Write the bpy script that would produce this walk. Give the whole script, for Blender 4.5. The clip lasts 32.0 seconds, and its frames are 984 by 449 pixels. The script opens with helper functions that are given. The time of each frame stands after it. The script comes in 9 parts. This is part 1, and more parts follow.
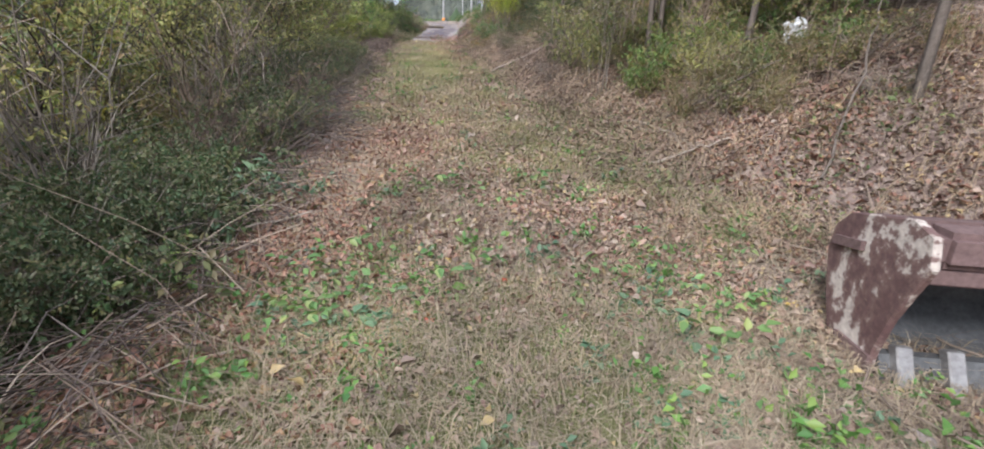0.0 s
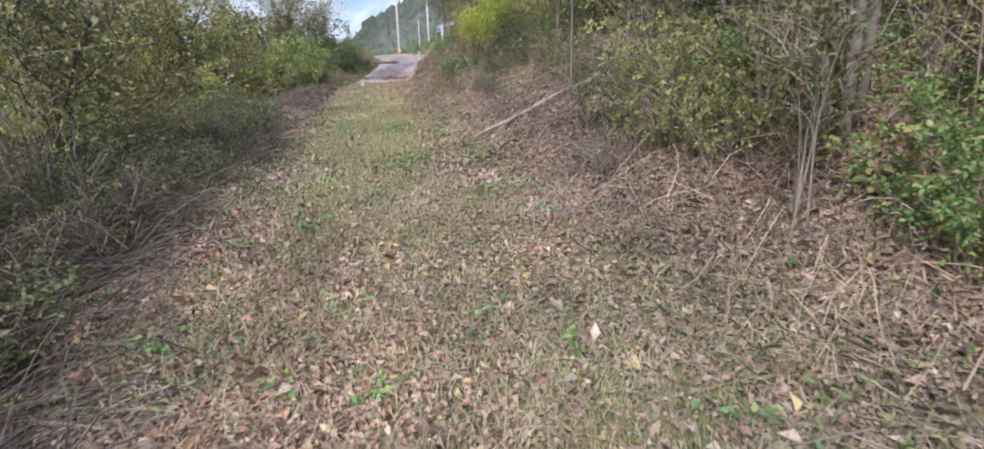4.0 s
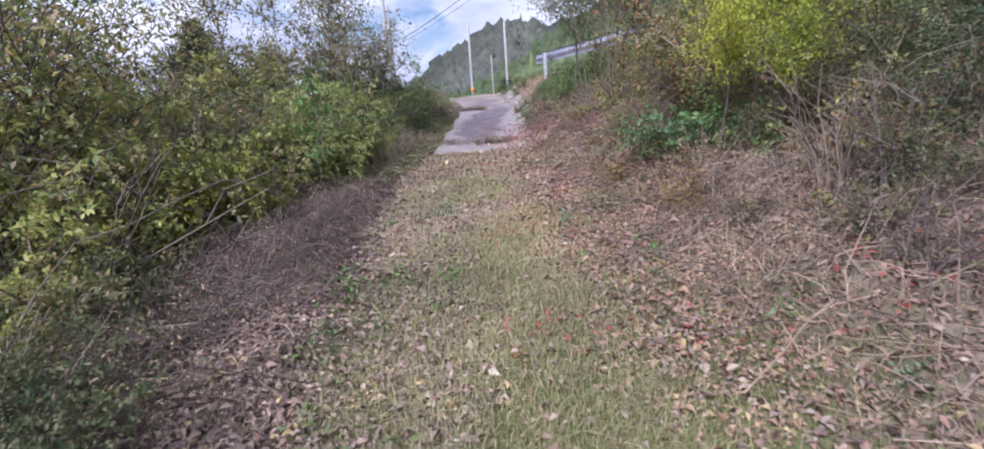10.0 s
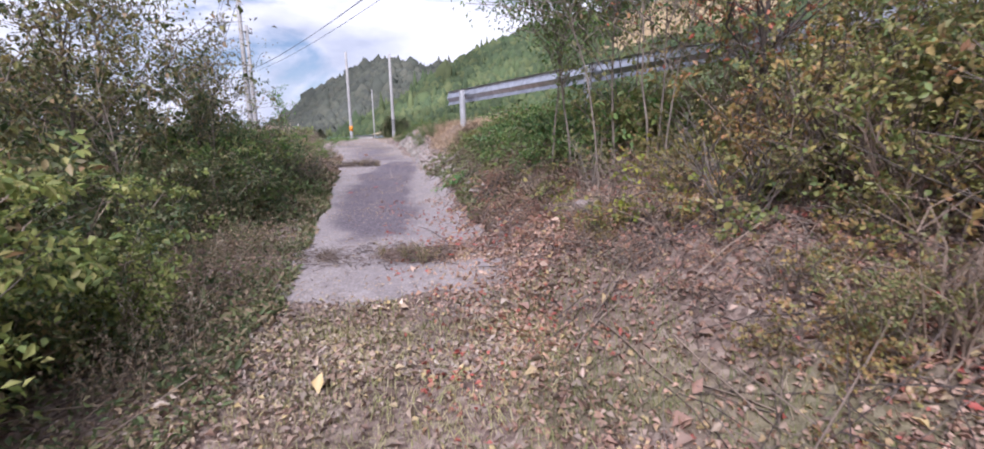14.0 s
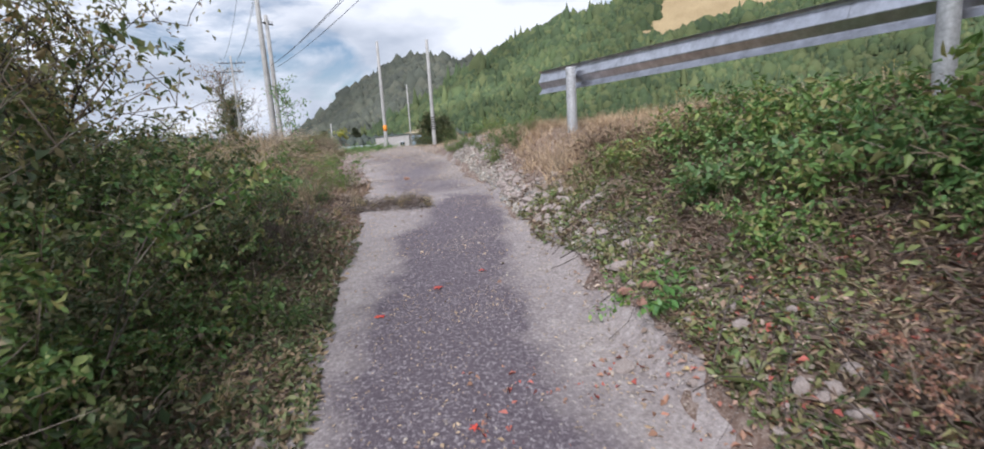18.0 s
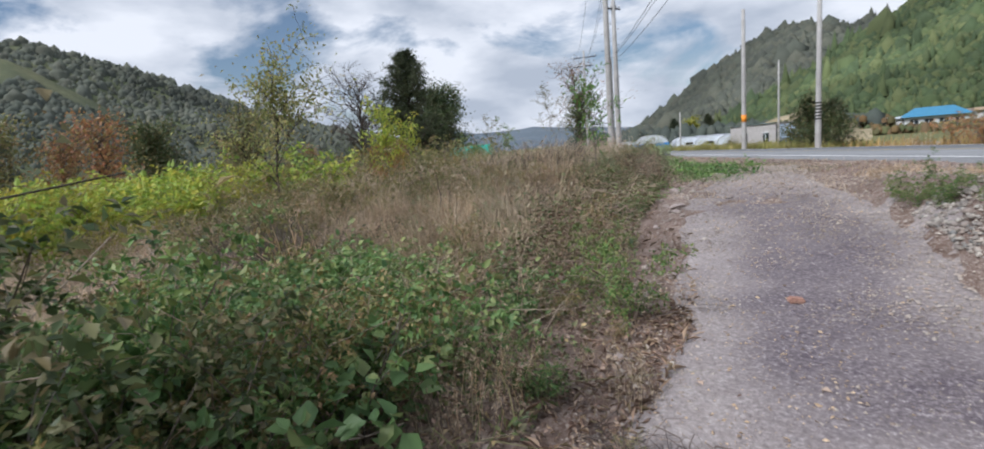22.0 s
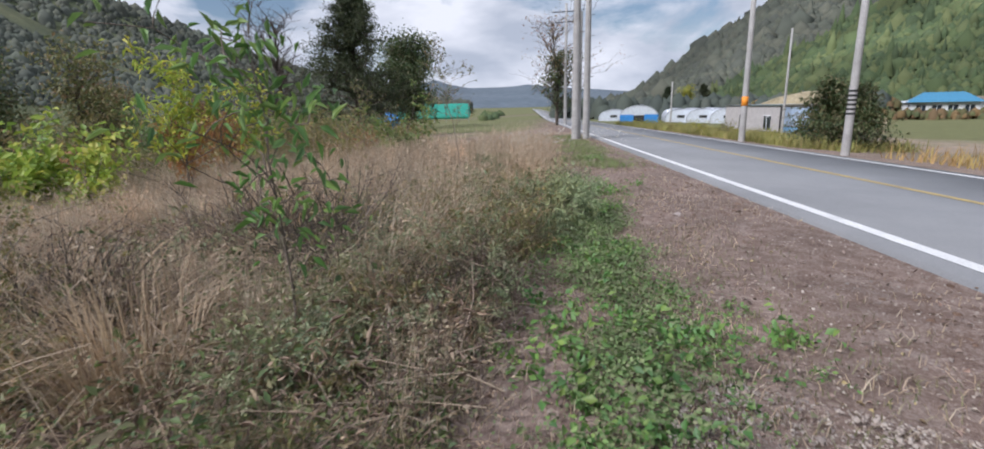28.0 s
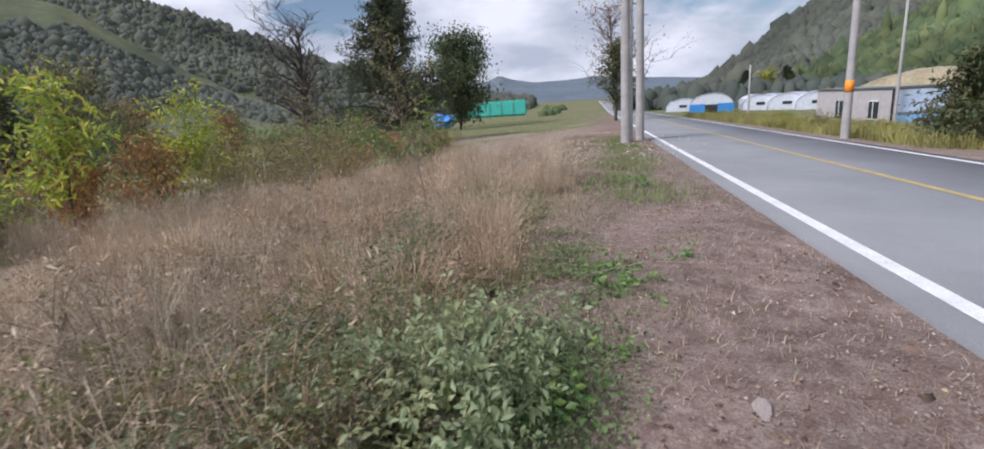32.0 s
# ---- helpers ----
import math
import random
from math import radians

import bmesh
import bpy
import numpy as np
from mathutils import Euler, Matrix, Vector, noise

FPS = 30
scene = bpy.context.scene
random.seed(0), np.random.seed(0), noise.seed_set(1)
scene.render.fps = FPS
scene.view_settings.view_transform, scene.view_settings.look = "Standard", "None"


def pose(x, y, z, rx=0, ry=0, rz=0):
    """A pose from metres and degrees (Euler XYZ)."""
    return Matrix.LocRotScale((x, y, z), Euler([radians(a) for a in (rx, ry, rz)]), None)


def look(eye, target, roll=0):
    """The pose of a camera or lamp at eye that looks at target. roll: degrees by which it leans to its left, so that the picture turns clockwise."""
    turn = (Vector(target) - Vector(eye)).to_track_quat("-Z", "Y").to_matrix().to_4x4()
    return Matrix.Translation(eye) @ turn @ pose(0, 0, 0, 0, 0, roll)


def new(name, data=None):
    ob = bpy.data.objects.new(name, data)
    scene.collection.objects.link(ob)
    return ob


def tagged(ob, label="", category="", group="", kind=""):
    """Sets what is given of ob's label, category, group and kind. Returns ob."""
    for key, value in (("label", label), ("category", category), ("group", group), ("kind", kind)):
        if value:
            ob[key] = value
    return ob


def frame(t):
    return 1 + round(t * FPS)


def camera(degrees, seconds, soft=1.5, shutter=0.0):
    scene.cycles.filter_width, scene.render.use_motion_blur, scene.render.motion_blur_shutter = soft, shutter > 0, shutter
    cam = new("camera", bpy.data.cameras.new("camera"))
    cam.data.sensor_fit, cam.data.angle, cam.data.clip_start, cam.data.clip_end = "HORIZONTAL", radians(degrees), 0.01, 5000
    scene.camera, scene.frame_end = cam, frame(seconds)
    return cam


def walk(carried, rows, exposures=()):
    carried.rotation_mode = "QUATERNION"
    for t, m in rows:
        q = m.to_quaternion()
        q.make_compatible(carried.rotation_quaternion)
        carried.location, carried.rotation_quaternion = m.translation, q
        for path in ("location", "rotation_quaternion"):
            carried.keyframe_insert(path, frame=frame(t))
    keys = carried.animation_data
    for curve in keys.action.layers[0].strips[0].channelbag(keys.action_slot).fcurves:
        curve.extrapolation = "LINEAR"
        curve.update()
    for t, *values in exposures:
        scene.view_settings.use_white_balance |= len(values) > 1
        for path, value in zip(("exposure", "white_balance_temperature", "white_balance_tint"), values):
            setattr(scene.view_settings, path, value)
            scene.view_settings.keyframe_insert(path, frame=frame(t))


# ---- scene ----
cam = camera(88.1, 32.0, 1.8, 0.2)
PATH = [
    (0.0, 0.000, -0.000, 1.500, 71.19, -1.85, 4.50),
    (0.5, -0.046, 0.503, 1.503, 66.18, -1.86, 5.75),
    (1.0, -0.082, 1.040, 1.517, 63.92, -0.81, 5.79),
    (1.5, -0.135, 1.674, 1.573, 70.46, -1.64, 4.50),
    (2.0, -0.276, 2.297, 1.675, 73.99, -0.96, 2.71),
    (2.5, -0.417, 2.858, 1.720, 74.39, 0.11, 0.57),
    (4.5, -0.679, 5.110, 1.916, 73.36, 1.82, 0.29),
    (5.0, -0.759, 5.714, 1.975, 72.82, 1.07, 1.58),
    (5.5, -0.936, 6.308, 2.026, 72.59, 0.89, 1.78),
    (6.0, -1.093, 6.898, 2.076, 73.65, -0.39, 2.49),
    (6.5, -1.297, 7.503, 2.147, 75.65, -0.27, 3.79),
    (7.0, -1.470, 8.116, 2.212, 76.67, 0.25, 4.69),
    (7.5, -1.682, 8.687, 2.240, 76.30, 1.47, 3.96),
    (8.0, -1.925, 9.260, 2.272, 76.76, 2.34, 3.20),
    (8.5, -2.121, 9.860, 2.335, 78.43, 3.05, 3.45),
    (9.0, -2.288, 10.455, 2.388, 79.13, 3.22, 4.08),
    (9.5, -2.396, 11.046, 2.411, 78.34, 3.85, 5.91),
    (10.0, -2.599, 11.654, 2.442, 77.58, 3.96, 6.99),
    (10.5, -2.756, 12.257, 2.470, 77.00, 3.58, 5.34),
    (11.0, -2.892, 12.898, 2.523, 76.48, 3.50, 2.17),
    (11.5, -3.055, 13.509, 2.604, 76.37, 3.08, -0.62),
    (12.0, -3.165, 14.136, 2.670, 76.74, 2.83, -3.01),
    (12.5, -3.278, 14.735, 2.718, 77.61, 3.02, -4.85),
    (13.0, -3.379, 15.414, 2.773, 79.26, 2.65, -5.91),
    (13.5, -3.514, 16.056, 2.859, 80.55, 2.17, -6.12),
    (15.5, -3.804, 18.646, 3.087, 81.66, 2.62, -8.92),
    (16.0, -3.871, 19.314, 3.147, 83.01, 3.64, -9.23),
    (16.5, -4.004, 19.986, 3.211, 83.69, 3.91, -7.13),
    (17.0, -4.178, 20.649, 3.244, 82.58, 3.97, -4.42),
    (17.5, -4.250, 21.323, 3.278, 81.19, 3.52, -3.16),
    (18.0, -4.354, 21.985, 3.324, 80.43, 3.63, -2.86),
    (18.5, -4.404, 22.613, 3.377, 80.25, 3.97, -2.16),
    (19.0, -4.524, 23.223, 3.449, 79.96, 3.42, -1.83),
    (19.5, -4.531, 23.811, 3.501, 79.47, 2.77, -1.68),
    (20.0, -4.564, 24.382, 3.542, 79.51, 2.10, -0.35),
    (20.5, -4.605, 25.006, 3.630, 80.95, 3.36, 3.75),
    (21.0, -4.771, 25.650, 3.731, 82.27, 3.91, 12.75),
    (21.5, -4.926, 26.263, 3.809, 82.69, 4.42, 23.69),
    (22.0, -5.112, 26.832, 3.863, 81.79, 4.58, 34.77),
    (22.5, -5.220, 27.413, 3.866, 79.29, 3.73, 37.73),
    (23.0, -5.316, 28.027, 3.928, 78.37, 3.00, 38.65),
    (23.5, -5.528, 28.594, 4.000, 78.13, 2.68, 39.09),
    (24.0, -5.728, 29.179, 4.092, 78.30, 2.47, 40.19),
    (24.5, -5.935, 29.708, 4.109, 78.30, 2.29, 40.75),
    (25.0, -6.080, 30.284, 4.139, 78.40, 1.95, 37.98),
    (25.5, -6.190, 30.864, 4.185, 78.00, 1.78, 33.06),
    (26.0, -6.225, 31.393, 4.222, 77.45, 1.52, 28.86),
    (26.5, -6.271, 31.883, 4.306, 77.40, 0.77, 29.39),
    (28.5, -6.480, 34.222, 4.569, 77.15, 1.98, 36.26),
    (29.0, -6.653, 34.711, 4.620, 77.54, 2.83, 38.55),
    (29.5, -6.828, 35.155, 4.657, 77.67, 3.50, 39.86),
    (30.0, -6.887, 35.596, 4.667, 77.96, 3.18, 41.37),
    (30.5, -7.069, 35.980, 4.661, 78.24, 2.66, 42.79),
    (31.0, -7.235, 36.393, 4.682, 77.73, 3.06, 42.90),
    (31.5, -7.301, 36.940, 4.687, 76.74, 4.11, 42.04),
    (32.0, -7.389, 37.483, 4.702, 76.74, 3.67, 41.18),
]
walk(cam, [(t, pose(*row)) for t, *row in PATH],
     [(0, 0.52, 5950, 12), (1, 0.66, 5920, 12), (2, 0.66, 5880, 11), (5, 0.68, 5700, 15), (7.8, 0.66, 5600, 18), (9, 0.56, 5540, 22), (10.5, 0.5, 5580, 25), (12, 0.55, 6050, 18), (13.5, 0.48, 5850, 25), (16, 0.3, 6100, 11), (19, 0.18, 6050, 13), (21.5, 0.04, 6050, 11), (24, 0.15, 6060, 13), (26, -0.05, 6060, 16), (29, 0.15, 6050, 14), (30.8, 0.18, 6060, 15), (32, 0.08, 6020, 17)])

# ---- world, sun ----
SUN_EL, SUN_AZ = 43.0, 205.0      # degrees; azimuth clockwise from +y
world = bpy.data.worlds.new("sky_world")
scene.world = world
world.use_nodes = True
wn, wl = world.node_tree.nodes, world.node_tree.links
wn.clear()
w_out = wn.new("ShaderNodeOutputWorld")
w_bg = wn.new("ShaderNodeBackground")
w_sky = wn.new("ShaderNodeTexSky")
w_sky.sky_type = "NISHITA"
w_sky.sun_disc = False
w_sky.sun_elevation = radians(SUN_EL)
w_sky.sun_rotation = radians(SUN_AZ)
w_dim = wn.new("ShaderNodeVectorMath")
w_dim.operation = "SCALE"
w_dim.inputs["Scale"].default_value = 0.085
wl.new(w_sky.outputs[0], w_dim.inputs[0])
w_co = wn.new("ShaderNodeTexCoord")
w_map = wn.new("ShaderNodeMapping")
w_map.inputs["Scale"].default_value = (1.0, 1.0, 2.6)
wl.new(w_co.outputs["Generated"], w_map.inputs[0])
w_n = wn.new("ShaderNodeTexNoise")
w_n.inputs["Scale"].default_value = 3.2
w_n.inputs["Detail"].default_value = 7
w_n.inputs["Roughness"].default_value = 0.55
w_n.inputs["Distortion"].default_value = 0.3
wl.new(w_map.outputs[0], w_n.inputs["Vector"])
w_cov = wn.new("ShaderNodeValToRGB")
w_cov.color_ramp.elements[0].position, w_cov.color_ramp.elements[0].color = 0.385, (0, 0, 0, 1)
w_cov.color_ramp.elements[1].position, w_cov.color_ramp.elements[1].color = 0.48, (1, 1, 1, 1)
wl.new(w_n.outputs["Fac"], w_cov.inputs[0])
w_n2 = wn.new("ShaderNodeTexNoise")
w_n2.inputs["Scale"].default_value = 4.5
w_n2.inputs["Detail"].default_value = 6
wl.new(w_map.outputs[0], w_n2.inputs["Vector"])
w_cl = wn.new("ShaderNodeValToRGB")
w_cl.color_ramp.elements[0].position, w_cl.color_ramp.elements[0].color = 0.36, (0.46, 0.505, 0.575, 1)
w_cl.color_ramp.elements[1].position, w_cl.color_ramp.elements[1].color = 0.62, (0.85, 0.865, 0.9, 1)
wl.new(w_n2.outputs["Fac"], w_cl.inputs[0])
w_mix = wn.new("ShaderNodeMix")
w_mix.data_type = "RGBA"
wl.new(w_cov.outputs[0], w_mix.inputs[0])
wl.new(w_dim.outputs[0], w_mix.inputs[6])
wl.new(w_cl.outputs[0], w_mix.inputs[7])
wl.new(w_mix.outputs[2], w_bg.inputs[0])
w_bg.inputs[1].default_value = 1.0
wl.new(w_bg.outputs[0], w_out.inputs[0])

sun = new("sun", bpy.data.lights.new("sun", "SUN"))
sun.data.energy, sun.data.angle, sun.data.color = 3.5, radians(20), (1.0, 0.97, 0.93)
_a, _e = radians(SUN_AZ), radians(SUN_EL)
sun.matrix_basis = look((math.sin(_a) * math.cos(_e) * 50, math.cos(_a) * math.cos(_e) * 50, math.sin(_e) * 50), (0, 0, 0))

# ---- materials ----


def nodes_of(name):
    m = bpy.data.materials.new(name)
    m.use_nodes = True
    nt = m.node_tree
    b = next(n for n in nt.nodes if n.type == "BSDF_PRINCIPLED")
    return m, nt, b


def ramp(nt, stops):
    r = nt.nodes.new("ShaderNodeValToRGB")
    els = r.color_ramp.elements
    while len(els) < len(stops):
        els.new(0.5)
    for e, (p, c) in zip(els, stops):
        e.position, e.color = p, (*c, 1)
    return r


def noise_tex(nt, scale, detail=5, rough=0.6, vec=None):
    n = nt.nodes.new("ShaderNodeTexNoise")
    n.inputs["Scale"].default_value, n.inputs["Detail"].default_value, n.inputs["Roughness"].default_value = scale, detail, rough
    if vec is not None:
        nt.links.new(vec, n.inputs["Vector"])
    return n


def mixc(nt, fac, a, b, blend="MIX"):
    x = nt.nodes.new("ShaderNodeMix")
    x.data_type, x.blend_type = "RGBA", blend
    for sock, v in ((x.inputs[0], fac), (x.inputs[6], a), (x.inputs[7], b)):
        if isinstance(v, (int, float)):
            sock.default_value = v
        elif isinstance(v, tuple):
            sock.default_value = (*v, 1)
        else:
            nt.links.new(v, sock)
    return x.outputs[2]


def bump_from(nt, b, out, strength, dist):
    u = nt.nodes.new("ShaderNodeBump")
    u.inputs["Strength"].default_value, u.inputs["Distance"].default_value = strength, dist
    nt.links.new(out, u.inputs["Height"])
    nt.links.new(u.outputs[0], b.inputs["Normal"])


def position(nt):
    return nt.nodes.new("ShaderNodeNewGeometry").outputs["Position"]


def surf(name, stops, scale, rough=0.85, fine=None, bump=0.3, dist=0.01, metal=0.0, obj=False, spec=0.4):
    """Weathered surface: a coarse colour variation and a fine one, with relief."""
    m, nt, b = nodes_of(name)
    v = nt.nodes.new("ShaderNodeTexCoord").outputs["Object"] if obj else position(nt)
    n1 = noise_tex(nt, scale, 6, 0.6, v)
    n2 = noise_tex(nt, fine or scale * 9, 5, 0.65, v)
    r = ramp(nt, stops)
    nt.links.new(n1.outputs["Fac"], r.inputs[0])
    g = ramp(nt, [(0.3, (0.72, 0.72, 0.72)), (0.7, (1.22, 1.22, 1.22))])
    nt.links.new(n2.outputs["Fac"], g.inputs[0])
    nt.links.new(mixc(nt, 1.0, r.outputs[0], g.outputs[0], "MULTIPLY"), b.inputs["Base Color"])
    b.inputs["Roughness"].default_value, b.inputs["Metallic"].default_value = rough, metal
    b.inputs["Specular IOR Level"].default_value = spec
    bump_from(nt, b, n2.outputs["Fac"], bump, dist)
    return m


def leafy(name, cols, rough=0.5, trans=0.3, spec=0.4, vary=1.3, deep=0.7):
    """Leaves: each one its own colour out of cols, a little light shining through."""
    m, nt, b = nodes_of(name)
    gi = nt.nodes.new("ShaderNodeNewGeometry")
    oi = nt.nodes.new("ShaderNodeObjectInfo")
    n = len(cols)
    r = ramp(nt, [((i + 0.5) / n, c) for i, c in enumerate(cols)])
    nt.links.new(gi.outputs["Random Per Island"], r.inputs[0])
    nz = noise_tex(nt, vary, 4, 0.6, gi.outputs["Position"])
    g = ramp(nt, [(0.32, (deep, deep, deep)), (0.68, (2 - deep, 1.97 - deep, 1.92 - deep))])
    nt.links.new(nz.outputs["Fac"], g.inputs[0])
    h = ramp(nt, [(0.0, (0.85, 0.9, 0.9)), (1.0, (1.15, 1.05, 0.95))])
    nt.links.new(oi.outputs["Random"], h.inputs[0])
    c = mixc(nt, 1.0, mixc(nt, 1.0, r.outputs[0], g.outputs[0], "MULTIPLY"), h.outputs[0], "MULTIPLY")
    nt.links.new(c, b.inputs["Base Color"])
    b.inputs["Roughness"].default_value, b.inputs["Specular IOR Level"].default_value = rough, spec
    if trans:
        t = nt.nodes.new("ShaderNodeBsdfTranslucent")
        nt.links.new(c, t.inputs["Color"])
        s = nt.nodes.new("ShaderNodeMixShader")
        s.inputs[0].default_value = trans
        nt.links.new(b.outputs[0], s.inputs[1])
        nt.links.new(t.outputs[0], s.inputs[2])
        out = next(k for k in nt.nodes if k.type == "OUTPUT_MATERIAL")
        nt.links.new(s.outputs[0], out.inputs["Surface"])
    return m


def plain(name, col, rough=0.6, metal=0.0, var=0.15):
    return surf(name, [(0.3, tuple(c * (1 - var) for c in col)), (0.7, tuple(min(1, c * (1 + var)) for c in col))], 3.0, rough, 40, 0.1, 0.003, metal, True)


M_LEAF_GREEN = leafy("green_leaves", [(0.08, 0.165, 0.052), (0.115, 0.22, 0.068), (0.17, 0.28, 0.09), (0.225, 0.31, 0.1), (0.265, 0.265, 0.115)])
M_LEAF_DARK = leafy("dark_leaves", [(0.06, 0.092, 0.042), (0.082, 0.13, 0.056), (0.12, 0.17, 0.072), (0.18, 0.2, 0.1), (0.21, 0.19, 0.11)], vary=0.8, deep=0.55)
M_PALEGRASS = leafy("pale_worn_grass", [(0.44, 0.42, 0.24), (0.52, 0.47, 0.3), (0.36, 0.38, 0.18), (0.58, 0.52, 0.36), (0.32, 0.36, 0.15)], 0.6, 0.3, 0.3, 0.9, 0.75)
M_LEAF_LOCUST = leafy("locust_leaves", [(0.36, 0.45, 0.07), (0.48, 0.54, 0.08), (0.58, 0.57, 0.09), (0.28, 0.38, 0.08), (0.42, 0.48, 0.07)], trans=0.45)
M_PETAL = leafy("white_petals", [(0.72, 0.7, 0.66), (0.78, 0.77, 0.74), (0.66, 0.64, 0.58)], 0.6, 0.3)
M_LEAF_PINE = leafy("pine_needles", [(0.055, 0.08, 0.05), (0.075, 0.108, 0.064), (0.1, 0.135, 0.08), (0.135, 0.16, 0.095)])
M_LEAF_OCHRE = leafy("ochre_leaves", [(0.36, 0.28, 0.11), (0.44, 0.33, 0.13), (0.32, 0.2, 0.1), (0.4, 0.2, 0.12), (0.34, 0.33, 0.12), (0.25, 0.25, 0.1), (0.22, 0.15, 0.09)])
# pale autumn leaves, lightened further for the bright haze over background foliage
M_LEAF_PALE = leafy("pale_autumn_leaves", [(0.28, 0.31, 0.12), (0.37, 0.39, 0.14), (0.46, 0.44, 0.16), (0.32, 0.35, 0.17), (0.48, 0.38, 0.2), (0.21, 0.28, 0.1)], trans=0.4)
M_LEAF_ORANGE = leafy("orange_leaves", [(0.46, 0.22, 0.1), (0.54, 0.31, 0.13), (0.38, 0.18, 0.1), (0.5, 0.38, 0.15)])
# lighter copy of the red-brown litter, for leaves clear of the thicket's shade
M_LITTER_PINK = leafy("pinkish_fallen_leaves", [(0.3, 0.18, 0.15), (0.42, 0.27, 0.22), (0.52, 0.36, 0.29), (0.36, 0.2, 0.16), (0.6, 0.45, 0.37), (0.46, 0.27, 0.2), (0.5, 0.38, 0.22)], 0.5, 0.15, 0.5)
M_LEAF_OLIVE = leafy("olive_leaves", [(0.135, 0.165, 0.068), (0.215, 0.225, 0.085), (0.28, 0.27, 0.112), (0.335, 0.28, 0.145), (0.135, 0.18, 0.068), (0.36, 0.25, 0.145)])
M_LEAF_YELLOW = leafy("yellow_green_leaves", [(0.28, 0.33, 0.06), (0.4, 0.41, 0.07), (0.5, 0.44, 0.08), (0.22, 0.29, 0.07), (0.34, 0.37, 0.07)])
M_LEAF_BRIGHT = leafy("bright_green_leaves", [(0.12, 0.27, 0.07), (0.17, 0.33, 0.09), (0.25, 0.38, 0.11), (0.1, 0.22, 0.08), (0.2, 0.36, 0.14)])
M_LEAF_BRAMBLE = leafy("bramble_leaves", [(0.1, 0.19, 0.07), (0.16, 0.29, 0.11), (0.25, 0.39, 0.155), (0.13, 0.24, 0.105), (0.31, 0.39, 0.16)], trans=0.35)
M_LEAF_RUST = leafy("rusty_leaves", [(0.32, 0.17, 0.1), (0.4, 0.24, 0.12), (0.4, 0.16, 0.11), (0.48, 0.32, 0.15), (0.26, 0.17, 0.1), (0.36, 0.32, 0.12)])
M_LEAF_RED = leafy("red_leaves", [(0.45, 0.1, 0.08), (0.55, 0.16, 0.13), (0.4, 0.14, 0.11), (0.5, 0.26, 0.18), (0.36, 0.2, 0.14)], 0.6, 0.15)
M_LEAF_REDTREE = leafy("red_brown_tree_leaves", [(0.42, 0.13, 0.1), (0.5, 0.2, 0.13), (0.36, 0.16, 0.1), (0.45, 0.28, 0.14), (0.3, 0.18, 0.1)])
M_LEAF_BLUE = leafy("bluish_green_leaves", [(0.12, 0.21, 0.13), (0.16, 0.27, 0.17), (0.22, 0.33, 0.2)])
M_LEAF_PALEMUG = leafy("pale_grey_green_leaves", [(0.31, 0.39, 0.21), (0.4, 0.47, 0.27), (0.48, 0.54, 0.33), (0.25, 0.32, 0.17)], trans=0.4)
# brown litter in a darker copy, shade of thicket and trees in its colour
M_LITTER_SHADED = leafy("shade_toned_fallen_leaves", [(0.12, 0.085, 0.085), (0.17, 0.125, 0.12), (0.24, 0.18, 0.17), (0.33, 0.26, 0.24), (0.14, 0.1, 0.095), (0.42, 0.34, 0.3)], 0.55, 0.1, 0.4)
M_LITTER = leafy("fallen_leaves", [(0.19, 0.13, 0.11), (0.27, 0.19, 0.16), (0.38, 0.27, 0.22), (0.5, 0.39, 0.32), (0.33, 0.2, 0.17), (0.6, 0.51, 0.44), (0.23, 0.165, 0.145), (0.42, 0.27, 0.22), (0.3, 0.245, 0.22), (0.47, 0.37, 0.31), (0.2, 0.15, 0.13), (0.36, 0.28, 0.24), (0.54, 0.42, 0.22)], 0.5, 0.1, 0.5)
# darker copy of the reddish litter, thicket shade put into its tone
M_LITTER_RED = leafy("red_brown_fallen_leaves", [(0.2, 0.1, 0.08), (0.3, 0.15, 0.11), (0.4, 0.21, 0.15), (0.26, 0.15, 0.12), (0.48, 0.3, 0.23), (0.34, 0.16, 0.12), (0.44, 0.3, 0.16)], 0.5, 0.1, 0.5)
# brown dead stems, with part of the thicket's deep shade in their tone
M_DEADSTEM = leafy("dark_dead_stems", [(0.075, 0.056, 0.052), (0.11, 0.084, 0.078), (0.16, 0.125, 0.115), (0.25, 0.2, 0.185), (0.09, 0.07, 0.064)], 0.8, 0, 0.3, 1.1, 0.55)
M_PALESTEM = leafy("pale_dead_stems", [(0.3, 0.23, 0.19), (0.4, 0.32, 0.27), (0.5, 0.42, 0.35), (0.24, 0.18, 0.15)], 0.8, 0, 0.3, 1.1, 0.65)
M_WEEDMIX = leafy("mixed_low_weeds", [(0.09, 0.15, 0.06), (0.14, 0.2, 0.08), (0.2, 0.25, 0.11), (0.24, 0.22, 0.12), (0.12, 0.18, 0.1), (0.28, 0.23, 0.16), (0.16, 0.24, 0.08)], 0.55, 0.25, 0.4, 1.6, 0.6)
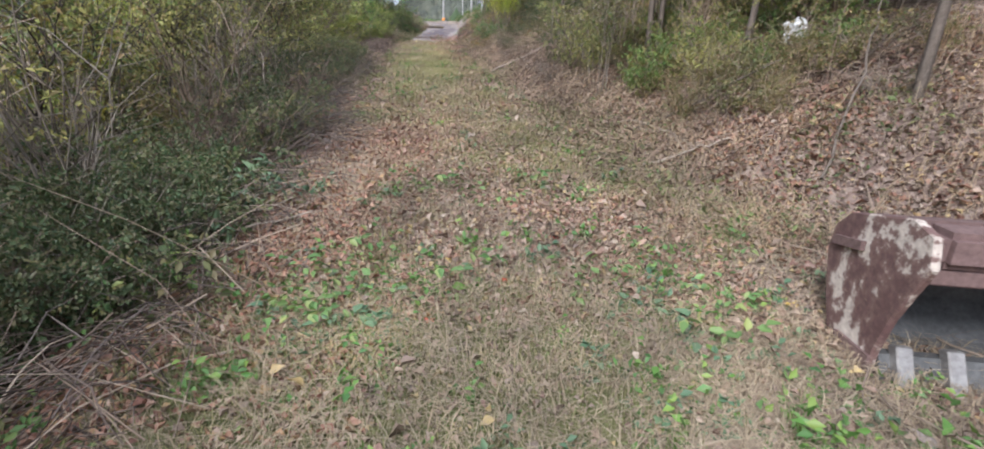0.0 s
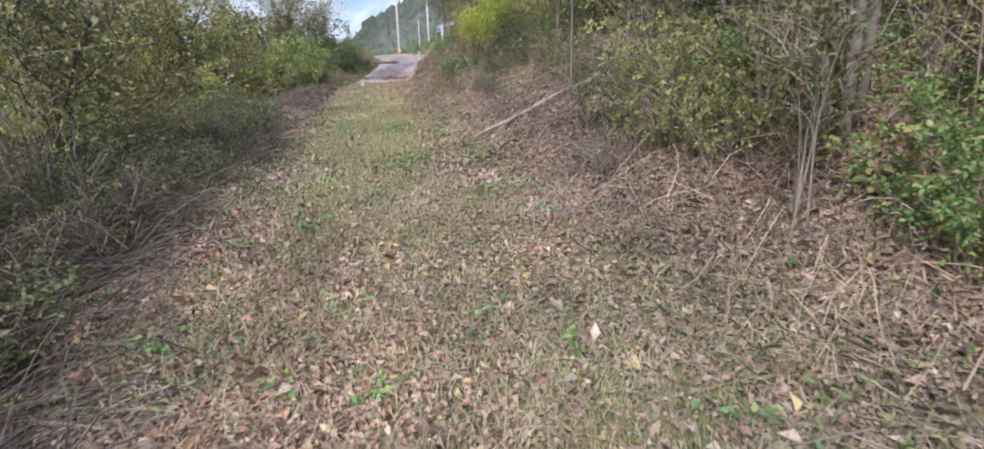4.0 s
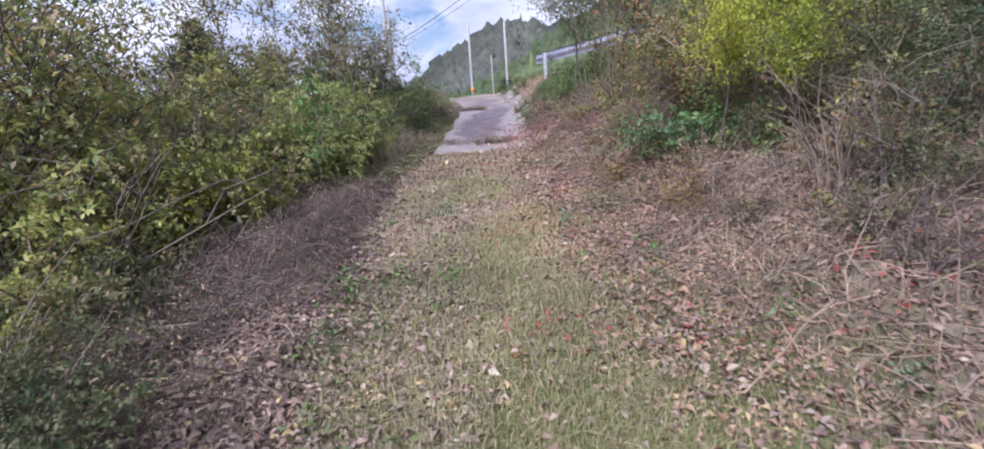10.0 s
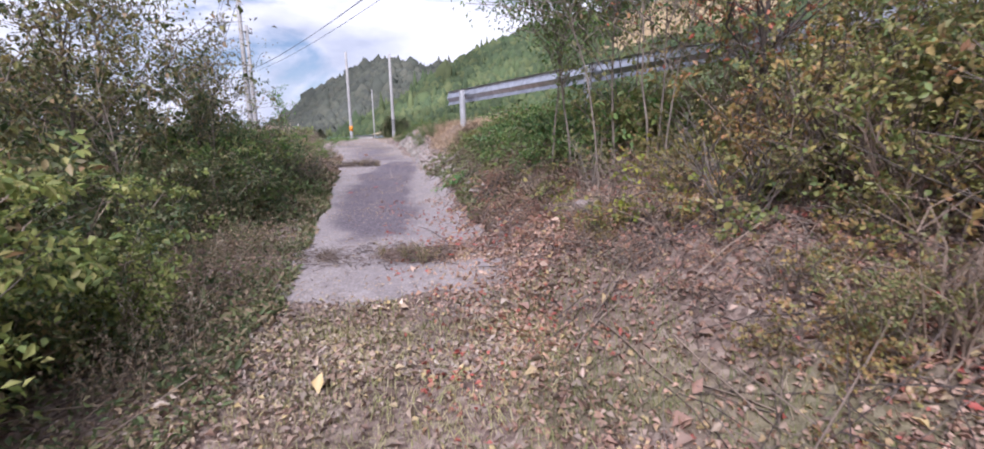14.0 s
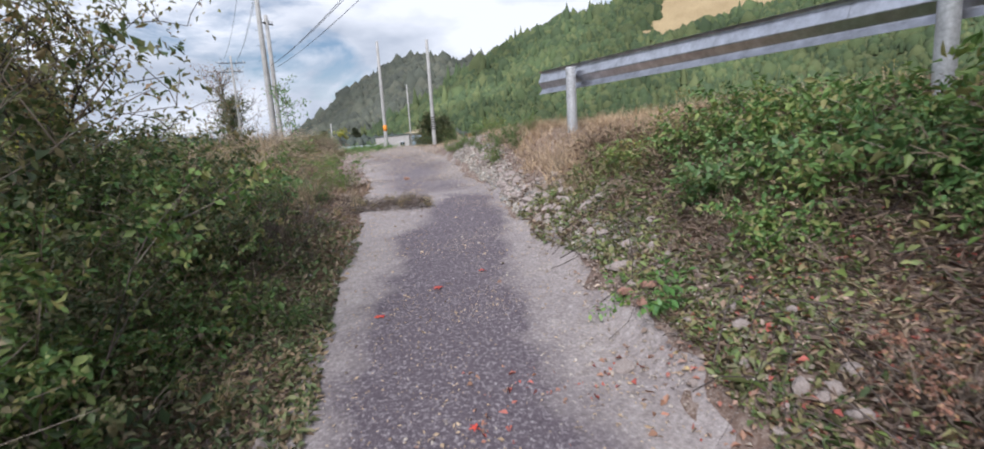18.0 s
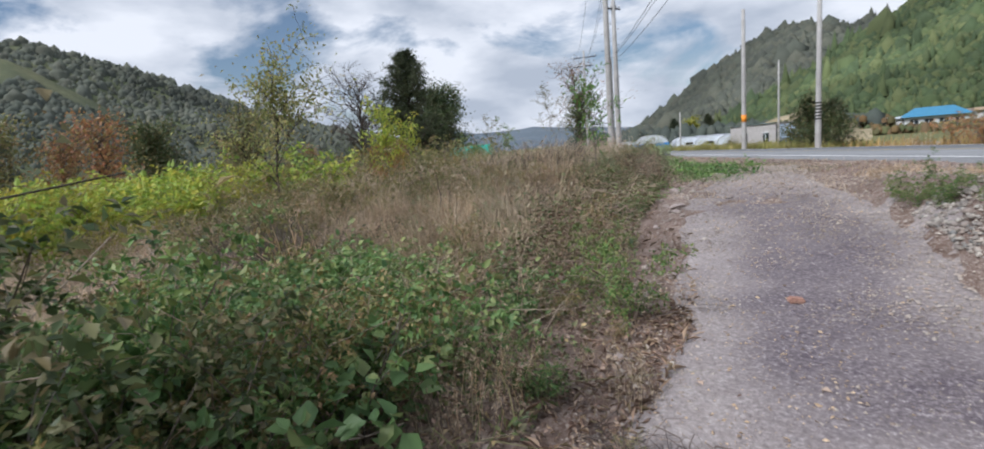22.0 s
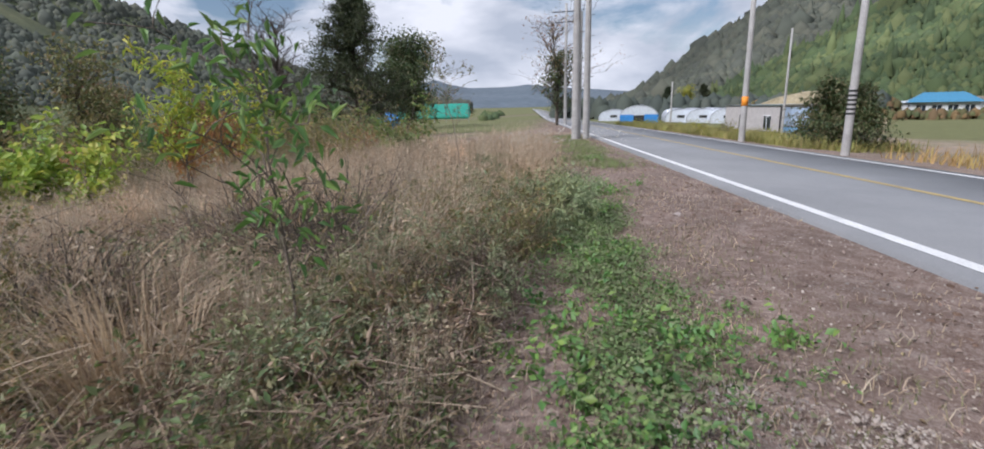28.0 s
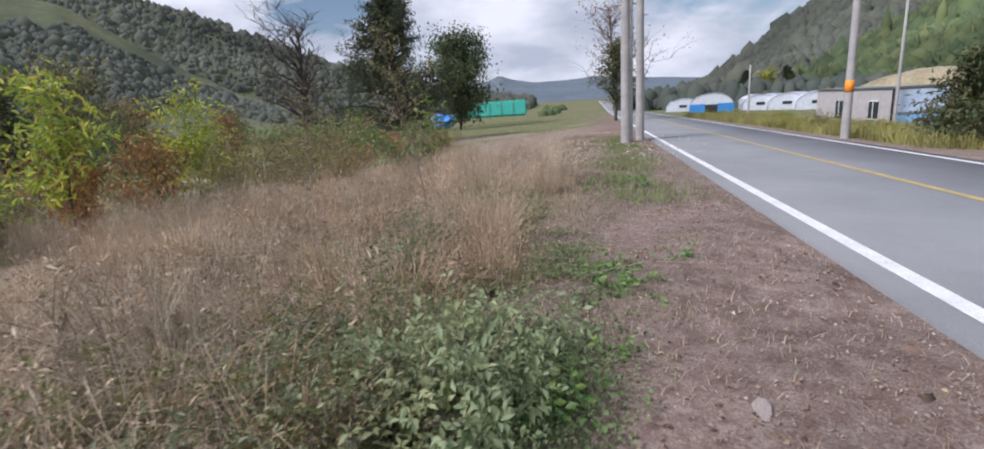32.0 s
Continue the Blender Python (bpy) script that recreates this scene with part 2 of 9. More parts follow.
M_WEEDDARK = leafy("dark_low_weeds", [(0.085, 0.13, 0.062), (0.13, 0.185, 0.085), (0.19, 0.22, 0.11), (0.24, 0.2, 0.14), (0.3, 0.24, 0.175)], 0.55, 0.2, 0.4, 1.6, 0.6)
M_LEAF_ROUND = leafy("olive_green_leaves", [(0.24, 0.31, 0.1), (0.33, 0.4, 0.125), (0.42, 0.45, 0.15), (0.5, 0.47, 0.2), (0.17, 0.24, 0.08)], trans=0.4)
M_LEAF_GOLD = leafy("lime_leaves", [(0.32, 0.44, 0.08), (0.44, 0.54, 0.1), (0.24, 0.38, 0.09), (0.56, 0.56, 0.12)], vary=2.0, trans=0.4)
M_DEADWEED = leafy("dead_weeds", [(0.16, 0.115, 0.095), (0.24, 0.175, 0.145), (0.32, 0.245, 0.2), (0.4, 0.32, 0.25), (0.2, 0.17, 0.11)], 0.7, 0.15, 0.3, 1.3, 0.6)
M_STRAWTOP = leafy("straw_heads", [(0.56, 0.45, 0.36), (0.66, 0.55, 0.45), (0.74, 0.64, 0.53), (0.48, 0.38, 0.3), (0.8, 0.72, 0.61)], 0.65, 0.5, 0.3, 0.45, 0.7)
M_TURF = leafy("olive_turf", [(0.2, 0.19, 0.1), (0.28, 0.25, 0.15), (0.34, 0.28, 0.2), (0.16, 0.17, 0.08)], 0.6, 0.2)
M_FARGRASS = leafy("yellow_green_grass", [(0.26, 0.28, 0.1), (0.34, 0.34, 0.13), (0.2, 0.24, 0.08), (0.4, 0.35, 0.16)], 0.6, 0.25, 0.3, 0.4, 0.6)
M_OCHRE = leafy("ochre_grass", [(0.34, 0.25, 0.12), (0.42, 0.32, 0.16), (0.28, 0.19, 0.1), (0.36, 0.3, 0.12)], 0.6, 0.25, 0.3, 0.3, 0.55)
M_LEAF_MUG = leafy("grey_green_leaves", [(0.21, 0.26, 0.15), (0.28, 0.33, 0.2), (0.36, 0.39, 0.26), (0.17, 0.2, 0.12)])
M_LEAF_VINE = leafy("yellowing_vine_leaves", [(0.17, 0.24, 0.08), (0.26, 0.3, 0.1), (0.38, 0.35, 0.12), (0.3, 0.2, 0.11), (0.14, 0.2, 0.08)])
M_CLOVER = leafy("clover_leaves", [(0.17, 0.25, 0.1), (0.23, 0.32, 0.13), (0.3, 0.38, 0.17), (0.26, 0.29, 0.15), (0.24, 0.24, 0.14)], 0.55, 0.3, 0.4, 3.5, 0.6)
M_STRAW = leafy("dry_straw", [(0.42, 0.34, 0.25), (0.52, 0.43, 0.32), (0.34, 0.27, 0.2), (0.6, 0.51, 0.39), (0.28, 0.22, 0.17)], 0.6, 0.2)
M_DRYTOP = leafy("dry_stalks", [(0.5, 0.39, 0.3), (0.6, 0.48, 0.38), (0.68, 0.57, 0.46), (0.42, 0.32, 0.24), (0.54, 0.43, 0.32), (0.64, 0.55, 0.44), (0.72, 0.63, 0.52)], 0.65, 0.45, 0.3, 0.9, 0.62)
M_GRASS = leafy("short_grass", [(0.17, 0.22, 0.09), (0.23, 0.27, 0.11), (0.3, 0.31, 0.15), (0.38, 0.35, 0.2)], 0.55, 0.25)
M_TWIG = leafy("grey_brown_twigs", [(0.2, 0.165, 0.145), (0.28, 0.235, 0.2), (0.37, 0.31, 0.27), (0.15, 0.12, 0.1)], 0.8, 0)
M_BARKTWIG = leafy("dark_thin_stems", [(0.095, 0.08, 0.07), (0.15, 0.125, 0.11), (0.22, 0.18, 0.155)], 0.8, 0)
M_BARK = surf("grey_brown_bark", [(0.3, (0.1, 0.08, 0.065)), (0.7, (0.22, 0.18, 0.15))], 6, 0.9, 60, 0.7, 0.01, 0, True)
M_BARK_DARK = surf("dark_bark", [(0.3, (0.05, 0.04, 0.035)), (0.7, (0.11, 0.09, 0.075))], 6, 0.9, 60, 0.7, 0.01, 0, True)
M_BARK_PALE = surf("pale_dry_wood", [(0.3, (0.33, 0.27, 0.22)), (0.7, (0.5, 0.43, 0.36))], 5, 0.85, 50, 0.5, 0.006, 0, True)
M_BARK_TWIGGY = surf("pale_sapling_bark", [(0.3, (0.17, 0.14, 0.115)), (0.7, (0.32, 0.27, 0.22))], 6, 0.9, 60, 0.5, 0.006, 0, True)
M_STONE = surf("grey_stone", [(0.3, (0.27, 0.22, 0.205)), (0.7, (0.47, 0.405, 0.375))], 8, 0.9, 60, 0.6, 0.01, 0, True)
M_POLE = surf("pole_concrete", [(0.3, (0.33, 0.32, 0.31)), (0.7, (0.46, 0.45, 0.44))], 2.5, 0.8, 40, 0.2, 0.004, 0, True)
M_GALV = surf("galvanised_steel", [(0.3, (0.52, 0.53, 0.57)), (0.7, (0.62, 0.63, 0.67))], 1.2, 0.3, 9, 0.02, 0.002, 1.0, True)
M_POSTSTEEL = plain("dull_galvanised_post", (0.47, 0.48, 0.5), 0.55, 0.35)
M_DARKMETAL = plain("dark_metal", (0.06, 0.06, 0.065), 0.5, 0.4)
M_WHITE = plain("white_paint", (0.75, 0.76, 0.77), 0.55)
M_HUT = plain("weathered_hut_panel", (0.5, 0.475, 0.47), 0.6)
M_BLUE = plain("blue_sheet", (0.05, 0.25, 0.62), 0.5)
M_LBLUE = plain("sky_blue_panel", (0.28, 0.52, 0.8), 0.5)
M_PBLUE = plain("faded_blue_panel", (0.5, 0.63, 0.8), 0.5)
M_BROOF = plain("blue_roof_tiles", (0.06, 0.23, 0.38), 0.6)
M_TEAL = plain("teal_net", (0.09, 0.58, 0.48), 0.6)
M_FILM = plain("greenhouse_film", (0.62, 0.66, 0.72), 0.35)
M_ORANGE = plain("orange_band", (0.85, 0.3, 0.03), 0.5)
M_BLACK = plain("black_band", (0.03, 0.03, 0.03), 0.6)
M_GLASS = plain("dark_window_glass", (0.03, 0.04, 0.05), 0.1)
M_WIRE = plain("black_cable", (0.03, 0.03, 0.035), 0.6)

# ---- ground shape ----
rng = np.random.default_rng(7)
PATH_Y = np.array([-40, -5, 0, 5, 10.5, 15.4, 18.7, 21.3, 24.4, 27.4, 30.3, 33.0, 35.0, 37.5, 45, 60.0])
PATH_Z = np.array([-3.4, -0.4, 0.05, 0.47, 0.94, 1.32, 1.64, 1.83, 2.09, 2.42, 2.69, 3.0, 3.18, 3.23, 3.15, 3.0])
PATH_X = np.array([1.0, 0.3, 0.1, -0.5, -2.0, -3.2, -3.7, -4.1, -4.45, -4.8, -5.15, -5.75, -6.2, -6.9, -9.0, -17.0])


def vnoise(x, y, seed=0):
    """Smooth value noise, 0 to 1."""
    x, y = np.asarray(x, float), np.asarray(y, float)
    xi, yi = np.floor(x).astype(np.int64), np.floor(y).astype(np.int64)
    fx, fy = x - xi, y - yi
    fx, fy = fx * fx * (3 - 2 * fx), fy * fy * (3 - 2 * fy)

    def hsh(a, b):
        n = (a * 374761393 + b * 668265263 + seed * 974634777) & 0x7FFFFFFF
        n = ((n ^ (n >> 13)) * 1274126177) & 0x7FFFFFFF
        return ((n ^ (n >> 16)) & 0xFFFF) / 65535.0

    return (hsh(xi, yi) * (1 - fx) + hsh(xi + 1, yi) * fx) * (1 - fy) + (hsh(xi, yi + 1) * (1 - fx) + hsh(xi + 1, yi + 1) * fx) * fy


def fbm(x, y, seed=0, n=4):
    return sum(vnoise(x * 2**k, y * 2**k, seed + k) * 0.5 ** (k + 1) for k in range(n)) / (1 - 0.5**n)


def road_ps(x, y):
    """Across and along the road from its left white line."""
    return (x + 7.1) * 0.866 + (y - 41.8) * 0.5, -(x + 7.1) * 0.5 + (y - 41.8) * 0.866


def road_xy(p, s):
    return -7.1 + 0.866 * p - 0.5 * s, 41.8 + 0.5 * p + 0.866 * s


def road_z(p, s):
    return 3.2 - 0.012 * np.clip(s, -60, 90) - 0.025 * np.clip(p, -1, 6)


def smooth(a, b, v):
    t = np.clip((v - a) / (b - a), 0, 1)
    return t * t * (3 - 2 * t)


def ground_z(x, y, bumps=True):
    x, y = np.asarray(x, float), np.asarray(y, float)
    xc, zc = np.interp(y, PATH_Y, PATH_X), np.interp(y, PATH_Y, PATH_Z)
    p, s = road_ps(x, y)
    shoulder = road_z(np.zeros_like(p), s) - 0.02 + 0.12 * smooth(-1.2, -3.0, p) * smooth(-4, -9, s)
    edge = xc + np.interp(y, [-6, 2.9, 4.3, 6, 18, 20], [3.4, 3.2, 1.8, 1.5, 1.5, 0.95])
    x_rail = -7.1 + (-2.6 - (y - 41.8) * 0.5) / 0.866
    fr = np.clip((x - edge) / np.maximum(x_rail - edge, 0.4), 0, 1)
    right = zc + (shoulder - zc) * ((fr + 0.03) ** 0.68 - 0.0921) / 0.928
    d = np.maximum(xc - 1.5 - x, 0)
    fall = np.interp(y, [-10, 14, 20, 24], [0.28, 0.25, 0.1, 0.03])
    left = zc - np.minimum(d * fall, 1.6) - 0.25 * smooth(2, 10, d) * smooth(26, 34, y)
    z = np.where(x > xc, right, left)
    # past the end of the track the verge runs level with the road
    w = smooth(33.5, 36.5, y) * smooth(-4.5, -1.5, p)
    z = z * (1 - w) + shoulder * w
    # the road bed and the fields beyond it
    r = smooth(-0.75, -0.35, p)
    z = z * (1 - r) + (road_z(p, s) - 0.06) * r
    far = smooth(5.6, 9.0, p)
    z = z * (1 - far) + (2.75 - 0.5 * smooth(8, 30, p) - 0.012 * np.clip(s, -20, 90)) * far
    if bumps:
        off = np.clip(np.abs(x - xc) / 2.0, 0.25, 1) * (1 - r * (1 - far))
        z = z + off * (0.10 * (fbm(x * 0.9, y * 0.9, 3) - 0.5) + 0.05 * (vnoise(x * 3.1, y * 3.1, 9) - 0.5))
    return z


# ---- mesh helpers ----


def mesh_np(name, V, F, mat, smooth_shade=False):
    """A mesh from arrays: F holds faces of one length, or is a list of such arrays."""
    Fs = F if isinstance(F, list) else [F]
    Fs = [np.asarray(f, np.int32) for f in Fs if len(f)]
    me = bpy.data.meshes.new(name)
    V = np.asarray(V, np.float32)
    me.vertices.add(len(V))
    me.vertices.foreach_set("co", V.ravel())
    loops = np.concatenate([f.ravel() for f in Fs])
    sizes = np.concatenate([np.full(len(f), f.shape[1], np.int32) for f in Fs])
    me.loops.add(len(loops))
    me.loops.foreach_set("vertex_index", loops)
    me.polygons.add(len(sizes))
    me.polygons.foreach_set("loop_start", np.concatenate([[0], np.cumsum(sizes)[:-1]]).astype(np.int32))
    me.update(calc_edges=True)
    if smooth_shade:
        me.polygons.foreach_set("use_smooth", np.ones(len(sizes), bool))
    me.materials.append(mat)
    return me


def part(name, me, parent=None, label="", m=None):
    ob = new(name, me)
    if parent is not None:
        ob.parent = parent
    if m is not None:
        ob.matrix_basis = m
    return tagged(ob, label)


def from_bm(name, bm, mat, smooth_shade=False):
    me = bpy.data.meshes.new(name)
    bm.to_mesh(me)
    bm.free()
    me.materials.append(mat)
    if smooth_shade:
        me.polygons.foreach_set("use_smooth", np.ones(len(me.polygons), bool))
    return me


def box_bm(x0, y0, z0, x1, y1, z1, bevel=0.0, bm=None):
    b = bm or bmesh.new()
    r = bmesh.ops.create_cube(b, size=1.0)
    for v in r["verts"]:
        v.co = Vector(((x0 + x1) / 2 + v.co.x * (x1 - x0), (y0 + y1) / 2 + v.co.y * (y1 - y0), (z0 + z1) / 2 + v.co.z * (z1 - z0)))
    if bevel:
        bmesh.ops.bevel(b, geom=list({e for v in r["verts"] for e in v.link_edges}), offset=bevel, segments=2, affect="EDGES")
    return b


def tubes(lines, sides=4):
    """Tapered tubes along polylines: each is (points (n,3), radii (n)). Returns V, F (quads)."""
    Vs, Fs, base = [], [], 0
    ang = np.arange(sides) * 2 * np.pi / sides
    for pts, rad in lines:
        pts = np.asarray(pts, float)
        n = len(pts)
        d = np.gradient(pts, axis=0)
        d /= np.linalg.norm(d, axis=1)[:, None] + 1e-9
        ref = np.where(np.abs(d[:, 2:3]) > 0.9, np.array([[1.0, 0, 0]]), np.array([[0, 0, 1.0]]))
        a = np.cross(d, ref)
        a /= np.linalg.norm(a, axis=1)[:, None] + 1e-9
        b = np.cross(d, a)
        ring = pts[:, None] + (a[:, None] * np.cos(ang)[None, :, None] + b[:, None] * np.sin(ang)[None, :, None]) * np.asarray(rad, float)[:, None, None]
        Vs.append(ring.reshape(-1, 3))
        i = np.arange(n - 1)[:, None] * sides + np.arange(sides)[None]
        j = np.arange(n - 1)[:, None] * sides + (np.arange(sides)[None] + 1) % sides
        Fs.append((np.stack([i, j, j + sides, i + sides], -1)).reshape(-1, 4) + base)
        base += n * sides
    return np.concatenate(Vs), np.concatenate(Fs)


def unit(v):
    return v / (np.linalg.norm(v, axis=-1, keepdims=True) + 1e-9)


def leaves(P, D, size, width=0.5, fold=0.25, g=None, long=False):
    """Folded leaves at P, pointing along D. Two triangles each, or four for long ones."""
    g = g or rng
    n = len(P)
    D = unit(D)
    up = unit(g.normal(size=(n, 3)) * 0.6 + np.array([0, 0, 1.0]))
    side = unit(np.cross(D, up))
    nor = np.cross(side, D)
    s = np.broadcast_to(np.asarray(size, float), (n,))[:, None]
    if not long:
        V = np.stack([P, P + D * s * 0.5 + side * s * width * 0.5 + nor * s * fold, P + D * s - nor * s * fold * 0.6, P + D * s * 0.5 - side * s * width * 0.5 + nor * s * fold], 1)
        i = np.arange(n)[:, None] * 4
        F = np.concatenate([i + [0, 1, 2], i + [0, 2, 3]])
        return V.reshape(-1, 3), F
    m1, m2 = P + D * s * 0.35, P + D * s * 0.72 - nor * s * fold * 0.3
    V = np.stack([P, m1 + side * s * width * 0.5 + nor * s * fold, m2 + side * s * width * 0.3 + nor * s * fold * 0.5, P + D * s - nor * s * fold, m2 - side * s * width * 0.3 + nor * s * fold * 0.5, m1 - side * s * width * 0.5 + nor * s * fold], 1)
    i = np.arange(n)[:, None] * 6
    F = np.concatenate([i + [0, 1, 2, 3], i + [0, 3, 4, 5]])
    return V.reshape(-1, 3), F


def blades(P, h, lean, width, g=None, curve=0.5, az=None):
    """Grass blades: a quad and a tip each."""
    g = g or rng
    n = len(P)
    h = np.broadcast_to(np.asarray(h, float), (n,))[:, None]
    a = g.uniform(0, 2 * np.pi, n) if az is None else az + g.normal(size=n) * 0.7
    dirv = np.stack([np.cos(a), np.sin(a), np.zeros(n)], 1)
    b = g.uniform(0, 2 * np.pi, n)
    side = np.stack([np.cos(b), np.sin(b), np.zeros(n)], 1) * np.broadcast_to(np.asarray(width, float), (n,))[:, None]
    l = (np.abs(g.normal(size=n)) * lean)[:, None]
    mid = P + np.array([0, 0, 1.0]) * h * 0.55 + dirv * l * h * curve * 0.5
    tip = P + np.array([0, 0, 1.0]) * h * (1 - 0.35 * np.minimum(l, 1.2)) + dirv * l * h
    V = np.stack([P - side, P + side, mid + side * 0.7, mid - side * 0.7, tip], 1).reshape(-1, 3)
    i = np.arange(n)[:, None] * 5
    return V, [i + [0, 1, 2, 3], i + [3, 2, 4]]


def join(parts):
    """Joins (V, F) pairs; F an array or a list of arrays."""
    Vs, Fs, b = [], [], 0
    for V, F in parts:
        for f in F if isinstance(F, list) else [F]:
            Fs.append(np.asarray(f) + b)
        Vs.append(V)
        b += len(V)
    return np.concatenate(Vs), Fs


# ---- ground sheet ----


def axis(bands):
    out = []
    for a, b, st in bands:
        out += list(np.arange(a, b, st))
    return np.array(out + [bands[-1][1]])


gx = axis([(-3000, -600, 400), (-600, -120, 60), (-120, -40, 8), (-40, -16, 1.0), (-16, 4, 0.16), (4, 14, 0.5), (14, 40, 2), (40, 120, 8), (120, 600, 60), (600, 3000, 400)])
gy = axis([(-3000, -600, 400), (-600, -60, 60), (-60, -10, 5), (-10, -2, 0.5), (-2, 44, 0.16), (44, 70, 0.8), (70, 130, 4), (130, 600, 50), (600, 3000, 400)])
GX, GY = np.meshgrid(gx, gy)
gv = np.stack([GX.ravel(), GY.ravel(), ground_z(GX.ravel(), GY.ravel())], 1)
ii = (np.arange(len(gy) - 1)[:, None] * len(gx) + np.arange(len(gx) - 1)[None]).ravel()
gf = np.stack([ii, ii + 1, ii + 1 + len(gx), ii + len(gx)], 1)


GZ = gv[:, 2].reshape(len(gy), len(gx))


def sheet_z(x, y):
    """Height of the ground sheet itself, between its points."""
    x, y = np.asarray(x, float), np.asarray(y, float)
    i = np.clip(np.searchsorted(gx, x) - 1, 0, len(gx) - 2)
    j = np.clip(np.searchsorted(gy, y) - 1, 0, len(gy) - 2)
    u, v = (x - gx[i]) / (gx[i + 1] - gx[i]), (y - gy[j]) / (gy[j + 1] - gy[j])
    return (GZ[j, i] * (1 - u) + GZ[j, i + 1] * u) * (1 - v) + (GZ[j + 1, i] * (1 - u) + GZ[j + 1, i + 1] * u) * v


def on_ground(x, y, up=0.0):
    return np.stack([x, y, sheet_z(x, y) + up], 1)


def ground_zones(x, y):
    """Cover of the ground: straw, green, gravel, by place."""
    xc = np.interp(y, PATH_Y, PATH_X)
    p, s = road_ps(x, y)
    d = np.abs(x - xc)
    n = fbm(x * 0.7, y * 0.7, 21)
    track = smooth(1.9, 1.0, d) * smooth(20.5, 18.5, y)
    straw = np.clip(track * smooth(0.35, 0.6, n) + 0.2 * smooth(24, 28, y) * smooth(1.3, 1.9, d) + 0.6 * smooth(10, 16, d), 0, 1)
    green = np.clip(smooth(0.5, 0.66, fbm(x * 0.55 + 9, y * 0.55, 33)) * smooth(2.5, 1.2, d) * smooth(20, 18, y) + smooth(9, 14, d) * smooth(0.36, 0.56, fbm(x * 0.18, y * 0.18, 35)) * smooth(0.5, -1.0, p) + smooth(7, 14, p) * smooth(0.4, 0.6, fbm(x * 0.15, y * 0.15, 36)) + smooth(30, 60, np.abs(x)) + smooth(70, 90, y), 0, 1)
    gravel = np.clip(smooth(19.0, 20.5, y) * smooth(1.6, 1.2, d) * smooth(36, 34.5, y) + smooth(-3.2, -1.2, p) * smooth(33.5, 35.5, y) * smooth(1, -0.2, p), 0, 1)
    return straw, green, gravel


M_GROUND, nt, b = nodes_of("leaf_strewn_soil")
pos = position(nt)
na, nb, nc = noise_tex(nt, 1.1, 6, 0.65, pos), noise_tex(nt, 14, 6, 0.7, pos), noise_tex(nt, 60, 4, 0.7, pos)
c_soil = ramp(nt, [(0.25, (0.1, 0.07, 0.06)), (0.5, (0.18, 0.13, 0.105)), (0.75, (0.29, 0.22, 0.175))])
nt.links.new(nb.outputs["Fac"], c_soil.inputs[0])
c_straw = ramp(nt, [(0.3, (0.24, 0.19, 0.14)), (0.7, (0.44, 0.36, 0.27))])
nt.links.new(nc.outputs["Fac"], c_straw.inputs[0])
c_green = ramp(nt, [(0.3, (0.1, 0.11, 0.05)), (0.7, (0.22, 0.22, 0.1))])
nt.links.new(nb.outputs["Fac"], c_green.inputs[0])
c_grav = ramp(nt, [(0.36, (0.105, 0.068, 0.054)), (0.48, (0.19, 0.133, 0.108)), (0.62, (0.36, 0.295, 0.26))])
nm = nt.nodes.new("ShaderNodeMath")
nm.operation = "MULTIPLY_ADD"
nm.inputs[1].default_value, nm.inputs[2].default_value = 0.55, 0.0
nt.links.new(nc.outputs["Fac"], nm.inputs[0])
nm2 = nt.nodes.new("ShaderNodeMath")
nm2.operation = "MULTIPLY_ADD"
nm2.inputs[1].default_value = 0.45
nt.links.new(noise_tex(nt, 5, 6, 0.75, pos).outputs["Fac"], nm2.inputs[0])
nt.links.new(nm.outputs[0], nm2.inputs[2])
nt.links.new(nm2.outputs[0], c_grav.inputs[0])
at = {}
for k in ("straw", "green", "gravel"):
    at[k] = nt.nodes.new("ShaderNodeAttribute")
    at[k].attribute_name = k
vo = nt.nodes.new("ShaderNodeTexVoronoi")
vo.inputs["Scale"].default_value, vo.inputs["Randomness"].default_value = 30, 1.0
nt.links.new(pos, vo.inputs["Vector"])
sx = nt.nodes.new("ShaderNodeSeparateColor")
nt.links.new(vo.outputs["Color"], sx.inputs[0])
c_leaf = ramp(nt, [(0.1, (0.12, 0.085, 0.075)), (0.4, (0.24, 0.17, 0.145)), (0.7, (0.36, 0.27, 0.23)), (0.95, (0.5, 0.41, 0.35))])
nt.links.new(sx.outputs[0], c_leaf.inputs[0])
soil = mixc(nt, 0.55, c_soil.outputs[0], c_leaf.outputs[0])
col = mixc(nt, at["straw"].outputs["Fac"], soil, c_straw.outputs[0])
col = mixc(nt, at["green"].outputs["Fac"], col, c_green.outputs[0])
col = mixc(nt, at["gravel"].outputs["Fac"], col, c_grav.outputs[0])
g2 = ramp(nt, [(0.3, (0.75, 0.75, 0.75)), (0.7, (1.2, 1.2, 1.2))])
nt.links.new(na.outputs["Fac"], g2.inputs[0])
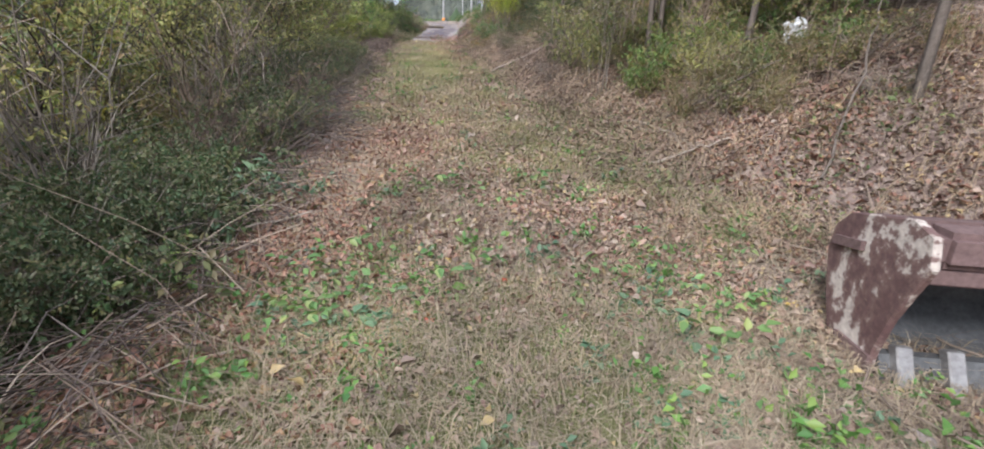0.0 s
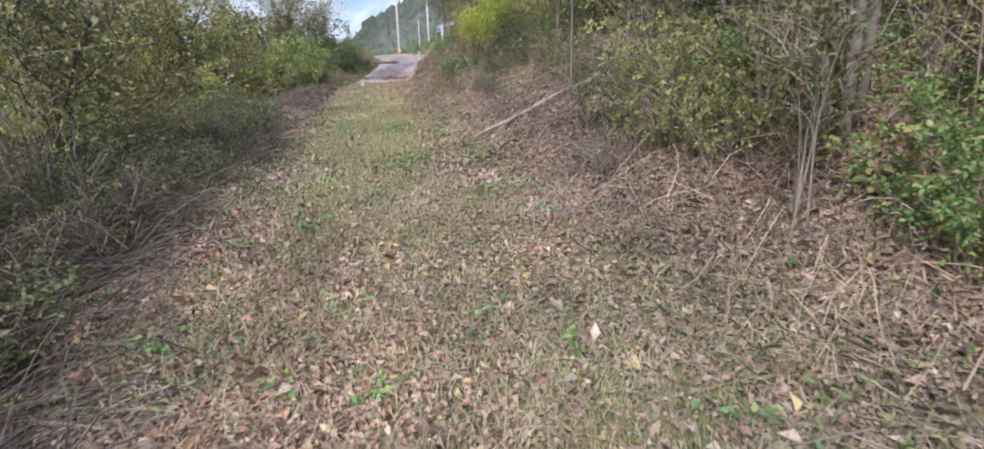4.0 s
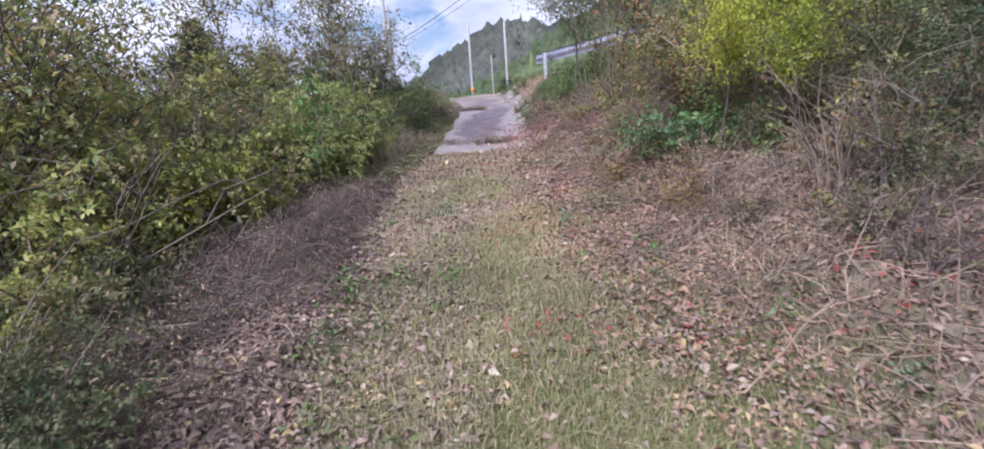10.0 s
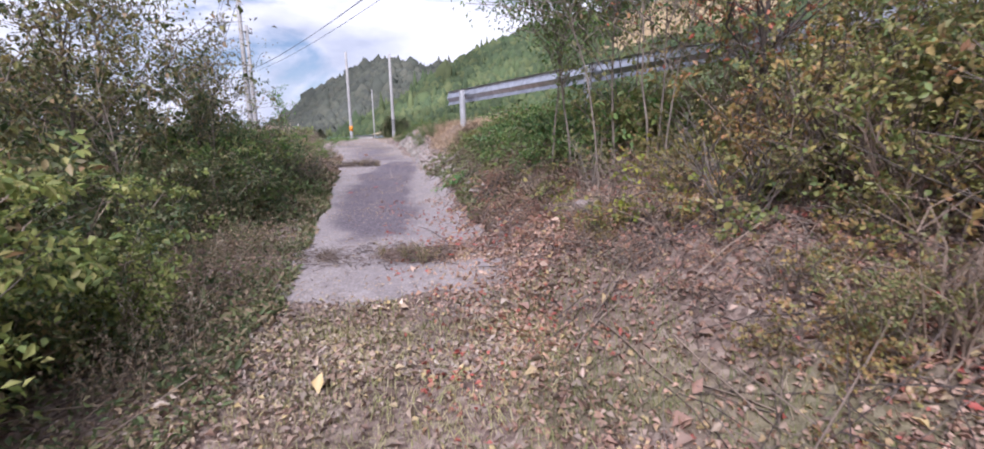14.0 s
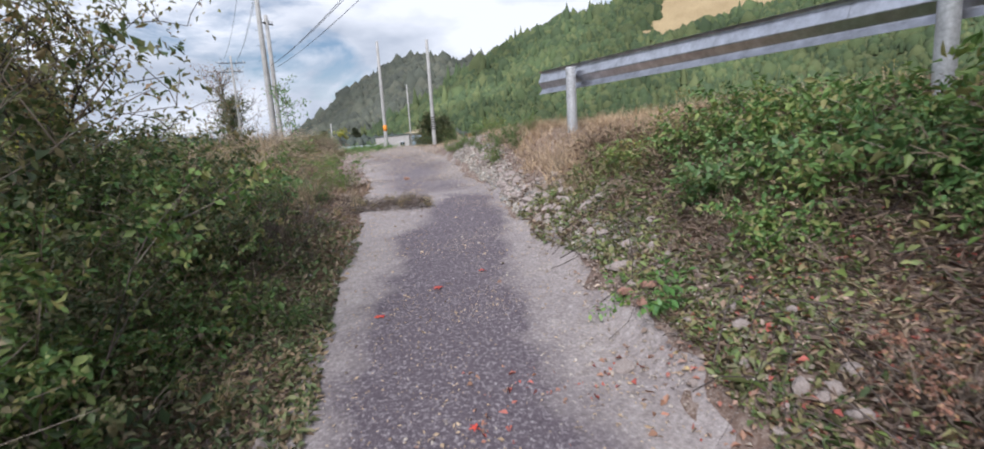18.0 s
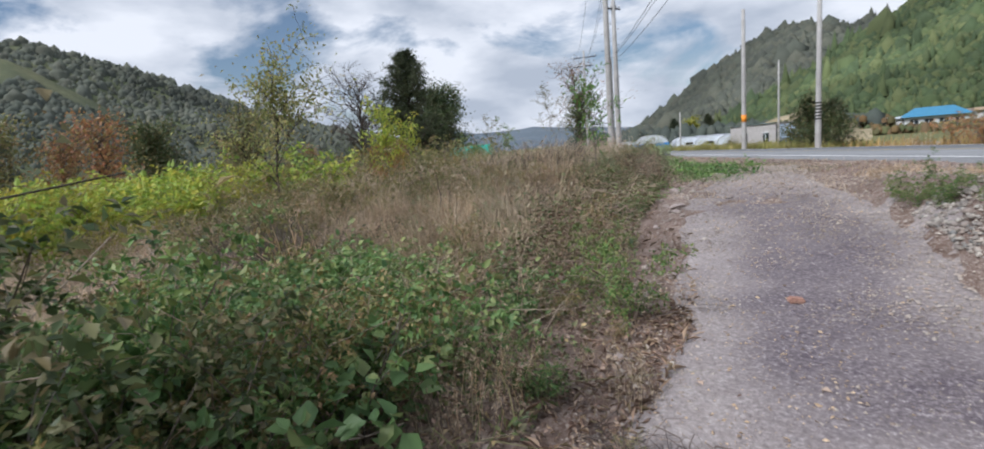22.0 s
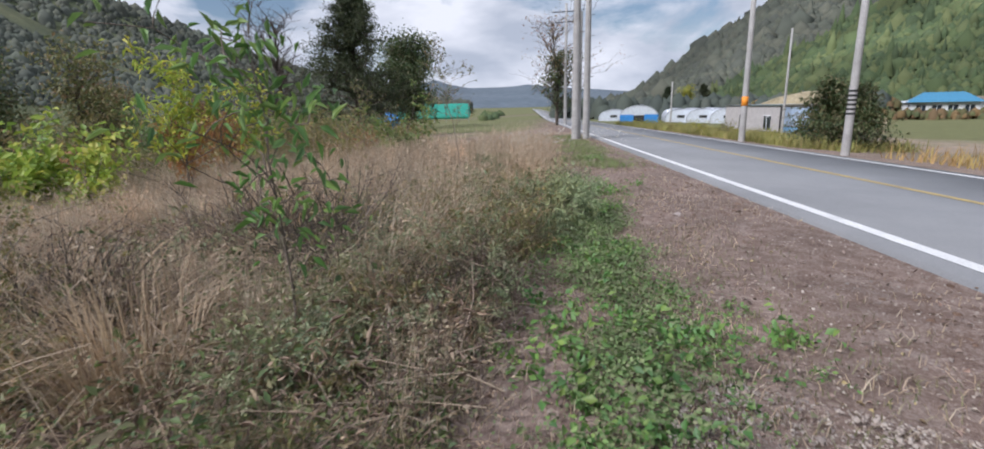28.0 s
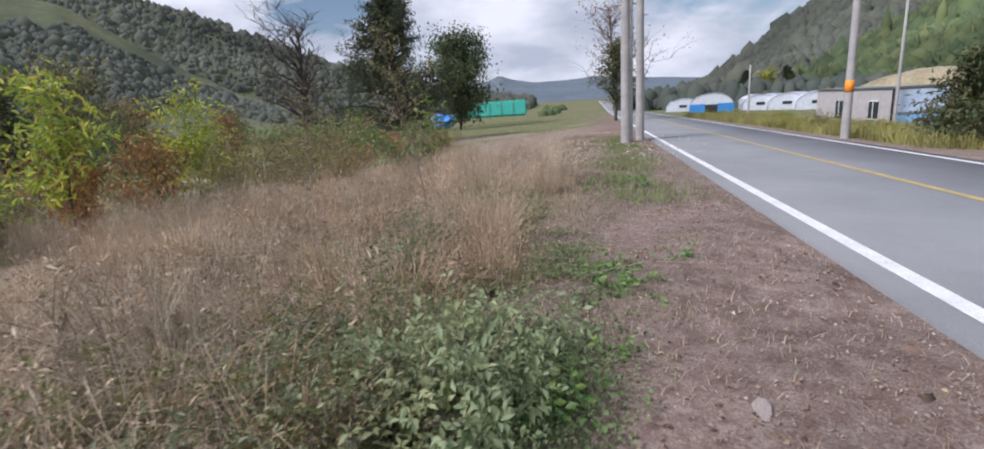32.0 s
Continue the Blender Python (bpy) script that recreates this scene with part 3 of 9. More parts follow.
nt.links.new(mixc(nt, 1.0, col, g2.outputs[0], "MULTIPLY"), b.inputs["Base Color"])
b.inputs["Roughness"].default_value, b.inputs["Specular IOR Level"].default_value = 0.95, 0.2
bump_from(nt, b, nc.outputs["Fac"], 0.7, 0.02)
me = mesh_np("ground", gv, gf, M_GROUND, True)
for k, a in zip(("straw", "green", "gravel"), ground_zones(gv[:, 0], gv[:, 1])):
    me.attributes.new(k, "FLOAT", "POINT").data.foreach_set("value", a.astype(np.float32))
tagged(new("ground", me), "uneven brown soil with straw, moss and fallen leaves", "ground", kind="structure")

# ---- concrete track ----
CT_Y = np.array([19.6, 20.5, 22.2, 23.9, 25.6, 26.6, 28.2, 29.7, 31.0, 33.0, 34.2, 35.2])
CT_L = np.array([-4.9, -4.95, -5.1, -5.3, -5.5, -5.6, -5.8, -6.0, -6.25, -6.7, -6.85, -6.7])
CT_R = np.array([-3.15, -3.1, -3.12, -3.25, -3.38, -3.68, -3.9, -4.05, -4.3, -4.7, -5.2, -5.9])
M_TRACK, nt, b = nodes_of("weathered_concrete")
pos = position(nt)
n1, n2, n3 = noise_tex(nt, 1.6, 7, 0.7, pos), noise_tex(nt, 14, 7, 0.75, pos), noise_tex(nt, 46, 5, 0.75, pos)
ac = nt.nodes.new("ShaderNodeAttribute")
ac.attribute_name = "stain"
c1 = ramp(nt, [(0.28, (0.2, 0.17, 0.165)), (0.5, (0.345, 0.305, 0.295)), (0.72, (0.5, 0.46, 0.445))])
nt.links.new(n2.outputs["Fac"], c1.inputs[0])
c2 = ramp(nt, [(0.32, (0.06, 0.047, 0.058)), (0.52, (0.115, 0.092, 0.108)), (0.6, (0.24, 0.21, 0.225)), (0.7, (0.5, 0.46, 0.46))])
nt.links.new(n3.outputs["Fac"], c2.inputs[0])
mm = nt.nodes.new("ShaderNodeMath")
mm.operation = "MULTIPLY_ADD"
nt.links.new(n1.outputs["Fac"], mm.inputs[0])
mm.inputs[1].default_value = 0.85
mf = nt.nodes.new("ShaderNodeMath")
mf.operation = "MULTIPLY_ADD"
mf.inputs[1].default_value = 0.8
nt.links.new(n2.outputs["Fac"], mf.inputs[0])
nt.links.new(ac.outputs["Fac"], mm.inputs[2])
rs = ramp(nt, [(0.95, (0, 0, 0)), (1.25, (1, 1, 1))])
rs.color_ramp.elements[0].position, rs.color_ramp.elements[1].position = 0.45, 1.15
md = nt.nodes.new("ShaderNodeMath")
md.operation = "MULTIPLY"
md.inputs[1].default_value = 0.7
nt.links.new(mm.outputs[0], mf.inputs[2])
nt.links.new(mf.outputs[0], md.inputs[0])
nt.links.new(md.outputs[0], rs.inputs[0])
c3 = ramp(nt, [(0.3, (0.62, 0.6, 0.6)), (0.5, (0.98, 0.97, 0.96)), (0.7, (1.25, 1.24, 1.22))])
nt.links.new(n3.outputs["Fac"], c3.inputs[0])
nt.links.new(mixc(nt, rs.outputs[0], mixc(nt, 1.0, c1.outputs[0], c3.outputs[0], "MULTIPLY"), c2.outputs[0]), b.inputs["Base Color"])
b.inputs["Roughness"].default_value = 0.9
bump_from(nt, b, n3.outputs["Fac"], 0.6, 0.012)
ty = np.arange(19.6, 35.2, 0.07)
tu = np.linspace(-1, 1, 27)
TL, TR = np.interp(ty, CT_Y, CT_L), np.interp(ty, CT_Y, CT_R)
TL = TL - 0.35 * (fbm(ty * 1.3, ty * 0, 5) - 0.5) + 0.10 * (vnoise(ty * 5, ty * 0, 6) - 0.5)
TR = TR + 0.4 * (fbm(ty * 1.1, ty * 0 + 7, 8) - 0.5) + 0.12 * (vnoise(ty * 5, ty * 0 + 3, 4) - 0.5)
TXX = TL[:, None] + (TR - TL)[:, None] * (tu[None] + 1) / 2
TYY = np.broadcast_to(ty[:, None], TXX.shape)
edge = smooth(1.0, 0.9, np.abs(tu))[None] * np.ones_like(TXX)
worn = smooth(34.5, 30.5, TYY)
TZZ = ground_z(TXX, TYY, False) + (0.025 + 0.03 * worn) * edge - 0.02 + (0.055 - 0.035 * worn) * (fbm(TXX * 1.8, TYY * 1.8, 17) - 0.5)
TZZ = TZZ - 0.09 * smooth(0.55, 0.0, TYY - 19.7 - 0.9 * fbm(TXX * 1.6, TYY * 0.4, 27))
TZZ = TZZ - 0.08 * np.exp(-((TYY - 21.6 - 0.5 * fbm(TXX * 2, TYY * 0, 28)) / 0.3) ** 2) * smooth(-4.5, -3.9, TXX)
tv = np.stack([TXX.ravel(), TYY.ravel(), TZZ.ravel()], 1)
ii = (np.arange(len(ty) - 1)[:, None] * len(tu) + np.arange(len(tu) - 1)[None]).ravel()
me = mesh_np("concrete_track", tv, np.stack([ii, ii + 1, ii + 1 + len(tu), ii + len(tu)], 1), M_TRACK, True)
un = tu[None] + 0.5 * (fbm(TXX * 1.3, TYY * 1.3, 37) - 0.5)
yn = TYY + 1.2 * (fbm(TXX * 1.1, TYY * 1.1, 38) - 0.5)
sx_ = np.interp(TYY, [22.6, 25.2, 26.4, 27.6, 29.5], [-4.4, -4.55, -4.55, -4.42, -4.3])
sw_ = np.interp(TYY, [22.6, 23.4, 25.2, 26.4, 27.6, 29.5], [0.35, 0.56, 0.54, 0.48, 0.52, 0.2])
xn = TXX + 0.5 * (fbm(TXX * 1.6, TYY * 1.6, 37) - 0.5) + 0.3 * (fbm(TXX * 6, TYY * 6, 39) - 0.5)
stain = 0.8 * smooth(1.35, 0.55, np.abs(xn - sx_) / sw_) * smooth(22.3, 22.9, yn) * smooth(29.3, 28.4, yn)
stain = np.maximum(stain, 0.46 * smooth(0.8, 0.3, np.abs(un - 0.05)) * smooth(28.8, 29.6, yn) * smooth(34.8, 33.0, yn))
me.attributes.new("stain", "FLOAT", "POINT").data.foreach_set("value", stain.ravel().astype(np.float32))
tagged(new("road_track", me), "cracked pale concrete farm track with dark worn middle", "track", kind="structure")

# ---- asphalt road ----
M_ASPHALT = surf("grey_asphalt", [(0.3, (0.2, 0.205, 0.215)), (0.7, (0.27, 0.275, 0.285))], 0.4, 0.85, 120, 0.4, 0.006)
M_LINE = surf("worn_white_line", [(0.3, (0.62, 0.62, 0.62)), (0.7, (0.8, 0.8, 0.8))], 3, 0.7, 50, 0.2, 0.003)
M_YLINE = surf("worn_yellow_line", [(0.3, (0.34, 0.27, 0.15)), (0.7, (0.55, 0.41, 0.14))], 3, 0.7, 50, 0.2, 0.003)


def strip(name, p0, p1, s0, s1, up, mat, n=90, thick=0.0):
    s = np.linspace(s0, s1, n)
    cols = []
    for p, dz in ([(p0, -thick), (p0, 0), (p1, 0), (p1, -thick)] if thick else [(p0, 0), (p1, 0)]):
        x, y = road_xy(np.full(n, p), s)
        cols.append(np.stack([x, y, road_z(np.full(n, p), s) + up + dz], 1))
    k = len(cols)
    V = np.stack(cols, 1).reshape(-1, 3)
    i = (np.arange(n - 1)[:, None] * k + np.arange(k - 1)[None]).ravel()
    return mesh_np(name, V, np.stack([i, i + 1, i + 1 + k, i + k], 1), mat)


tagged(new("road", strip("road", -0.33, 5.25, -160, 400, 0.0, M_ASPHALT, 120, 0.12)), "smooth grey two-lane asphalt road", "road", kind="structure")
tagged(new("road_marking", strip("edge_line_near", -0.11, 0.05, -160, 400, 0.005, M_LINE)), "white painted line along the road edge", "road marking", kind="structure")
tagged(new("road_marking", strip("edge_line_far", 4.82, 4.97, -160, 400, 0.005, M_LINE)), "white painted line along the road edge", "road marking", kind="structure")
tagged(new("road_marking", strip("centre_line", 2.42, 2.56, -160, 400, 0.005, M_YLINE)), "yellow painted centre line of the road", "road marking", kind="structure")

# ---- guardrail ----


def thing(name, label, category, group="", kind="", m=None):
    ob = new(name)
    ob.empty_display_size = 0.2
    if m is not None:
        ob.matrix_basis = m
    return tagged(ob, label, category, group, kind)


rail = thing("guardrail", "galvanised steel guardrail on round posts at the road's verge", "guardrail")
prof = np.array([(0.0, -0.165), (0.004, -0.16), (0.052, -0.1), (0.06, -0.088), (0.055, -0.076), (0.006, -0.012), (0.0, 0.0), (0.004, 0.012), (0.05, 0.13), (0.054, 0.142), (0.046, 0.15), (0.006, 0.163), (0.0, 0.165)])
P_RAIL, S_RAIL, Z_RAIL = -2.62, -12.32, 4.095
for seg in range(7):
    sa, sb = S_RAIL - 4.0 * seg, S_RAIL - 4.0 * (seg + 1) - 0.12
    V = []
    for s in (sa, sb):
        for back, run in ((0.0, prof), (0.005, prof[::-1])):
            for o, z in run:
                x, y = road_xy(P_RAIL + back + o + (0.006 if seg % 2 else 0), s)
                V.append((x, y, Z_RAIL + 0.004 * (S_RAIL - s) + z))
    k = len(prof) * 2
    F = [[i, (i + 1) % k, (i + 1) % k + k, i + k] for i in range(k)]
    part("beam", mesh_np("beam", np.array(V), np.array(F), M_GALV, True), rail)
    sp = sa - 0.8
    x, y = road_xy(P_RAIL - 0.075, sp)
    zg, zt = float(ground_z(x, y)), Z_RAIL + 0.1 + 0.016 * seg
    pv, pf = tubes([([(x, y, zg - 0.3), (x, y, zt)], [0.07, 0.07])], 16)
    post = part("post", mesh_np("post", pv, pf, M_POSTSTEEL, True), rail)
    cv, cf = tubes([([(x, y, zt), (x, y, zt + 0.015), (x, y, zt + 0.018)], [0.072, 0.072, 0.001])], 16)
    part("cap", mesh_np("cap", cv, cf, M_POSTSTEEL, True), post)
    bx, by = road_xy(P_RAIL + 0.005, sp)
    bv, bf = tubes([([(x, y, Z_RAIL), (bx, by, Z_RAIL)], [0.035, 0.035])], 8)
    part("bracket", mesh_np("bracket", bv, bf, M_DARKMETAL), post)
    hx, hy = road_xy(P_RAIL - 0.15, sp)
    hv, hf = tubes([([(hx, hy, zt - 0.06), (x, y, zt - 0.06)], [0.014, 0.014])], 6)
    part("bolt", mesh_np("bolt", hv, hf, M_DARKMETAL), post)

# ---- utility poles ----


def pole(x, y, h, r0, r1, label, bands=(), steps=False, arms=(), sink=0.3, lean=(0, 0)):
    z = float(ground_z(x, y))
    t = thing("utility_pole", label, "utility pole", "utility poles by the road", m=pose(x, y, z, lean[0], lean[1], 0))
    v, f = tubes([([(0, 0, -sink), (0, 0, h * 0.5), (0, 0, h), (0, 0, h + 0.01)], [r0, (r0 + r1) / 2, r1, 0.01])], 20)
    part("shaft", mesh_np("shaft", v, f, M_POLE, True), t)
    for z0, z1, mat, name in bands:
        ra, rb = [r0 + (r1 - r0) * q / h + 0.006 for q in (z0, z1)]
        v, f = tubes([([(0, 0, z0), (0, 0, z0 + 0.002), (0, 0, z1 - 0.002), (0, 0, z1)], [ra - 0.02, ra, rb, rb - 0.02])], 20)
        part(name, mesh_np(name, v, f, mat, True), t)
    if steps:
        for k in range(int((h - 3) / 0.45)):
            zz, sg = 2.4 + 0.45 * k, 1 if k % 2 else -1
            v, f = tubes([([(0, 0, zz), (sg * (r0 + 0.14), 0, zz), (sg * (r0 + 0.15), 0, zz + 0.03)], [0.009, 0.009, 0.009])], 5)
            part("step_bolt", mesh_np("step_bolt", v, f, M_DARKMETAL), t)
    for zz, half, ang in arms:
        c, s = math.cos(ang), math.sin(ang)
        v, f = tubes([([(-c * half, -s * half, zz), (c * half, s * half, zz)], [0.045, 0.045])], 4)
        a = part("crossarm", mesh_np("crossarm", v, f, M_DARKMETAL), t)
        for q in (-0.9, -0.4, 0.4, 0.9):
            v, f = tubes([([(c * half * q, s * half * q, zz), (c * half * q, s * half * q, zz + 0.08), (c * half * q, s * half * q, zz + 0.16), (c * half * q, s * half * q, zz + 0.24)], [0.02, 0.05, 0.05, 0.015])], 8)
            part("insulator", mesh_np("insulator", v, f, M_WHITE, True), a)
    return t


def stripes(z0, n, step):
    return [(z0 + step * k, z0 + step * (k + 0.5), M_BLACK if k % 2 == 0 else M_ORANGE, "warning_stripe") for k in range(n)]


X1, Y1 = road_xy(6.0, 16.2)
pole(X1, Y1, 7.6, 0.14, 0.09, "slim grey concrete pole with an orange band", [(1.55, 1.95, M_ORANGE, "reflective_band")])
X2, Y2 = road_xy(6.0, 8.6)
pole(X2, Y2, 6.2, 0.12, 0.08, "slim grey concrete pole with black and white warning stripes", [(1.2 + 0.13 * k, 1.2 + 0.13 * k + 0.065, M_BLACK, "warning_stripe") for k in range(6)])
XL, YL = road_xy(-1.3, 16.5)
pole(XL, YL, 12.5, 0.19, 0.12, "tall grey concrete utility pole with step bolts on the verge", (), True, [(11.6, 0.9, 1.1), (10.9, 0.9, 1.1)])
XM, YM = road_xy(-0.7, 17.6)
pole(XM, YM, 9.0, 0.17, 0.11, "grey concrete utility pole beside a taller one", (), True, [(8.5, 0.5, 1.1)])
XT, YT = road_xy(-1.08, 16.9)
pole(XT, YT, 5.6, 0.06, 0.06, "thin dark cable conduit standing between the poles")
pole(-28.5, 79.0, 11.0, 0.17, 0.1, "far utility pole with crossarms above the trees", (), False, [(10.3, 1.3, 0.3), (9.4, 1.0, 0.3)])
pole(-24.5, 101.0, 5.2, 0.12, 0.08, "far thin pole beside the road")
pole(-9.35, 69.35, 6.2, 0.08, 0.05, "thin grey pole standing at the hut's corner")


def cable(a, b2, sag, r=0.012):
    t = np.linspace(0, 1, 40)[:, None]
    pts = np.array(a) * (1 - t) + np.array(b2) * t
    pts[:, 2] -= sag * 4 * t[:, 0] * (1 - t[:, 0])
    v, f = tubes([(pts, np.full(40, r))], 5)
    tagged(new("overhead_cable", mesh_np("overhead_cable", v, f, M_WIRE)), "thin black overhead cable strung between poles", "cable", "overhead cables")


zl = float(ground_z(XL, YL))
for k, (dx, dz) in enumerate(((-0.4, 8.7), (0.0, 8.85), (0.4, 8.7))):
    cable((XM + dx * 0.5, YM + dx * 0.3, 8.75 + 0.16 * (k == 1)), (13.3 + dx * 0.5, -6.5 + dx * 0.3, 8.5 + 0.16 * (k == 1)), 1.5, 0.009)
for dx, dz in ((-0.7, 11.8), (0.7, 11.8), (0.3, 11.1)):
    cable((XL + dx * 0.45, YL + dx * 0.9, zl + dz), (-28.5 + dx, 79.0, 13.0 + (dz - 11.4)), 0.8)

# ---- mountains ----
VIEW = np.array([-5.0, 26.0, 3.5])
M_FOREST = leafy("forest_crowns", [(0.07, 0.097, 0.054), (0.08, 0.112, 0.058), (0.095, 0.126, 0.061), (0.115, 0.14, 0.066), (0.13, 0.148, 0.07), (0.074, 0.1, 0.055)], 0.9, 0, 0.1, 0.022, 0.5)
# grey-blue air haze is put into these crown colours
M_FOREST_HAZED = leafy("haze_tinted_crowns", [(0.075, 0.09, 0.086), (0.082, 0.1, 0.092), (0.09, 0.108, 0.096), (0.098, 0.112, 0.1)], 0.95, 0, 0.05, 0.012, 0.62)
M_FOREST_RUST = leafy("autumn_crowns", [(0.12, 0.09, 0.058), (0.17, 0.12, 0.065), (0.09, 0.085, 0.052), (0.11, 0.115, 0.056), (0.08, 0.1, 0.055)], 0.9, 0, 0.1, 0.05, 0.5)
M_SLOPE = surf("wooded_slope", [(0.3, (0.05, 0.07, 0.03)), (0.7, (0.12, 0.13, 0.06))], 0.05, 0.95, 1.2, 0.5, 0.5)
# distance haze painted as the slope's blue-grey colour
M_FARSLOPE = surf("haze_tinted_far_slope", [(0.3, (0.09, 0.12, 0.15)), (0.7, (0.13, 0.16, 0.19))], 0.004, 0.95, 0.05, 0.2, 1.0)
M_GRASSHILL = surf("grassy_spur", [(0.3, (0.06, 0.075, 0.04)), (0.5, (0.11, 0.125, 0.06)), (0.7, (0.19, 0.19, 0.095))], 0.04, 0.95, 0.8, 0.5, 0.5)
M_BARE = surf("bare_tan_slope", [(0.3, (0.3, 0.22, 0.12)), (0.7, (0.42, 0.32, 0.18))], 0.1, 0.95, 2.0, 0.4, 0.3)


def crown_template(kind):
    if kind == "cone":
        a = np.arange(6) * np.pi / 3
        V = [np.stack([np.cos(a) * r, np.sin(a) * r, np.full(6, z)], 1) for r, z in ((0.55, 0.0), (0.42, 0.7))]
        V = np.concatenate(V + [np.array([[0, 0, 2.0]])])
        F = [[i, (i + 1) % 6, (i + 1) % 6 + 6] for i in range(6)] + [[i, (i + 1) % 6 + 6, i + 6] for i in range(6)] + [[i + 6, (i + 1) % 6 + 6, 12] for i in range(6)]
        return V, np.array(F)
    a = np.arange(4) * np.pi * 0.5
    V = np.concatenate([np.stack([np.cos(a), np.sin(a), 0 * a - 1.0], 1), np.stack([np.cos(a + 0.6) * 0.85, np.sin(a + 0.6) * 0.85, 0 * a + 0.3], 1), [[0, 0, 0.95]]])
    F = [[i, (i + 1) % 4, i + 4] for i in range(4)] + [[(i + 1) % 4, (i + 1) % 4 + 4, i + 4] for i in range(4)] + [[i + 4, (i + 1) % 4 + 4, 8] for i in range(4)]
    return V, np.array(F)


def crowns(P, R, kinds, g):
    """Tree crowns at P with radii R: lumpy rounds and pointed conifers."""
    out = []
    for kind, sel in kinds:
        T, F = crown_template(kind)
        Pk, Rk = P[sel], R[sel]
        n = len(Pk)
        if not n:
            continue
        jit = 1 + g.uniform(-0.3, 0.3, (n, len(T), 1))
        a = g.uniform(0, 6.28, n)
        c, s = np.cos(a)[:, None], np.sin(a)[:, None]
        Tx = T[None] * jit
        W = np.stack([Tx[..., 0] * c - Tx[..., 1] * s, Tx[..., 0] * s + Tx[..., 1] * c, Tx[..., 2] * g.uniform(0.8, 1.25, (n, 1))], -1)
        V = (Pk[:, None] + W * Rk[:, None, None]).reshape(-1, 3)
        out.append((V, (F[None] + (np.arange(n) * len(T))[:, None, None]).reshape(-1, 3)))
    return join(out)


def mountain(name, label, prof, d_base, d_crest, mat, crown_mat=None, n=0, r=3.0, conifer=0.3, seed=0, z0=2.0, power=0.85, cmat_name="forest", bare=None, grove=0.0):
    """A ridge round the valley: prof gives bearing (degrees to the left of +y) and height angle of its crest."""
    g = np.random.default_rng(seed)
    prof = np.array(sorted(prof))
    az = np.linspace(prof[0, 0], prof[-1, 0], 160)
    el = np.interp(az, prof[:, 0], prof[:, 1]) * (0.97 + 0.06 * fbm(az * 0.6, az * 0, seed)) 
    tt = np.concatenate([np.linspace(0, 1, 46), [1.15, 1.5, 2.2]])
    A, Tm = np.meshgrid(az, tt)
    wob = fbm(A * 0.09 + 5, Tm * 2.0, seed + 3)
    dc = d_crest * (1 + 0.25 * (fbm(A * 0.05, A * 0, seed + 9) - 0.5))
    D = d_base + (dc - d_base) * Tm
    H = VIEW[2] + dc * np.tan(np.radians(np.interp(A, az, el))) - z0
    prof_t = np.where(Tm <= 1, np.clip(Tm, 0, 1) ** power, 1 - 0.45 * (Tm - 1))
    gul = 1 + 0.3 * (wob - 0.5) * np.sin(np.clip(Tm, 0, 1) * np.pi)
    Z = z0 - 0.5 + H * np.clip(prof_t * gul, 0, None)
    X, Y = VIEW[0] - np.sin(np.radians(A)) * D, VIEW[1] + np.cos(np.radians(A)) * D
    V = np.stack([X.ravel(), Y.ravel(), Z.ravel()], 1)
    m = len(az)
    i = (np.arange(len(tt) - 1)[:, None] * m + np.arange(m - 1)[None]).ravel()
    me = mesh_np(name, V, np.stack([i, i + m, i + 1 + m, i + 1], 1), mat, True)
    open_at = np.zeros((len(tt), m), bool)
    if bare is not None:
        open_at = bare(A, Tm)
        me.materials.append(M_BARE)
        me.polygons.foreach_set("material_index", open_at[:-1, :-1].ravel().astype(np.int32))
    tagged(new(name, me), label, "mountain", kind="structure")
    if n:
        fi, fj = g.uniform(0, 45.2, n), g.uniform(0, m - 1.01, n)
        i0, j0 = fi.astype(int), fj.astype(int)
        u, v = (fi - i0)[:, None], (fj - j0)[:, None]
        Vg = V.reshape(len(tt), m, 3)
        P = (Vg[i0, j0] * (1 - v) + Vg[i0, j0 + 1] * v) * (1 - u) + (Vg[i0 + 1, j0] * (1 - v) + Vg[i0 + 1, j0 + 1] * v) * u
        free = ~open_at[i0, j0]
        if grove:
            free &= (fbm(P[:, 0] * 0.035, P[:, 1] * 0.035, seed + 6) > grove) & (fi / 45 < 0.66 + 0.3 * (fbm(P[:, 0] * 0.05, P[:, 1] * 0.05, seed + 8) - 0.3))
        P, n = P[free], int(free.sum())
        R = r * 0.8 * np.exp(g.normal(size=n) * 0.42) * np.clip(np.hypot(P[:, 0] - VIEW[0], P[:, 1] - VIEW[1]) / (0.5 * (d_base + d_crest)), 0.5, 1.3)
        con = (g.random(n) < conifer * 2 * fbm(P[:, 0] * 0.03, P[:, 1] * 0.03, seed + 1))
        V2, F2 = crowns(P + np.array([0, 0, 0.3]) * r, R, [("cone", con), ("round", ~con)], g)
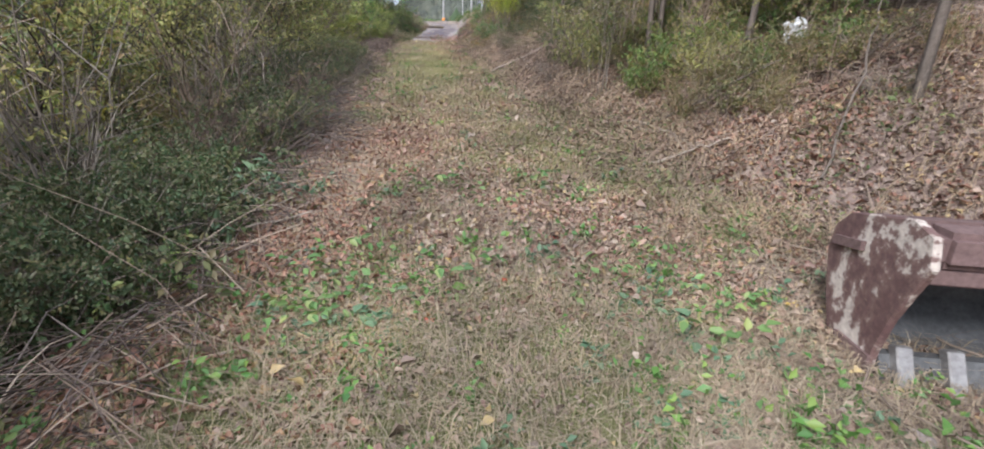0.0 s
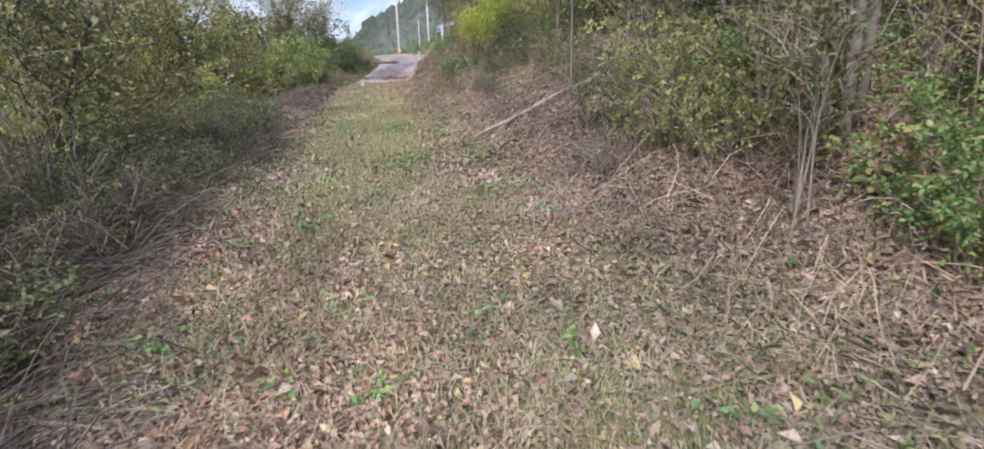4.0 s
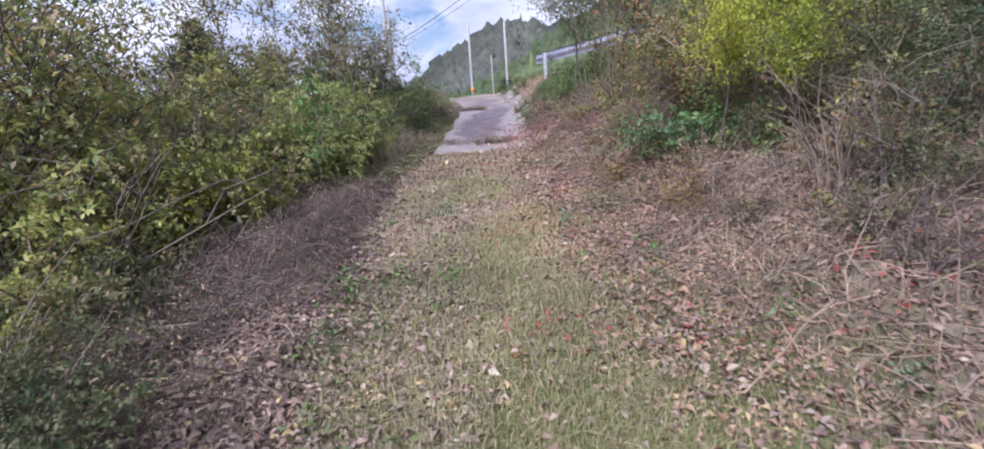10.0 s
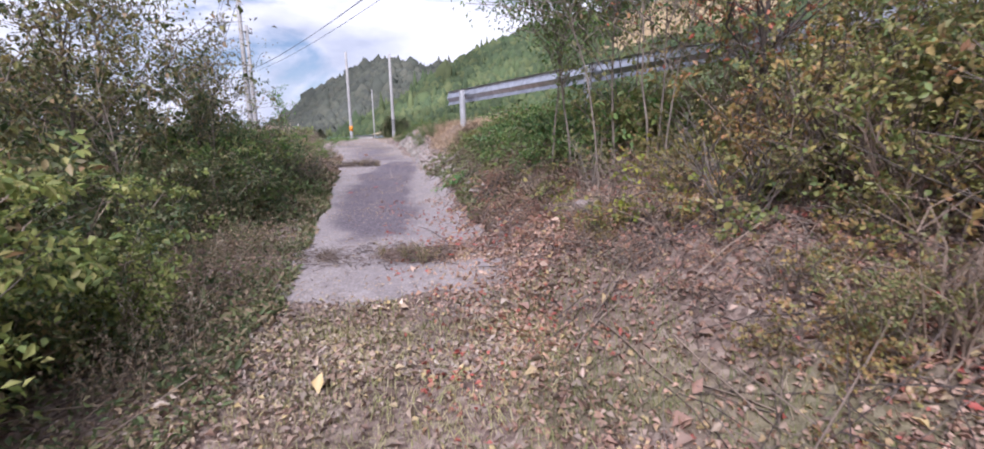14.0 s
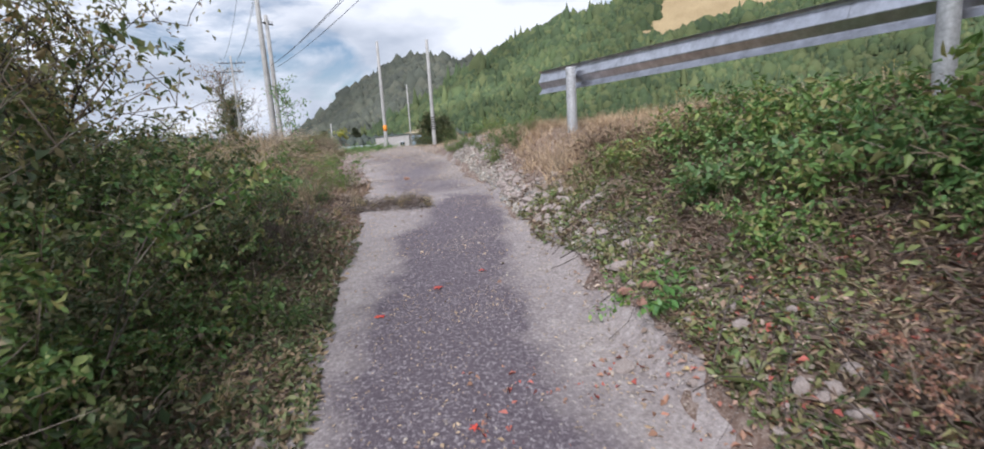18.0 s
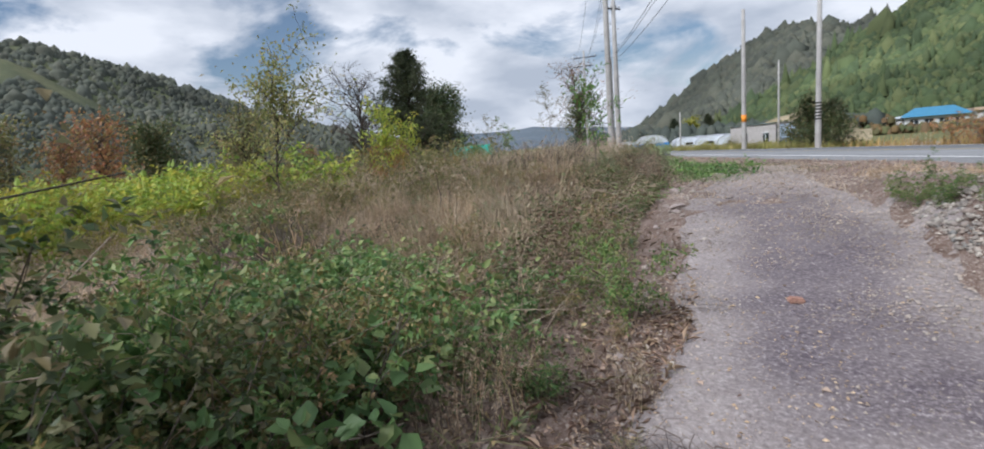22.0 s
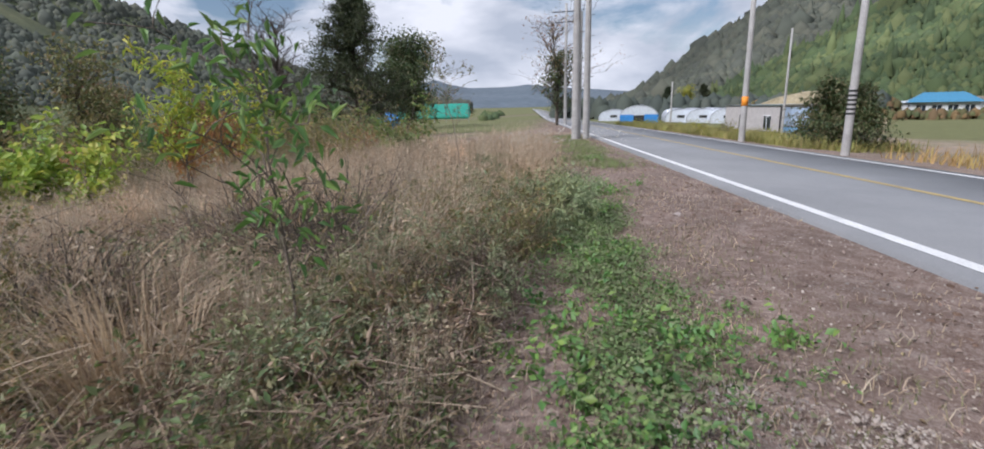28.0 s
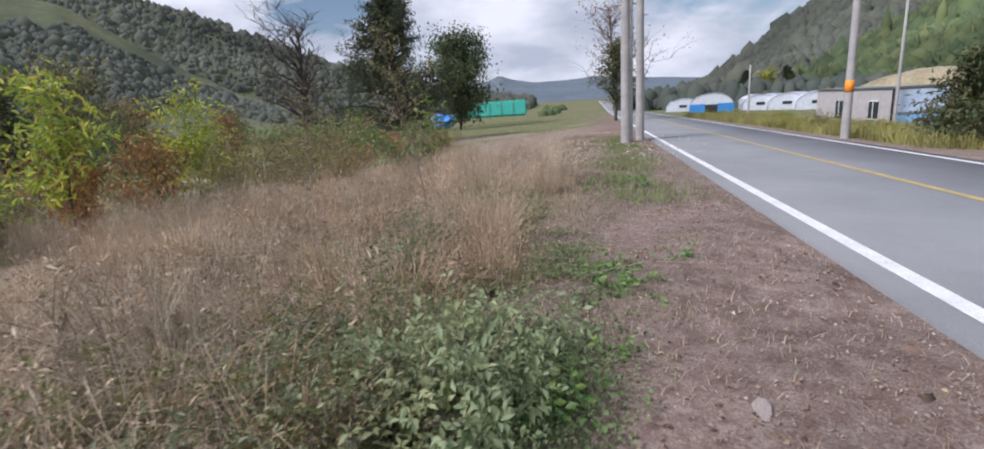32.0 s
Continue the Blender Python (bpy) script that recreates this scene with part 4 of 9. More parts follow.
        tagged(new(cmat_name, mesh_np(cmat_name, V2, F2, crown_mat, True)), "dense mixed autumn forest covering the mountainside", "forest", kind="stuff")


mountain("backdrop_mountain_far", "dark wooded mountain with a notched summit", [(21, 0.2), (18.5, 1.0), (16.7, 2.3), (14, 4.1), (10.6, 6.6), (7.3, 8.7), (4.5, 9.3), (2.7, 8.7), (0, 8.5), (-5, 8.3), (-12, 9), (-25, 8)], 230, 430, M_SLOPE, M_FOREST_HAZED, 12000, 2.2, 0.02, 1)
mountain("backdrop_mountain_right", "green wooded hillside with a bare tan cut above the road", [(12, 0.3), (10, 1.5), (8, 2.5), (3, 5.2), (-1, 7.7), (-6.9, 10.6), (-11, 12.2), (-15, 12.6), (-24, 13.8), (-35, 15), (-48, 15.5), (-62, 16), (-80, 17), (-110, 16), (-140, 14)], 150, 260, M_SLOPE, M_FOREST, 36000, 1.45, 0.12, 2, bare=lambda A, T: (A < -19.5 - 5.0 * (T - 0.55) / 0.4 + 1.5 * vnoise(T * 9, A, 3)) & (A > -40) & (T > 0.52 + 0.1 * vnoise(A * 0.3, T, 5)))
# bearings past 100 run unseen behind the start, added partly for lighting
mountain("backdrop_mountain_left", "dark wooded ridge across the valley", [(36, 0.3), (45, 2.0), (50, 3.3), (57, 5.2), (62, 7.4), (69, 9.9), (75, 11.6), (90, 13), (110, 14), (140, 13), (180, 12), (222, 14)], 260, 520, M_SLOPE, M_FOREST_HAZED, 22000, 2.1, 0.02, 3)
mountain("backdrop_spur_left", "lower grassy spur with dark pines", [(58, 0.4), (64, 2.6), (69, 5.4), (73, 8.1), (77, 10.6), (88, 13), (105, 14), (130, 11), (160, 8)], 120, 240, M_GRASSHILL, M_FOREST_HAZED, 21000, 1.05, 0.0, 4, grove=0.33)
mountain("backdrop_mountain_distant", "distant mountains with blue haze in their colour at the valley's end", [(12, 0.8), (20, 1.4), (25, 1.8), (30, 2.3), (33, 2.1), (36.5, 2.1), (38.5, 2.5), (40, 3.0), (42, 2.4), (47, 2.0), (55, 2.6), (70, 3)], 1500, 2600, M_FARSLOPE, None, 0, 0, 0, 5)

# ---- plants ----


def stem_line(g, base, h, lean, n=6, wob=0.06, az=None):
    """A rising, bending stem."""
    az = g.uniform(0, 6.283) if az is None else az
    t = np.linspace(0, 1, n)
    out = np.stack([np.cos(az) * lean * h * t**1.5, np.sin(az) * lean * h * t**1.5, h * (t - 0.25 * lean * t**2)], 1)
    out[1:] += g.normal(size=(n - 1, 3)) * wob * h * t[1:, None]
    return out + np.asarray(base)


def bush_mesh(seed, h, r, n_stem, n_leaf, size, leaf_mat, stem_mat, clumps=26, width=0.55, long=False, droop=0.3, low=0.15, per=9):
    """Stems and leaves of a shrub: leaves sit along short sprays that grow from the stems, with gaps between."""
    g = np.random.default_rng(seed)
    lines, tips = [], []
    for k in range(n_stem):
        a = g.uniform(0, 6.283)
        b = (np.cos(a) * r * 0.25 * g.random(), np.sin(a) * r * 0.25 * g.random(), -0.05)
        hh = h * g.uniform(0.55, 1.08)
        L = stem_line(g, b, hh, r / h * g.uniform(0.2, 1.15), 5, 0.05, a)
        lines.append((L, np.linspace(0.011, 0.003, 5) * (0.6 + h * 0.3)))
        for q in range(3):
            i = g.integers(1, 4)
            S = stem_line(g, L[i], hh * g.uniform(0.2, 0.45), g.uniform(0.5, 1.4), 3, 0.08)
            lines.append((S, np.linspace(0.005, 0.002, 3) * (0.6 + h * 0.3)))
            tips.append(S[1:])
        tips.append(L[2:])
    tips = np.concatenate(tips)
    V, F = tubes(lines, 3)
    stems = mesh_np("branchwork", V, F, stem_mat)
    if not n_leaf:
        return stems, None
    ns = n_leaf // per
    o = tips[g.integers(0, len(tips), ns)] + g.normal(size=(ns, 3)) * np.array([1, 1, 0.6]) * 0.1 * r
    d = o - np.array([0, 0, h * 0.4])
    d = unit(d / np.array([r, r, h * 0.6]) + g.normal(size=(ns, 3)) * 0.7)
    ln = size * g.uniform(1.5, 4.0, ns)
    k = np.repeat(np.arange(ns), per)
    u = np.tile(np.linspace(0.1, 1, per), ns)
    P = o[k] + d[k] * (ln[k] * u)[:, None] - np.array([0, 0, 1.0]) * (droop * ln[k] * u**2)[:, None]
    P[:, 2] = np.maximum(P[:, 2], low * h * 0.3)
    side = unit(np.cross(d[k], g.normal(size=(len(k), 3))))
    D = d[k] * 0.5 + side + g.normal(size=P.shape) * 0.25 - np.array([0, 0, droop])
    V, F = leaves(P, D, size * g.uniform(0.55, 1.25, len(k)), width, 0.13, g, long)
    return stems, mesh_np("foliage", V, F, leaf_mat)


def shrub_kind(name, label, category, group, *args, **kw):
    st, lv = bush_mesh(*args, **kw)
    return (name, label, category, group, st, lv)


def put_kind(kind, x, y, scale=1.0, turn=0.0, sink=0.04, tilt=0.0, label=None, dz=0.0):
    name, lab, category, group, st, lv = kind
    z = float(ground_z(x, y)) - sink + dz
    t = thing(name, label or lab, category, group, m=pose(x, y, z, tilt, 0, turn) @ Matrix.Diagonal((scale, scale, scale * R.uniform(0.85, 1.12), 1)))
    if st is not None:
        tagged(part("branchwork", st, t), kind="stuff")
    if lv is not None:
        tagged(part("foliage", lv, t), kind="stuff")
    return t


R = random.Random(3)


def dry_weed_mesh(seed, n, h, r, fluff, mat_a, mat_b, size=0.022, lean=0.4):
    """Dead stalks with fluffy seed heads towards their tops."""
    g = np.random.default_rng(seed)
    a, q = g.uniform(0, 6.283, n), np.sqrt(g.random(n)) * r
    B = np.stack([np.cos(a) * q, np.sin(a) * q, np.zeros(n) - 0.03], 1)
    hh = h * g.uniform(0.5, 1.1, n)
    L = [stem_line(g, B[i], hh[i], abs(g.normal()) * lean, 4, 0.05) for i in range(n)]
    V, F = tubes([(l, np.linspace(0.0035, 0.0012, 4)) for l in L], 3)
    st = mesh_np("branchwork", V, F, mat_a)
    i = g.integers(0, n, fluff)
    t = g.uniform(0.35, 1.0, fluff) * 2.999
    LL = np.array(L)
    j = t.astype(int)
    P = LL[i, j] * (1 - (t - j))[:, None] + LL[i, j + 1] * (t - j)[:, None] + g.normal(size=(fluff, 3)) * 0.025
    V, F = leaves(P, g.normal(size=(fluff, 3)), size * g.uniform(0.5, 1.6, fluff), 0.3, 0.1, g)
    return st, mesh_np("foliage", V, F, mat_b)


SH_GREEN = [shrub_kind("leafy_shrub", "leafy green shrub in an overgrown thicket", "shrub", "thicket shrubs", 100 + i, 1.5, 0.85, 9, 2200, 0.068, M_LEAF_GREEN, M_TWIG) for i in range(3)]
SH_DARK = [shrub_kind("bush", "dense dark green shrub in an overgrown thicket", "shrub", "thicket shrubs", 110 + i, 1.7, 0.95, 9, 2500, 0.062, M_LEAF_DARK, M_TWIG) for i in range(3)]
SH_OLIVE = [shrub_kind("shrub", "olive green shrub turning brown in autumn", "shrub", "thicket shrubs", 120 + i, 1.5, 0.9, 10, 2300, 0.053, M_LEAF_OLIVE, M_TWIG) for i in range(3)]
SH_PALE = [shrub_kind("pale_shrub", "pale yellow-green shrub with thin autumn leaves", "shrub", "thicket shrubs", 145 + i, 1.5, 0.9, 12, 1900, 0.052, M_LEAF_PALE, M_TWIG) for i in range(2)]
SH_STEMS = [shrub_kind("bare_shrub", "tall thin bare stems with a few leaves", "dry shrub", "bare twig tangles", 155 + i, 2.0, 0.7, 16, 260, 0.05, M_LEAF_PALE, M_TWIG, width=0.45) for i in range(2)]
SH_ROUND = [shrub_kind("bush", "dense rounded olive-green bush beside the track", "shrub", "thicket shrubs", 125 + i, 1.6, 0.95, 12, 5200, 0.06, M_LEAF_ROUND, M_TWIG, droop=0.4) for i in range(2)]
SH_YELLOW = [shrub_kind("autumn_shrub", "shrub with yellow-green autumn leaves", "shrub", "autumn shrubs", 130 + i, 1.4, 0.8, 11, 1900, 0.07, M_LEAF_YELLOW, M_TWIG, per=12, width=0.4) for i in range(2)]
SH_RUST = [shrub_kind("autumn_shrub", "low shrub with rust-coloured autumn leaves", "shrub", "autumn shrubs", 140 + i, 1.0, 0.75, 12, 1100, 0.06, M_LEAF_RUST, M_TWIG) for i in range(2)]
SH_TWIG = [shrub_kind("bare_shrub", "tangle of bare grey-brown twigs", "dry shrub", "bare twig tangles", 150 + i, 0.8, 1.0, 28, 420, 0.035, M_LITTER, M_TWIG, width=0.35) for i in range(3)]
SH_BRAMBLE = [shrub_kind("bramble", "bramble patch with broad bright green leaves", "bramble", "bramble patches", 160 + i, 0.7, 0.95, 16, 1150, 0.085, M_LEAF_BRAMBLE, M_TWIG, width=0.72, long=True, droop=0.25, per=6) for i in range(2)]
SH_VINE = [shrub_kind("vine", "sprawling vine with broad yellowing leaves", "vine", "vines on the bank", 165 + i, 0.8, 0.8, 9, 420, 0.085, M_LEAF_VINE, M_TWIG, width=0.85, long=True, droop=0.35, per=5) for i in range(2)]
SH_REDLOW = [shrub_kind("low_shrub", "low reddish-brown shrub with dry leaves", "shrub", "low shrubs on the bank", 168 + i, 0.7, 0.6, 16, 700, 0.04, M_LITTER_RED, M_TWIG) for i in range(2)]
SH_WEED = [shrub_kind("weed_clump", "small clump of green weeds on the ground", "weeds", "small weeds", 170 + i, 0.14, 0.2, 7, 110, 0.05, M_LEAF_BRIGHT if i < 2 else M_LEAF_BLUE, M_LEAF_GREEN, width=0.55, per=5) for i in range(3)]
SH_ROSETTE = [shrub_kind("weed_rosette", "low green weed with broad leaves on the path", "weeds", "small weeds", 176 + i, 0.1, 0.16, 8, 84, 0.048, (M_LEAF_BRIGHT, M_LEAF_BLUE, M_LEAF_BRAMBLE)[i], M_LEAF_GREEN, width=0.6, long=True, per=4) for i in range(3)]
WEED_SPOTS = ((-1.0, 2.45, 9), (-1.35, 2.3, 8), (-0.8, 2.2, 8), (1.0, 2.66, 8), (0.85, 2.95, 5), (-0.35, 3.7, 5), (0.35, 4.0, 4), (-1.75, 9.0, 6), (-0.55, 9.2, 8), (-0.3, 8.9, 5), (-1.6, 10.3, 5), (-1.3, 12.0, 4), (-2.1, 13.2, 4), (-0.9, 7.0, 4), (0.3, 6.3, 4))
SH_MUGWORT = [shrub_kind("weed", "tall grey-green weed with small leaves and dry stems", "weeds", "tall weeds", 180 + i, 0.85, 0.4, 14, 1100, 0.045, M_LEAF_OLIVE, M_DRYTOP, width=0.35, per=10) for i in range(3)]
SH_DRYWEED = [("dry_weed", "dead brown weeds with bristling seed heads", "dry weeds", "dry weeds", *dry_weed_mesh(190 + i, 24, 0.85, 0.4, 480, M_DRYTOP, M_STRAW if i % 2 else M_DRYTOP, 0.034)) for i in range(4)]
SH_GREYWEED = [shrub_kind("grey_weed", "grey-green leafy weed at the field's edge", "weeds", "tall weeds", 184 + i, 0.75, 0.4, 12, 900, 0.045, M_LEAF_MUG, M_DRYTOP, width=0.4, per=9) for i in range(2)]
SH_BROWNWEED = [("brown_weed", "dark brown dead weed stalks", "dry weeds", "dry weeds", *dry_weed_mesh(196 + i, 30, 0.7, 0.35, 420, M_DEADSTEM, M_DEADWEED, 0.034)) for i in range(2)]
SH_BRUSH = [("dry_brush", "matted dead brown brush lying low", "dry weeds", "dry weeds", *dry_weed_mesh(200 + i, 40, 0.5, 0.5, 340, M_TWIG, M_DRYTOP, 0.03, 1.3)) for i in range(3)]


def tuft_mesh(seed, n, h, r, mat):
    g = np.random.default_rng(seed)
    a, q = g.uniform(0, 6.283, n), np.sqrt(g.random(n)) * r
    V, F = blades(np.stack([np.cos(a) * q, np.sin(a) * q, np.zeros(n) - 0.02], 1), h * g.uniform(0.4, 1.1, n), 0.8, 0.003, g, 0.5, a)
    return mesh_np("foliage", V, F, mat)


SH_TANGLE = [shrub_kind("bare_shrub", "dark tangle of arching dead canes with a few leaves", "dry shrub", "bare twig tangles", 240 + i, 1.1, 1.0, 34, 300, 0.045, M_LEAF_OLIVE, M_BARKTWIG, width=0.45, droop=0.5) for i in range(3)]
SH_WEEDLOW = [shrub_kind("weed", "leafy green weeds in the shade of the thicket", "weeds", "low weeds", 250 + i, 0.5, 0.5, 14, 460, 0.08, (M_LEAF_GREEN, M_LEAF_DARK, M_LEAF_DARK)[i], M_BARKTWIG, width=0.5, per=7) for i in range(3)]
SH_BLUELEAF = [shrub_kind("weed", "bluish-green weed with long pinnate leaves", "weeds", "low weeds", 255 + i, 0.55, 0.45, 6, 130, 0.12, M_LEAF_BLUE, M_BARKTWIG, width=0.35, long=True, droop=0.5, per=9) for i in range(2)]
SH_OCHRE = [shrub_kind("low_shrub", "low shrub with ochre and yellowing leaves", "shrub", "low shrubs on the bank", 260 + i, 0.6, 0.6, 14, 800, 0.05, M_LEAF_OCHRE, M_TWIG, width=0.6) for i in range(2)]
SH_OCHRETALL = [shrub_kind("autumn_shrub", "shrub with ochre, brown and olive autumn leaves", "shrub", "autumn shrubs", 262 + i, 1.3, 0.8, 14, 1700, 0.055, (M_LEAF_OCHRE, M_LEAF_VINE)[i], M_BARKTWIG, width=0.55) for i in range(2)]
SH_LUSH = [shrub_kind("leafy_shrub", "lush bright green shrub with broad leaves on the bank", "shrub", "shrubs below the guardrail", 265 + i, 0.8, 0.75, 14, 1500, 0.095, M_LEAF_GREEN, M_TWIG, width=0.5, long=True, droop=0.35, per=7) for i in range(2)]
SH_TUFT = [("grass_tuft", "feathery tuft of pale dry grass", "grass", "dry grass tufts", None, tuft_mesh(230 + i, 220, 0.7, 0.16, M_STRAW if i else M_DRYTOP)) for i in range(3)]


def tree_mesh(seed, h, r, n_limb, n_leaf, size, leaf_mat, bark, r0, first=0.3, width=0.5, long=False, twigs=5, conifer=False, lean=0.05, spread=0.09):
    g = np.random.default_rng(seed)
    T = stem_line(g, (0, 0, -0.2), h, lean, 10, 0.012)
    lines = [(T, np.linspace(r0, r0 * 0.15, 10))]
    tips = []
    for k in range(n_limb):
        f = first + (0.97 - first) * (k + g.random()) / n_limb
        i = f * 9
        b = T[int(i)] * (1 - i % 1) + T[min(int(i) + 1, 9)] * (i % 1)
        if conifer:
            L = r * (1.08 - f) / (1.08 - first) * g.uniform(0.6, 1.15)
            a = g.uniform(0, 6.283)
            t = np.linspace(0, 1, 5)[:, None]
            S = b + np.array([np.cos(a), np.sin(a), 0])[None] * L * t + np.array([0, 0, 1.0]) * L * (0.35 * t - 0.25 * t**2)
        else:
            L = r * g.uniform(0.6, 1.1) * (1.15 - 0.5 * f)
            S = stem_line(g, b, L * g.uniform(0.6, 1.0), g.uniform(0.6, 1.3), 6, 0.07)
        lines.append((S, np.linspace(r0 * (0.5 - 0.3 * f), r0 * 0.05 + 0.002, len(S))))
        tips.append(S[len(S) // 3:])
        for q in range(twigs):
            j = g.integers(1, len(S))
            Q = stem_line(g, S[j], L * g.uniform(0.25, 0.5), g.uniform(0.4, 1.6), 4, 0.05)
            lines.append((Q, np.linspace(r0 * 0.08 + 0.003, 0.003, 4)))
            tips.append(Q[1:])
    V, F = tubes(lines, 6 if r0 > 0.05 else 4)
    wood = mesh_np("trunk", V, F, bark, True)
    if not n_leaf:
        return wood, None
    tips = np.concatenate(tips)
    P = tips[g.integers(0, len(tips), n_leaf)] + g.normal(size=(n_leaf, 3)) * r * spread
    D = g.normal(size=P.shape) + np.array([0, 0, -0.4])
    V, F = leaves(P, D, size * g.uniform(0.6, 1.2, n_leaf), width, 0.15, g, long)
    return wood, mesh_np("crown", V, F, leaf_mat)


def put_tree(meshes, x, y, label, scale=1.0, turn=0.0, name="tree", group="", tilt=0.0, dz=0.0):
    z = float(ground_z(x, y)) + dz
    t = thing(name, label, "tree", group, m=pose(x, y, z, tilt, 0, turn) @ Matrix.Diagonal((scale, scale, scale, 1)))
    part("trunk", meshes[0], t)
    if meshes[1] is not None:
        part("crown", meshes[1], t)
    return t


def xc_at(y):
    return float(np.interp(y, PATH_Y, PATH_X))


def clear(x, y):
    """Spots kept free round the fallen branch."""
    return -1.0 < x < 1.1 and 10.3 < y < 12.2


def scatter(kinds, n, y0, y1, off0, off1, s0, s1, keep=None):
    """Plants of the given kinds along the track, off0 to off1 metres from its middle (left is negative)."""
    for i in range(n):
        y = y0 + (y1 - y0) * (i + R.random()) / n
        x = xc_at(y) + R.uniform(off0, off1)
        if (keep is not None and not keep(x, y)) or clear(x, y):
            continue
        put_kind(R.choice(kinds), x, y, R.uniform(s0, s1), R.uniform(0, 360))


SH_GOLD = [shrub_kind("field_plant", "leafy plant with bright yellow-green leaves in the field", "plant", "yellow-green field plants", 135 + i, 1.1, 0.8, 10, 1000, 0.13, M_LEAF_GOLD, M_TWIG, width=0.6, long=True, per=6) for i in range(2)]
# thicket on the track's left
scatter(SH_DARK, 10, -1.5, 5.0, -5.4, -4.3, 0.55, 0.9)
scatter(SH_WEEDLOW, 30, 0.2, 4.6, -4.3, -2.5, 0.6, 1.1)
scatter(SH_BLUELEAF, 7, 1.6, 4.2, -3.9, -2.7, 0.7, 1.1)
scatter(SH_PALE + SH_OLIVE, 8, 4.4, 9, -4.9, -3.5, 0.5, 0.9)
scatter(SH_STEMS, 16, 0.5, 9.5, -4.4, -2.7, 0.7, 1.15)
scatter(SH_DARK + SH_OLIVE, 9, -2, 3, -6.5, -4.2, 1.1, 1.7)
scatter(SH_PALE + SH_OLIVE + SH_YELLOW + SH_DARK[:1], 16, 2, 9, -7.0, -4.2, 1.1, 1.8)
scatter(SH_TWIG[:1] + SH_TANGLE, 30, 0.3, 9, -3.0, -1.9, 0.35, 0.6)
scatter(SH_TANGLE, 24, 4.0, 15.0, -3.2, -2.2, 0.35, 0.6)
for x, y, s in ((-4.9, 12.7, 0.75), (-5.3, 12.2, 0.8), (-5.0, 11.8, 0.62), (-5.6, 13.0, 0.85), (-5.9, 12.0, 0.9)):
    put_kind((SH_OLIVE + SH_TANGLE)[int(s * 100) % 6], x, y, s, x * 140)
for x, y, s in ((-4.9, 10.5, 0.5), (-5.3, 10.0, 0.6), (-5.0, 11.2, 0.5), (-4.5, 9.6, 0.5), (-5.4, 9.2, 0.65)):
    put_kind(SH_DARK[int(s * 100) % 3], x, y, s, x * 140)
scatter(SH_OLIVE + SH_ROUND + SH_GREEN + SH_PALE, 22, 7.0, 16.0, -4.4, -3.1, 0.5, 0.85)
scatter(SH_OLIVE + SH_GREEN + SH_YELLOW[:1] + SH_ROUND + SH_TANGLE, 28, 7, 19, -7.5, -4.2, 1.0, 1.55)
scatter(SH_STEMS + SH_TWIG, 18, 8.0, 17.0, -4.0, -2.4, 0.6, 0.95)
scatter(SH_TWIG + SH_BRUSH, 26, 8, 16.8, -2.5, -1.4, 0.35, 0.65)
scatter(SH_BRUSH, 14, 13.4, 17.0, -2.4, -1.25, 0.7, 1.1)
scatter(SH_DARK + SH_OLIVE, 22, 18.8, 25.0, -3.6, -2.0, 0.5, 0.85)
scatter(SH_DARK + SH_OLIVE, 18, 17.5, 25.5, -6.5, -3.4, 1.0, 1.5)
scatter(SH_GREEN + SH_MUGWORT + SH_OLIVE, 26, 24.2, 29.0, -4.4, -1.75, 0.45, 0.8)
scatter(SH_DRYWEED + SH_BRUSH, 34, 19.0, 32.0, -2.1, -1.3, 0.45, 0.8)
for x, y, s in ((-5.85, 18.35, 1.05), (-6.75, 18.4, 1.0), (-6.2, 19.1, 0.9), (-5.9, 20.2, 0.8), (-5.7, 13.6, 0.75), (-6.4, 14.4, 0.85), (-5.2, 12.6, 0.6), (-6.3, 12.9, 0.8)):
    put_kind(SH_ROUND[0] if y > 14.0 else SH_OLIVE[1], x, y, s, x * 90)
for k in range(84):
    d, f = R.uniform(11.0, 21.0), R.uniform(-4, 30)
    x, y = -7.0 - d, min(29.5 + f * d / 22, 30.0 + 7.5 * R.random())
    put_kind(R.choice(SH_GOLD + SH_GOLD + SH_YELLOW), x, y, R.uniform(1.0, 1.5), R.uniform(0, 360))
for k in range(50):
    put_kind(R.choice(SH_MUGWORT + SH_BRUSH + SH_TWIG + SH_DRYWEED), R.uniform(-17.5, -9.5), R.uniform(28.6, 34.5), R.uniform(0.7, 1.15), R.uniform(0, 360), label="brown and olive weeds matted in the field")
scatter(SH_DARK + SH_GREEN[:1], 18, 22.8, 26.4, -2.8, -1.7, 0.45, 0.8)
scatter(SH_BRAMBLE + SH_GREEN, 14, 25.6, 29.0, -3.4, -1.7, 0.55, 0.85)
scatter(SH_ROUND + SH_OLIVE + SH_DARK[:1], 16, 15.5, 22.5, -5.2, -3.2, 0.95, 1.35)
